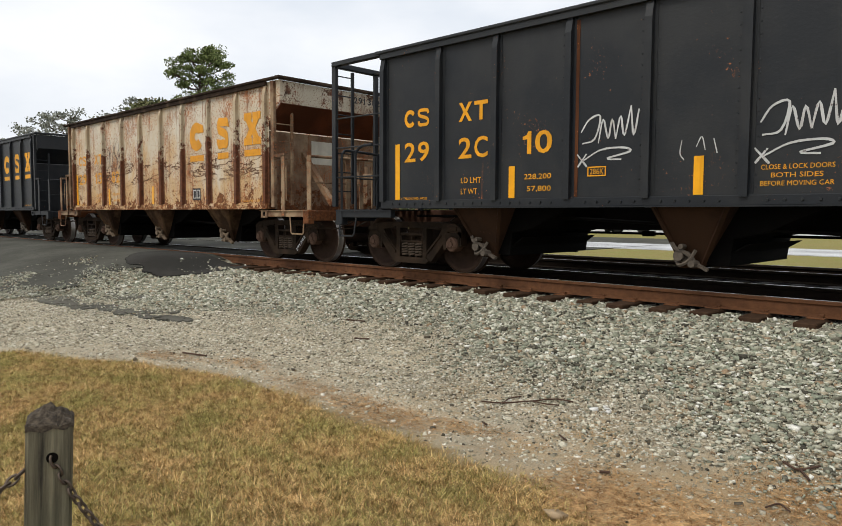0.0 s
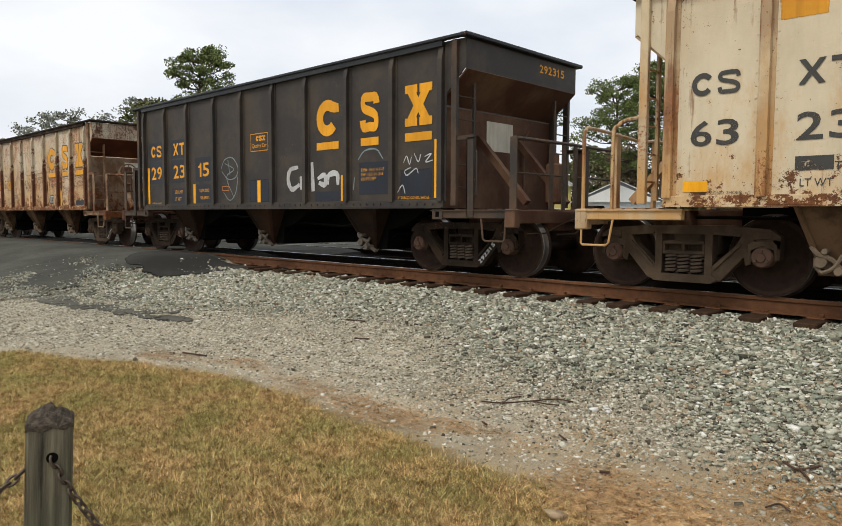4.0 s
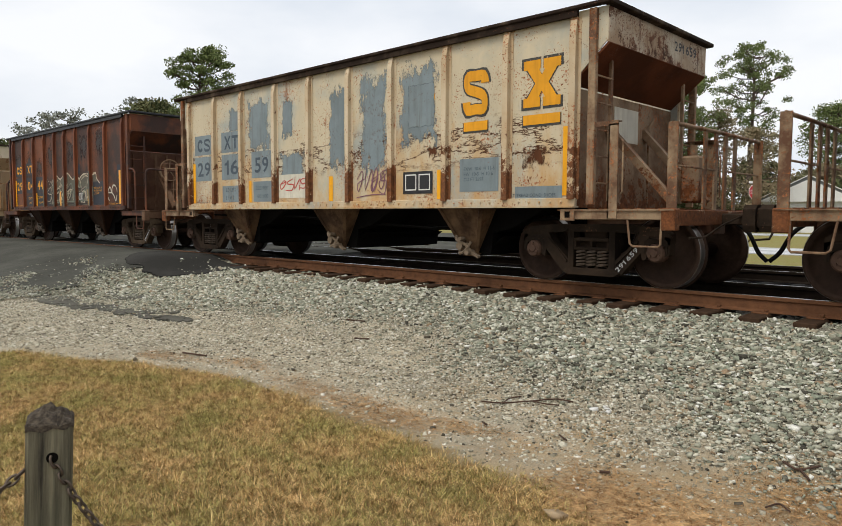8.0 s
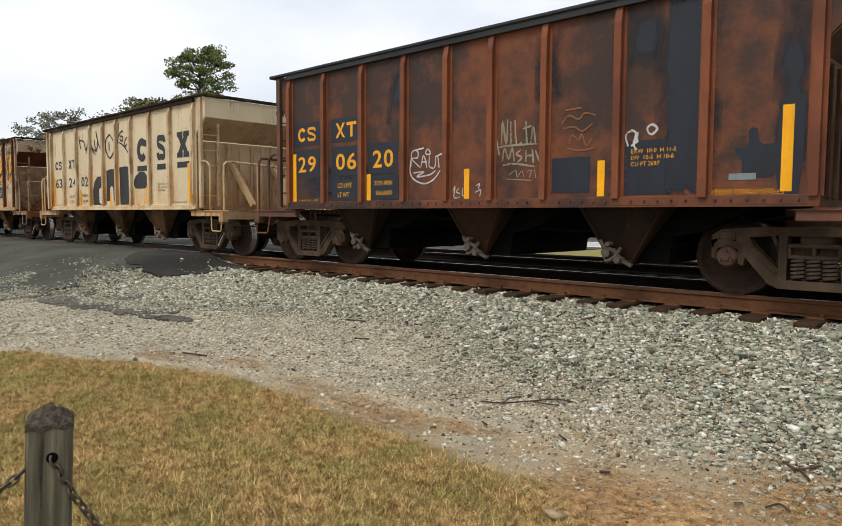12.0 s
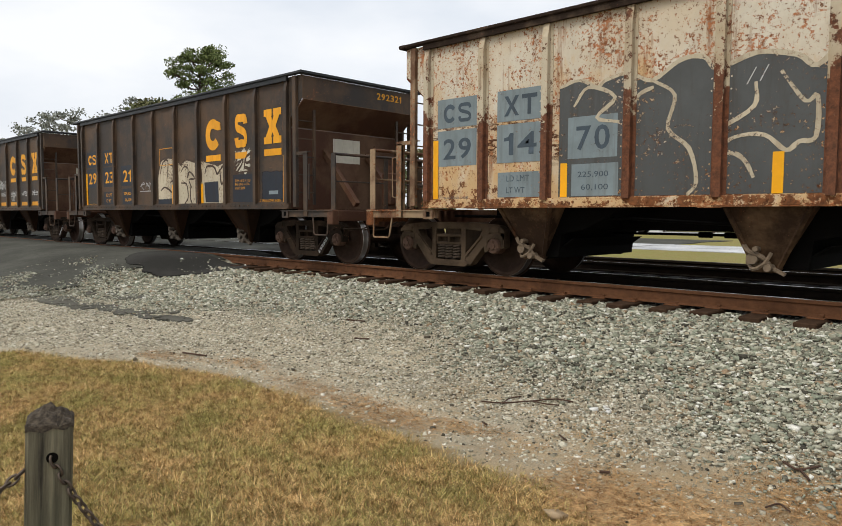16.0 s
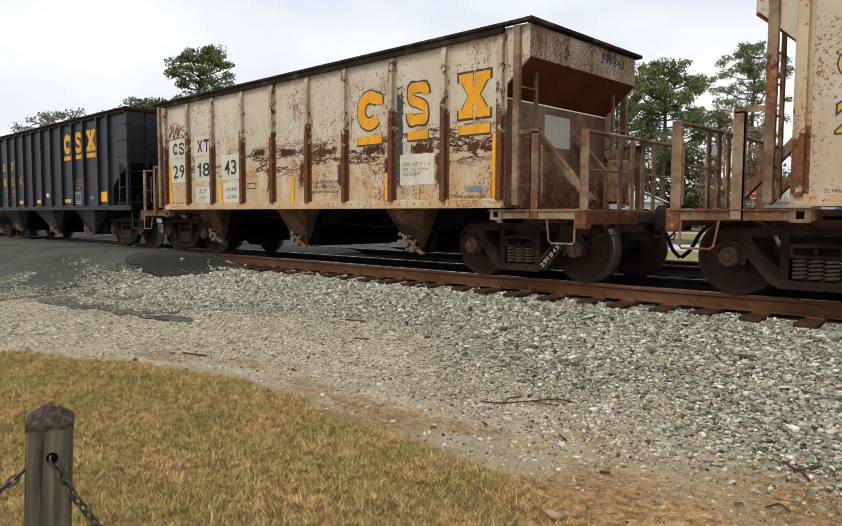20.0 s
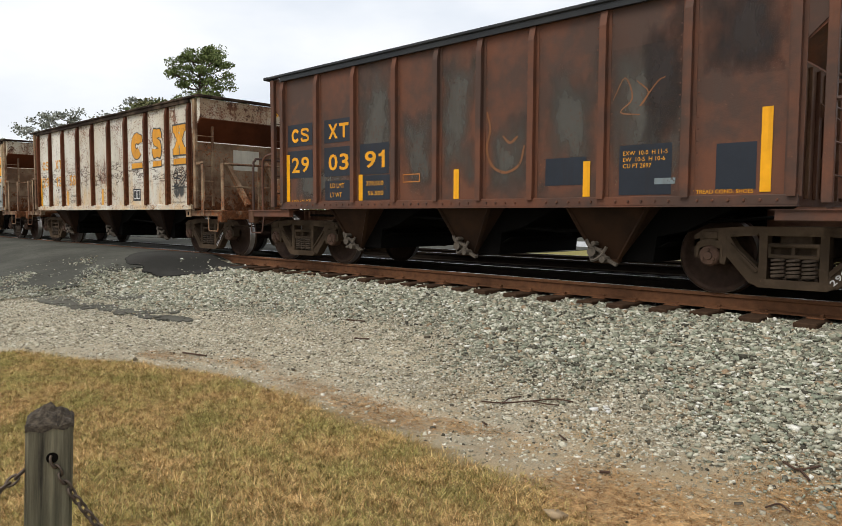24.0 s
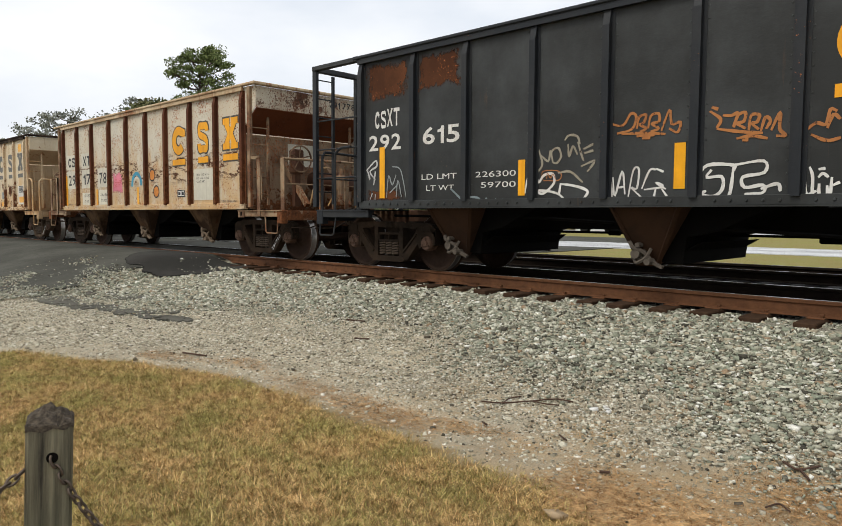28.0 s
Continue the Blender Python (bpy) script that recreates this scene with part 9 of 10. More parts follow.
def blades(rng, xy, zs, height, width, lean):
    n = len(xy)
    a = rng.uniform(0, 2 * np.pi, n)
    side = np.stack([np.cos(a), np.sin(a), np.zeros(n)], 1) * width[:, None] / 2
    b = rng.uniform(0, 2 * np.pi, n)
    lean_v = np.stack([np.cos(b), np.sin(b), np.zeros(n)], 1) * (lean * height)[:, None]
    root = np.concatenate([xy, zs[:, None]], 1)
    mid = root + lean_v * 0.4 + np.stack([np.zeros(n), np.zeros(n), height * 0.62], 1)
    tip = root + lean_v + np.stack([np.zeros(n), np.zeros(n), height], 1)
    v = np.stack([root - side, root + side, mid + side * 0.7, mid - side * 0.7, tip], 1)
    base = (np.arange(n) * 5)[:, None]
    f = np.concatenate([base + np.array([0, 1, 2]), base + np.array([0, 2, 3]), base + np.array([3, 2, 4])])
    return v.reshape(-1, 3), f


def in_view(x, y):
    ang = np.degrees(np.arctan2(x, y)) + 43.73
    return (np.abs(ang) < 36) & (np.hypot(x, y) > 2.1)


xs, ys = rng.uniform(-10.5, -0.8, 560000), rng.uniform(0.5, 3.6, 560000)
dens = np.clip((lawn_edge(xs) - ys) / 0.16 + rng.normal(0, 0.35, len(xs)), 0, 1)
ok = in_view(xs, ys) & (rng.random(len(xs)) < dens)
xs, ys = xs[ok], ys[ok]
zs = np.array([surface(a, b) for a, b in zip(xs, ys)]) - 0.004
h = rng.gamma(3.0, 0.0068, len(xs)) + 0.005
v, f = blades(rng, np.stack([xs, ys], 1), zs, h, rng.uniform(0.0022, 0.0056, len(xs)), rng.uniform(0.2, 1.9, len(xs)))
tagged(new("lawn_grass", fast_mesh("lawn_grass", v, f, BLADE)), "short dry lawn grass, tan with green patches", "grass", "", "stuff")

# the lawn goes on round and behind the viewer
xs, ys = rng.uniform(-11.0, 6.0, 190000), rng.uniform(-5.0, 3.4, 190000)
ok = ~in_view(xs, ys) & (rng.random(len(xs)) < np.clip((lawn_edge(xs) - ys) / 0.16, 0, 1))
xs, ys = xs[ok], ys[ok]
zs = np.array([surface(a, b) for a, b in zip(xs, ys)]) - 0.004
v, f = blades(rng, np.stack([xs, ys], 1), zs, rng.gamma(3.2, 0.0085, len(xs)) + 0.006, rng.uniform(0.004, 0.008, len(xs)), rng.uniform(0.1, 1.5, len(xs)))
tagged(new("lawn_grass", fast_mesh("lawn_grass", v, f, BLADE)), "short dry lawn grass, tan with green patches", "grass", "", "stuff")

# pine straw and dead blades lying on the dirt
xs, ys = rng.uniform(-7.5, 0.3, 110000), rng.uniform(2.6, 5.0, 110000)
field = np.array([noise.noise((a * 0.9, b * 1.5, 8)) for a, b in zip(xs, ys)])
ok = (rng.random(len(xs)) < np.clip(field * 1.1 - 0.25 + np.clip(xs + 3.1 - (ys - 3.4) * 0.9, 0, 2.0) * 0.50, 0.012, 0.85) * np.clip((5.1 - ys) * 0.8, 0, 1)) & (ys > lawn_edge(xs) - 0.1)
xs, ys = xs[ok], ys[ok]
zs = np.array([surface(a, b) for a, b in zip(xs, ys)]) + 0.008
n = len(xs)
a = rng.uniform(0, 2 * np.pi, n)
d = np.stack([np.cos(a), np.sin(a), rng.uniform(-0.12, 0.12, n)], 1) * rng.uniform(0.02, 0.07, n)[:, None]
w = np.stack([-np.sin(a), np.cos(a), np.zeros(n)], 1) * 0.0016
root = np.stack([xs, ys, zs], 1)
v = np.stack([root - d - w, root - d + w, root + d + w, root + d - w], 1).reshape(-1, 3)
f = (np.arange(n) * 4)[:, None] + np.arange(4)
tagged(new("pine_straw", fast_mesh("pine_straw", v, f, STRAW)), "brown pine straw lying on the dirt", "pine straw", "", "stuff")

# ---- sticks and scraps on the ground ----
BARK = plain("dead_twig_bark", (0.080, 0.045, 0.030), 0.9, 0, 0.4, 40, 0.4)


def on_dirt(x, y, up=0.02):
    return (x, y, surface(x, y) + up)


def stick(points, r, label, name="stick"):
    bm = bmesh.new()
    line = curve_through([on_dirt(*p) for p in points], 5)
    tube(bm, line, r, 6)
    ob = new(name, finish(name, bm, True))
    dress(ob, BARK)
    return tagged(ob, label, "stick")


stick([(-3.47, 4.34), (-3.33, 4.43), (-3.21, 4.64), (-3.09, 4.84), (-2.95, 4.88)], 0.0065, "long thin dead branch lying on gravelly dirt")
stick([(-3.33, 4.46), (-3.39, 4.62), (-3.36, 4.74)], 0.006, "forked dead twig lying beside a branch")
stick([(-3.20, 4.66), (-3.05, 4.66), (-2.98, 4.72)], 0.006, "short dead twig lying beside a branch")
stick([(-7.05, 3.62), (-6.75, 3.74)], 0.010, "dark stick lying on the dirt")
stick([(-7.0, 5.9), (-6.75, 6.0)], 0.010, "dark splinter of wood on the gravel")
stick([(-6.2, 5.35), (-6.0, 5.40)], 0.010, "dark chip of wood on the gravel")
stick([(-1.27, 4.54), (-1.17, 4.49), (-1.09, 4.63)], 0.008, "reddish curled twig on the dirt")
stick([(-1.20, 4.55), (-1.08, 4.37)], 0.007, "reddish thin twig on the dirt")
stick([(-1.13, 3.77), (-1.09, 3.86), (-1.02, 3.80)], 0.005, "curled dead leaf and twig on the dirt")
stick([(-2.55, 4.05), (-2.46, 4.0)], 0.006, "small twig lying on the dirt")
stick([(-2.0, 3.62), (-1.95, 3.65)], 0.009, "dark bit of bark on the dirt")
stick([(-3.1, 3.9), (-3.04, 3.87)], 0.007, "dark bit of bark on pale dirt")
for k, (x, y, r) in enumerate(((-2.72, 4.82, 0.035), (-2.66, 4.90, 0.028), (-2.61, 4.84, 0.022), (-2.69, 4.93, 0.02))):
    ob = new("white_stone", STONE_SHAPES[k])
    ob.matrix_basis = pose(*on_dirt(x, y, 0.01), 0, 0, 60 * k)
    ob.scale = (r,) * 3
    tagged(ob, "small white stone lying on the gravel", "stone", "white stones")
    ob.data = STONE_SHAPES[k].copy()
    ob.data.materials[0] = plain("white_quartz_%d" % k, (0.72, 0.71, 0.68), 0.8) if k == 0 else bpy.data.materials["white_quartz_0"]
ob = new("field_stone", STONE_SHAPES[5].copy())
ob.data.materials[0] = plain("tan_stone", (0.42, 0.31, 0.19), 0.9)
ob.matrix_basis = pose(*on_dirt(-1.86, 2.93, 0.02), 0, 0, 20)
ob.scale = (0.06, 0.05, 0.05)
tagged(ob, "tan stone lying at the lawn's edge", "stone")

# ---- chain fence post ----
WOOD, pn, pl, ps = material("weathered_grey_post_wood", 0.9)
pv = pn.new("ShaderNodeTexCoord").outputs["Object"]
grain = noise_node(pn, pl, pv, 30, 8, 0.7, (1, 1, 0.05))
blotch = noise_node(pn, pl, pv, 5, 5, 0.6)
pc = blend(pn, pl, steps(pn, pl, grain, 0.32, 0.68), (0.018, 0.015, 0.011), (0.215, 0.195, 0.130))
pc = blend(pn, pl, steps(pn, pl, blotch, 0.4, 0.7, 0, 0.5), pc, (0.085, 0.085, 0.055))
pl.new(pc, ps.inputs["Base Color"])
bump(pn, pl, ps, grain, 0.9, 0.006)
WOOD_TOP = plain("black_weathered_end_grain", (0.115, 0.092, 0.068), 0.95, 0, 0.93, 75, 1.0)
CHAIN = plain("rusty_dark_chain_steel", (0.16, 0.125, 0.10), 0.6, 0.7, 0.5, 60)
PX, PY, PW = -2.261, 0.714, 0.0635
post = thing("chain_post", "weathered grey square wooden post with a pointed top", "post", "", pose(PX, PY, -0.020, 0, 2.4, 70))


def post_shaft(bm):
    box(bm, -PW, PW, -PW, PW, -0.75, 0.292, 0.008)


bm = bmesh.new()
post_shaft(bm)
part("shaft", bm, WOOD, post)
bm = bmesh.new()
# weathered top: four worn slopes, split and crumbled along the edge
N = 14
grid = {}
for i in range(N + 1):
    for j in range(N + 1):
        u, w = 2 * i / N - 1, 2 * j / N - 1
        d = max(abs(u), abs(w))
        z = 0.352 - 0.052 * d - 0.004 * d * d
        z += 0.010 * noise.noise((u * 3.1, w * 3.1, 4.0)) + 0.008 * noise.noise((u * 9, w * 9, 1.0))
        if abs(u - 0.25 + 0.15 * w) < 0.09 or abs(w + 0.3 - 0.2 * u) < 0.08:
            z -= 0.012
        if d > 0.99:
            z = min(z, 0.296 + 0.012 * noise.noise((u * 6, w * 6, 7)))
        k = PW * (1.02 + 0.03 * noise.noise((u * 5, w * 5, 2.0)))
        grid[i, j] = bm.verts.new((u * k, w * k, z))
for i in range(N):
    for j in range(N):
        bm.faces.new((grid[i, j], grid[i + 1, j], grid[i + 1, j + 1], grid[i, j + 1]))
ring = [grid[i, 0] for i in range(N)] + [grid[N, j] for j in range(N)] + [grid[N - i, N] for i in range(N)] + [grid[0, N - j] for j in range(N)]
foot = [bm.verts.new((v.co.x, v.co.y, 0.282 + 0.016 * noise.noise((v.co.x * 90, v.co.y * 90, 0)))) for v in ring]
for k in range(len(ring)):
    bm.faces.new((ring[k], foot[k], foot[(k + 1) % len(foot)], ring[(k + 1) % len(ring)]))
bm.faces.new(foot)
bmesh.ops.recalc_face_normals(bm, faces=bm.faces)
part("cap", bm, WOOD_TOP, post, "dark pointed top with cracked end grain")
# solid black disc on the face, coloured as the bore's shaded inside
bm = bmesh.new()
bar(bm, (0.008, -PW - 0.002, 0.196), (0.008, -PW + 0.01, 0.196), 0.0165, 14)
part("hole", bm, plain("dark_bore", (0.006, 0.005, 0.004), 1.0), post, "dark bored hole that the chain leaves")


def chain(points, label):
    th = thing("chain", label, "chain")
    line = curve_through(points, 40)
    step_len, acc, links = 0.0270, 0.0, []
    prev = line[0]
    for p in line[1:]:
        acc += (p - prev).length
        if acc >= step_len:
            links.append((p, (p - prev).normalized()))
            acc = 0.0
        prev = p
    link = shared("chain_link", lambda bm: tube(bm, [(0.020 * math.cos(a), 0.0110 * math.sin(a), 0) for a in (k * 2 * math.pi / 10 for k in range(11))], 0.0042, 5), True)
    for i, (p, d) in enumerate(links):
        part("link", link, CHAIN, th, "", Matrix.Translation(p) @ d.to_track_quat("X", "Z").to_matrix().to_4x4() @ Matrix.Rotation(math.pi / 2 * (i % 2) + 0.6, 4, "X"))
    return th


hx, hy = -2.197, 0.701
chain([(hx, hy, 0.190), (hx + 0.012, hy + 0.030, 0.110), (hx + 0.03, hy + 0.085, 0.0), (hx + 0.055, hy + 0.16, -0.11), (hx + 0.10, hy + 0.30, -0.22), (hx + 0.2, hy + 0.6, -0.30)], "rusty dark steel chain hanging from a wooden post")
chain([(-2.235, 0.655, 0.155), (-2.235, 0.615, 0.125), (-2.240, 0.565, 0.095), (-2.25, 0.45, 0.04), (-2.28, 0.2, -0.04)], "rusty dark steel chain hanging behind a wooden post")


# ---- trees ----
def leaf_material(name, a, b, c):
    m, n, l, s = material(name, 0.7)
    r = n.new("ShaderNodeNewGeometry").outputs["Random Per Island"]
    v = n.new("ShaderNodeTexCoord").outputs["Object"]
    f = noise_node(n, l, v, 0.35, 4, 0.6)
    col = blend(n, l, r, a, b)
    l.new(blend(n, l, steps(n, l, f, 0.42, 0.68), col, c), s.inputs["Base Color"])
    s.inputs["Specular IOR Level"].default_value = 0.15
    return m


NEEDLE = leaf_material("pine_needles", (0.075, 0.110, 0.036), (0.20, 0.235, 0.085), (0.12, 0.15, 0.055))
LEAF = leaf_material("dark_oak_leaves", (0.055, 0.078, 0.032), (0.12, 0.14, 0.06), (0.15, 0.13, 0.06))
GREYLEAF = leaf_material("grey_mossy_foliage", (0.22, 0.235, 0.21), (0.32, 0.32, 0.29), (0.18, 0.20, 0.16))
DRYLEAF = leaf_material("thin_brown_foliage", (0.22, 0.165, 0.10), (0.30, 0.24, 0.15), (0.15, 0.155, 0.08))
TRUNK = plain("grey_brown_bark", (0.115, 0.085, 0.065), 0.95, 0, 0.45, 3.0, 0.5)


def tree(name, label, x, y, height, crown_from, radius, mat, seed, clumps=110, leaves=80, size=0.22, spread=0.9, trunk_r=0.28, top_heavy=1.0, flat=0.6):
    """A bent tapered trunk with limbs that end in clumps of small leaves."""
    g = np.random.default_rng(seed)
    z0 = -0.45
    th = thing(name, label, "tree", "trees behind the railway", pose(x, y, z0))
    bend = [(0.25 * math.sin(k * 1.3 + seed) * k / 6, 0.25 * math.cos(k * 1.7 + seed) * k / 6, height * 0.93 * k / 6) for k in range(7)]
    bm = bmesh.new()
    line = curve_through(bend, 4)
    for i in range(len(line) - 1):
        r0 = trunk_r * (1 - 0.85 * i / len(line))
        r1 = trunk_r * (1 - 0.85 * (i + 1) / len(line))
        bar(bm, line[i], line[i + 1], r0, 8, r1)
    part("trunk", bm, TRUNK, th)
    t = g.random(clumps) ** (0.8 / top_heavy)
    cz = crown_from + (height - crown_from) * t
    shape = np.sin(np.pi * np.clip(0.12 + 0.80 * t, 0, 1)) ** 0.7
    rr = radius * shape * np.sqrt(g.random(clumps)) * g.uniform(0.75, 1.12, clumps)
    aa = g.uniform(0, 2 * np.pi, clumps)
    centres = np.stack([rr * np.cos(aa), rr * np.sin(aa), cz], 1)
    bm = bmesh.new()
    for i in range(0, clumps, 2):
        c = centres[i]
        k = min(max(int((c[2] - 0.18 * rr[i]) / (height * 0.93) * (len(line) - 1)), 0), len(line) - 1)
        s0 = line[k]
        mid = (s0 + Vector(c)) / 2 + Vector((0, 0, -0.08 * rr[i]))
        tube(bm, [s0, mid, Vector(c)], 0.035 + 0.08 * trunk_r, 4)
    tagged(part("branch_web", bm, TRUNK, th), "", "", "", "stuff")
    n = clumps * leaves
    cs = np.repeat(centres, leaves, 0)
    d = g.normal(size=(n, 3))
    d /= np.linalg.norm(d, axis=1)[:, None]
    off = d * (g.random(n) ** 0.55)[:, None] * spread * np.repeat(g.uniform(0.55, 1.15, clumps), leaves)[:, None]
    off[:, 2] *= flat
    p = cs + off
    m = turns(g, n)
    tri = np.array([(-0.5, -0.32, 0), (0.5, -0.22, 0), (0.15, 0.5, 0.12), (-0.4, 0.3, -0.1)])
    v = np.einsum("nij,kj->nki", m, tri) * (size * g.uniform(0.6, 1.3, n))[:, None, None] + p[:, None, :]
    f = (np.arange(n) * 4)[:, None] + np.arange(4)
    ob = new("crown", fast_mesh("crown", v.reshape(-1, 3), f, mat))
    ob.parent = th
    return th


tree("pine_tree", "tall pine with a rounded dark green crown", -54.3, 29.9, 15.1, 8.6, 3.6, NEEDLE, 1, 85, 150, 0.15, 0.80, 0.3, 1.0, 0.6)
tree("pine_tree", "tall pine with tiered green crown and bare trunk", -23.9, 71.0, 17.9, 9.4, 4.4, NEEDLE, 2, 85, 130, 0.15, 0.80, 0.34, 1.0, 0.62)
tree("pine_tree", "broad spreading pine with bright green crown", -26.9, 58.5, 14.6, 5.6, 4.6, NEEDLE, 3, 140, 160, 0.15, 0.9, 0.32, 1.0, 0.62)
tree("pine_tree", "broad pine with open limbs", -30.6, 57.2, 13.4, 4.5, 4.0, NEEDLE, 4, 110, 150, 0.15, 0.9, 0.3, 1.0, 0.62)
tree("pine_tree", "dark pine behind a white building", -45.2, 60.5, 14.6, 6.0, 4.0, NEEDLE, 5, 120, 136, 0.165, 1.0, 0.3)
tree("pine_tree", "tall dark pine behind houses", -48.9, 70.5, 17.6, 8.0, 3.6, NEEDLE, 6, 100, 136, 0.165, 1.0, 0.3)
tree("oak_tree", "grey mossy oak with a thin wide crown", -103.0, 36.5, 15.2, 8.0, 7.0, GREYLEAF, 7, 60, 60, 0.30, 1.3, 0.5)
tree("oak_tree", "grey mossy oak beyond the crossing", -99.0, 45.5, 17.6, 9.5, 5.8, GREYLEAF, 8, 55, 60, 0.30, 1.3, 0.5)
tree("oak_tree", "dark green oak beyond the crossing", -90.0, 43.0, 16.0, 8.0, 4.6, LEAF, 9, 90, 70, 0.36, 1.4, 0.4)
tree("oak_tree", "dark green oak beyond the crossing", -86.0, 48.0, 15.2, 7.0, 4.6, LEAF, 10, 80, 70, 0.36, 1.4, 0.4)
tree("oak_tree", "dark tree far along the railway", -118.0, 31.0, 12.5, 4.0, 5.0, LEAF, 19, 60, 60, 0.45, 1.6, 0.4)
tree("oak_tree", "slender tree with thin brownish leaves", -23.4, 61.8, 10.6, 2.0, 2.6, DRYLEAF, 11, 110, 55, 0.17, 0.9, 0.16)
tree("oak_tree", "slender tree with thin brownish leaves", -20.7, 63.5, 9.0, 1.5, 2.6, DRYLEAF, 12, 90, 55, 0.17, 0.9, 0.14)
tree("pine_tree", "dark green pine beyond the houses", -18.6, 79.0, 12.4, 4.0, 3.4, NEEDLE, 13, 100, 127, 0.165, 1.1, 0.25)
tree("pine_tree", "dark green pine beyond the houses", -13.8, 80.0, 12.0, 3.5, 3.6, NEEDLE, 14, 90, 127, 0.165, 1.1, 0.25)
for k, (x, y, h, r) in enumerate(((-33.5, 63, 8.0, 3.6), (-29.0, 66, 7.5, 3.8), (-24.5, 75, 6.8, 4.2), (-18.5, 76.5, 6.2, 4.0), (-38.5, 68, 8.5, 4.2), (-43, 74, 9, 4.5), (-52, 72, 9.5, 5), (-58, 78, 11, 5), (-13.5, 72, 6.0, 3.6), (-9.0, 74, 6.5, 4.0), (-66, 70, 10, 5))):
    tree("shrubby_tree", "dense dark green shrubby tree behind the street", x, y, h, 0.8, r, LEAF if k % 3 else DRYLEAF, 20 + k, 80, 60, 0.30, 1.2, 0.15)


# ---- houses and street things ----
SIDING = plain("pale_painted_siding", (0.66, 0.66, 0.64), 0.7, 0, 0.12, 2.0)
WHITEWALL = plain("white_metal_wall", (0.86, 0.87, 0.88), 0.5, 0, 0.05, 1.0, 0.05)
SHINGLE = plain("grey_roof_shingles", (0.16, 0.165, 0.17), 0.9, 0, 0.35, 4.0)
DARKGLASS = plain("dark_window_glass", (0.02, 0.025, 0.03), 0.12, 0, 0.2, 2, 0.0)
TRIM = plain("white_trim", (0.78, 0.78, 0.76), 0.6, 0, 0.1)


def house(x, y, turn, w, d, h, rise, wall, label, gable_front=True, roof=None):
    th = thing("house", label, "house", "houses behind the street", pose(x, y, -0.42, 0, 0, turn))
    bm = bmesh.new()
    box(bm, -w / 2, w / 2, -d / 2, d / 2, 0, h)
    part("wall", bm, wall, th)
    bm = bmesh.new()
    o = 0.45
    if gable_front:
        prism(bm, [(-w / 2 - o, h), (w / 2 + o, h), (0, h + rise)], -d / 2 - o, d / 2 + o)
    else:
        prism_x(bm, [(-d / 2 - o, h), (d / 2 + o, h), (0, h + rise)], -w / 2 - o, w / 2 + o)
    part("roof", bm, roof or SHINGLE, th, "sloping roof")
    if gable_front:
        bm = bmesh.new()
        prism(bm, [(-w / 2 + 0.1, h), (w / 2 - 0.1, h), (0, h + rise - 0.35)], -d / 2 - o - 0.03, -d / 2 - o)
        part("gable", bm, wall, th, "boarded gable")
    for s in (-1, 1):
        bm = bmesh.new()
        flat_bar(bm, (s * (w / 2 + o), -d / 2 - o - 0.05, h - 0.04), (0 if gable_front else s * (w / 2 + o), -d / 2 - o - 0.05, h + (rise if gable_front else 0.1)), 0.18, 0.06)
        part("fascia", bm, TRIM, th)
    for s in (-0.28, 0.28):
        win = part("window", shared("window", lambda b: box(b, -0.55, 0.55, -0.05, 0.05, 0.9, 2.1, 0.01)), TRIM, th, "", pose(s * w, -d / 2, 0))
        part("pane", shared("pane", lambda b: box(b, -0.47, 0.47, -0.015, 0.015, 0.98, 2.02)), DARKGLASS, win, "", pose(0, -0.05, 0))
    bm = bmesh.new()
    box(bm, -0.45, 0.45, -0.04, 0.04, 0, 2.05)
    part("door", bm, TRIM, th, "", pose(0, -d / 2 - 0.02, 0))
    return th


house(-18.9, 71.5, 16, 8.0, 9, 2.7, 2.3, SIDING, "small house with white gable and grey shingle roof")
house(-31.6, 60.5, 22, 7.5, 8, 2.6, 1.9, SIDING, "small pale house with grey roof among trees")
house(-22.0, 88.0, 10, 14.0, 8, 2.8, 2.0, SIDING, "long pale house with grey roof", False)
house(-41.0, 62.0, 33, 4.6, 7, 4.3, 2.0, plain("pale_yellow_siding", (0.62, 0.53, 0.18), 0.7, 0, 0.12, 2.0), "narrow pale yellow house with steep white roof", True, plain("white_metal_roof", (0.70, 0.73, 0.76), 0.5, 0, 0.08, 2.0))
th = thing("shed", "long plain white metal building", "building", "", pose(-37.6, 49.8, -0.42, 0, 0, 33))
bm = bmesh.new()
box(bm, -4.2, 4.2, 0, 6, 0, 5.2)
part("wall", bm, WHITEWALL, th)
bm = bmesh.new()
prism(bm, [(-4.4, 5.2), (4.4, 5.2), (4.4, 5.32), (0, 5.9), (-4.4, 5.32)], -0.15, 6.15)
part("roof", bm, WHITEWALL, th)
for z in (1.35, 4.9):
    bm = bmesh.new()
    box(bm, -4.2, 4.2, -0.05, 0, z, z + 0.09)
    part("girt", bm, plain("grey_girt_%d" % int(z), (0.35, 0.37, 0.4), 0.6), th)

REDSIGN, SIGNWHITE, GALV = plain("red_sign_face", (0.48, 0.02, 0.03), 0.5, 0, 0.1), plain("white_sign_border", (0.8, 0.8, 0.8), 0.5, 0, 0.05), plain("galvanised_post", (0.36, 0.37, 0.37), 0.5, 0.6)
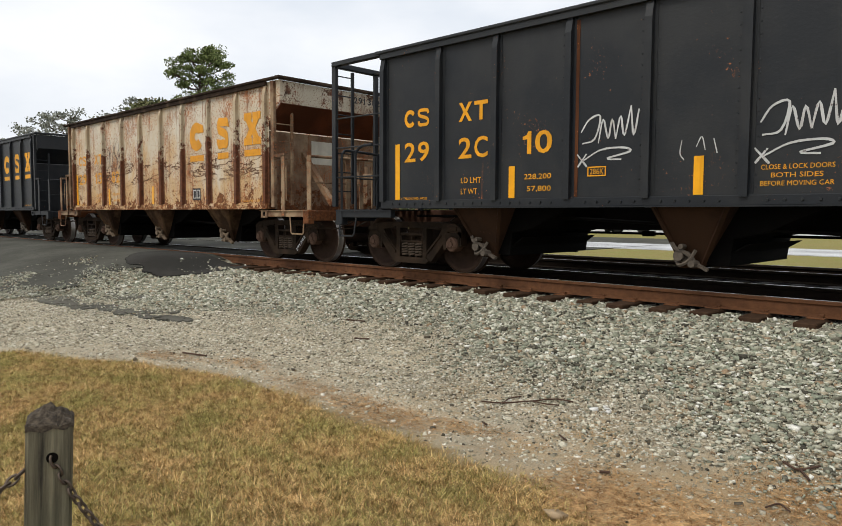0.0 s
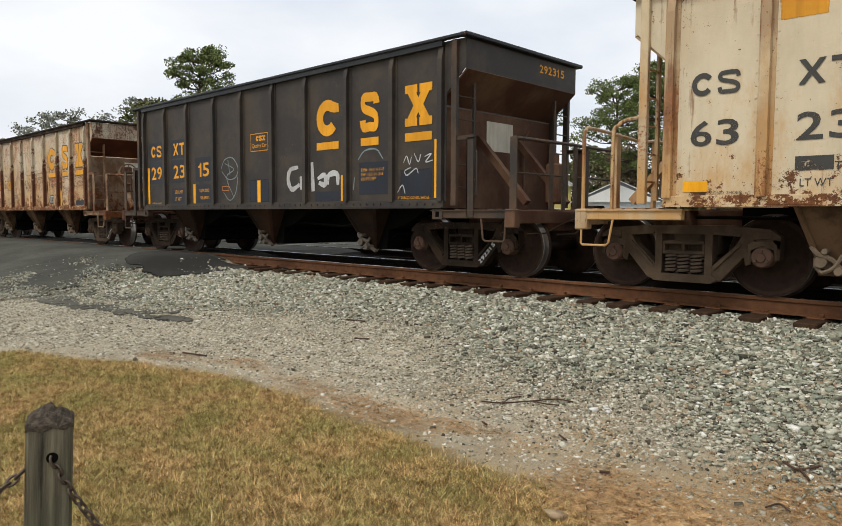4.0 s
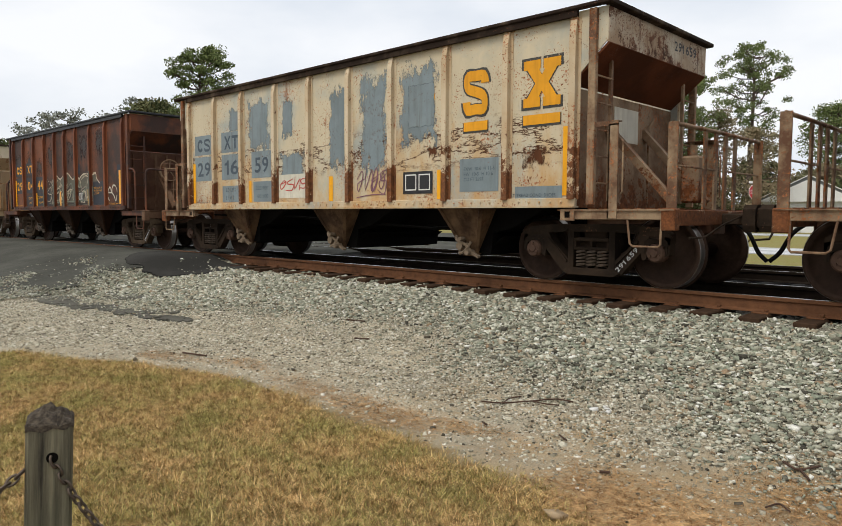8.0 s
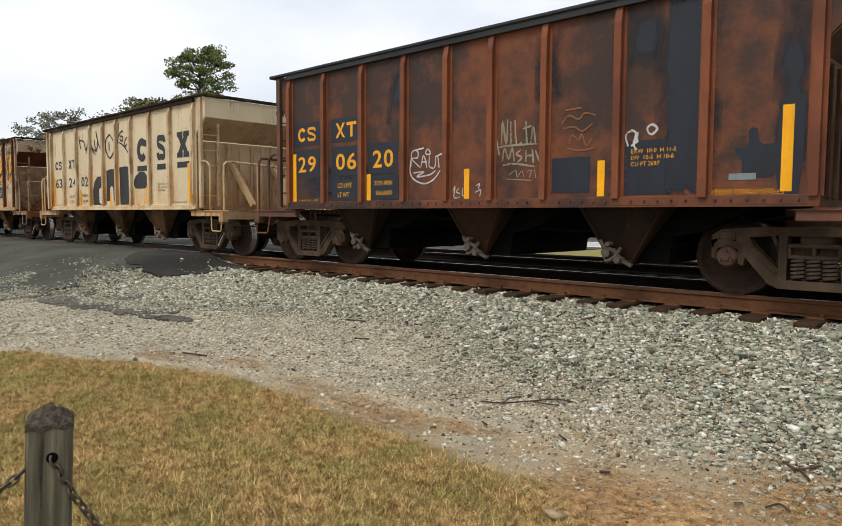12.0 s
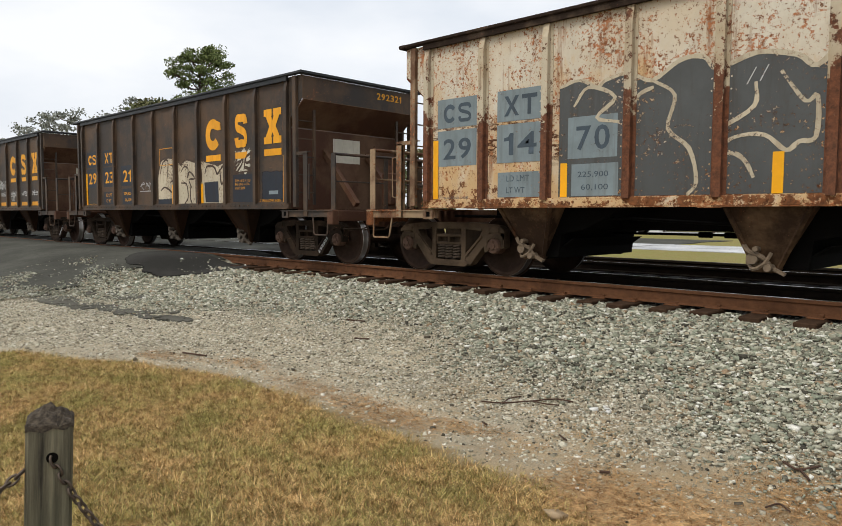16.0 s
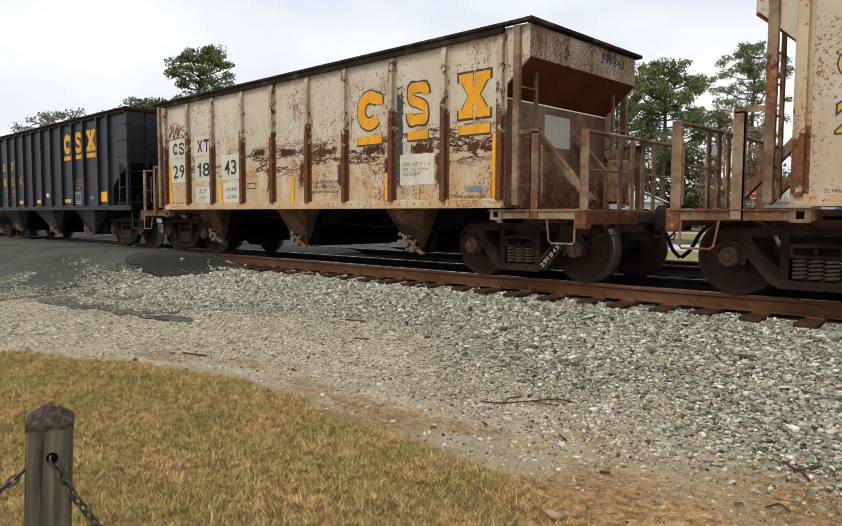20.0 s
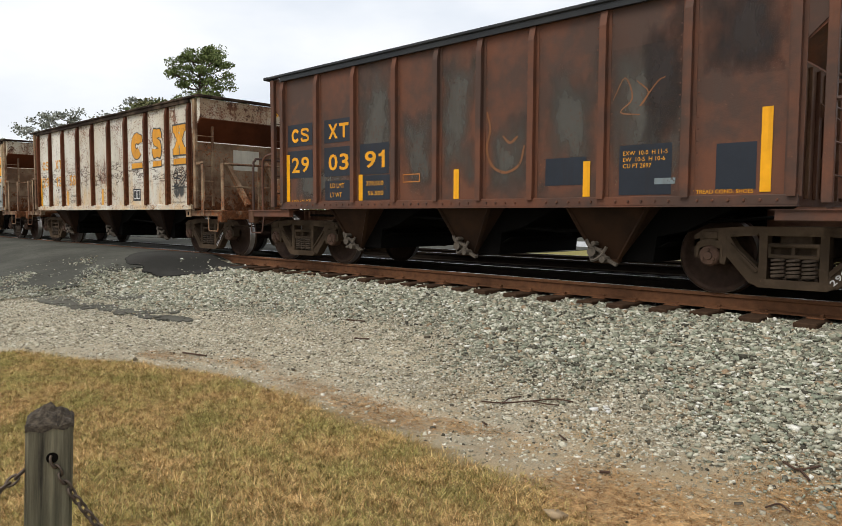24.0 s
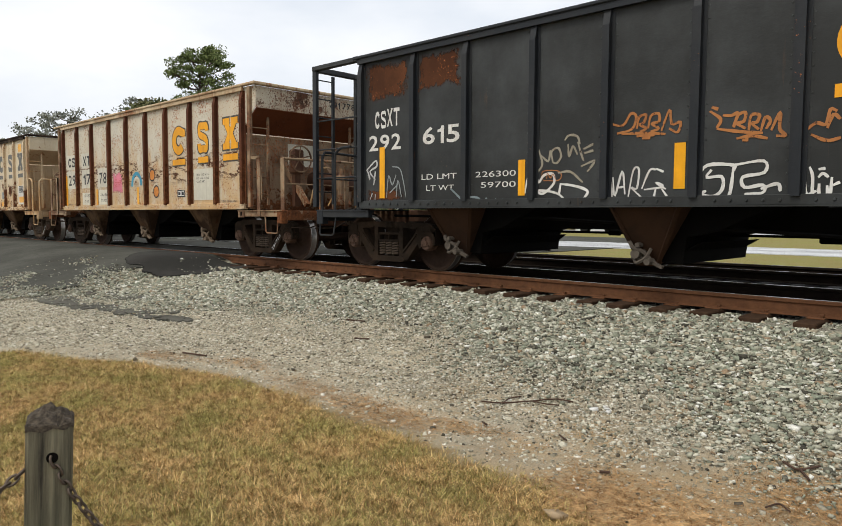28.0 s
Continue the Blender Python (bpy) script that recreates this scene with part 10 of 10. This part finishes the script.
sign = thing("stop_sign", "red octagonal stop sign on a galvanised post", "traffic sign", "", pose(-15.1, 45.6, -0.42, 0, 0, 72))


def octagon(bm, r, y0, y1):
    prism(bm, [(r * math.cos(math.pi / 8 + k * math.pi / 4), 2.9 + r * math.sin(math.pi / 8 + k * math.pi / 4)) for k in range(8)], y0, y1)


for name, r, y0, y1, mat in (("border", 0.46, -0.03, -0.02, SIGNWHITE), ("face", 0.42, -0.036, -0.031, REDSIGN)):
    bm = bmesh.new()
    octagon(bm, r, y0, y1)
    part(name, bm, mat, sign)
bm = bmesh.new()
box(bm, -0.03, 0.03, -0.02, 0.02, 0, 3.3)
part("post", bm, GALV, sign)
w_ = part("lettering", outline_of("STOP"), SIGNWHITE, sign, "white word on the sign", pose(-0.29, -0.04, 2.78))
w_.scale = (0.58, 1, 0.24)
bm = bmesh.new()
box(bm, -0.45, 0.45, -0.03, -0.015, 3.42, 3.56)
part("street_name_plate", bm, SIGNWHITE, sign, "small white plate above the sign")

pole = thing("utility_pole", "slim grey utility pole with a box", "pole", "", pose(-21.6, 56.5, -0.42))
bm = bmesh.new()
bar(bm, (0, 0, 0), (0, 0, 8.2), 0.11, 8, 0.08)
part("shaft", bm, TRUNK, pole)
bm = bmesh.new()
box(bm, -0.22, 0.22, -0.3, -0.05, 6.2, 6.9, 0.02)
part("meter_box", bm, GALV, pole)


def parked_car(x, y, turn, mat, label):
    th = thing("parked_car", label, "car", "parked cars", pose(x, y, -0.40, 0, 0, turn))
    bm = bmesh.new()
    prism(bm, [(-2.2, 0.35), (2.2, 0.35), (2.25, 0.75), (1.5, 0.92), (0.7, 1.45), (-1.2, 1.48), (-2.0, 0.95), (-2.25, 0.85)], -0.85, 0.85)
    bmesh.ops.bevel(bm, geom=list(bm.edges), offset=0.06, segments=2, affect="EDGES")
    part("body", bm, mat, th, "", None, False)
    bm = bmesh.new()
    prism(bm, [(0.62, 1.38), (-1.12, 1.40), (-1.75, 0.98), (1.25, 0.95)], -0.87, 0.87)
    part("window", bm, DARKGLASS, th)
    for sx in (-1.35, 1.35):
        for sy in (-0.8, 0.8):
            wheel = part("wheel", shared("car_wheel", lambda b: lathe_y(b, [(0, -0.1), (0.2, -0.1), (0.3, -0.1), (0.32, -0.05), (0.32, 0.05), (0.3, 0.1), (0, 0.1)], 18)), M["hose"], th, "", pose(sx, sy, 0.32))
    return th


parked_car(-29.3, 52.5, 20, plain("white_car_paint", (0.75, 0.76, 0.78), 0.3, 0, 0.05), "white car parked before a house")
parked_car(-27.6, 53.6, 12, plain("blue_car_paint", (0.10, 0.30, 0.48), 0.3, 0, 0.05), "blue car parked before a house")
bm = bmesh.new()
box(bm, -1.3, 1.3, -0.05, 0.05, 0.9, 2.0, 0.02)
board = thing("sign_board", "blue sign board with a pale band", "sign", "", pose(-11.2, 54.2, -0.42, 0, 0, 10))
part("panel", bm, plain("blue_board", (0.03, 0.10, 0.40), 0.5, 0, 0.1), board)
for sx in (-1.1, 1.1):
    bm = bmesh.new()
    box(bm, sx - 0.05, sx + 0.05, 0.06, 0.14, 0, 2.0)
    part("leg", bm, GALV, board)
bm = bmesh.new()
box(bm, -1.1, 1.1, -0.062, -0.054, 1.35, 1.6)
part("pale_band", bm, SIGNWHITE, board)
bm = bmesh.new()
fence = thing("far_hedge", "low dark hedge along the far street", "hedge", "", None, "stuff")
g = np.random.default_rng(77)
n = 26000
hx_, hy_ = g.uniform(-110, 30, n), 84 + g.normal(0, 1.6, n)
hz_ = g.uniform(-0.4, 3.4, n) * (0.8 + 0.35 * np.sin(hx_ * 0.31) + 0.2 * np.sin(hx_ * 0.9))
m_ = turns(g, n)
tri = np.array([(-0.5, -0.32, 0), (0.5, -0.22, 0), (0.15, 0.5, 0.12), (-0.4, 0.3, -0.1)])
v = np.einsum("nij,kj->nki", m_, tri) * (0.6 * g.uniform(0.6, 1.3, n))[:, None, None] + np.stack([hx_, hy_, hz_], 1)[:, None, :]
ob = new("hedge_leaves", fast_mesh("hedge_leaves", v.reshape(-1, 3), (np.arange(n) * 4)[:, None] + np.arange(4), LEAF))
ob.parent = fence


def motions():
    for car in CARS:
        m = car.matrix_basis.copy()
        far = m.copy()
        far.translation.x -= SPEED * 28.0
        walk(car, [(0.0, m), (28.0, far)])
    for ws, car, x in WHEELSETS:
        start = car.matrix_basis.translation.x
        x0 = CAR_X[car.name]
        first = max(0.0, (x0 - 16.0) / SPEED)
        last = min(28.0, (x0 + 60.0) / SPEED)
        a, b = round(first * 30 / 2) * 2, round(last * 30 / 2) * 2
        rows = [] if a == 0 else [(0.0, pose(x, 0, WHEEL_R))]
        k = a
        while k <= b:
            rows.append((k / 30.0, pose(x, 0, WHEEL_R, 0, -math.degrees(SPEED * (k - a) / 30.0 / WHEEL_R), 0)))
            k += 2
        if b < 840:
            rows.append((28.0, rows[-1][1]))
        if len(rows) > 1:
            walk(ws, rows)


CAR_X = {car.name: car.matrix_basis.translation.x for car in CARS}
motions()
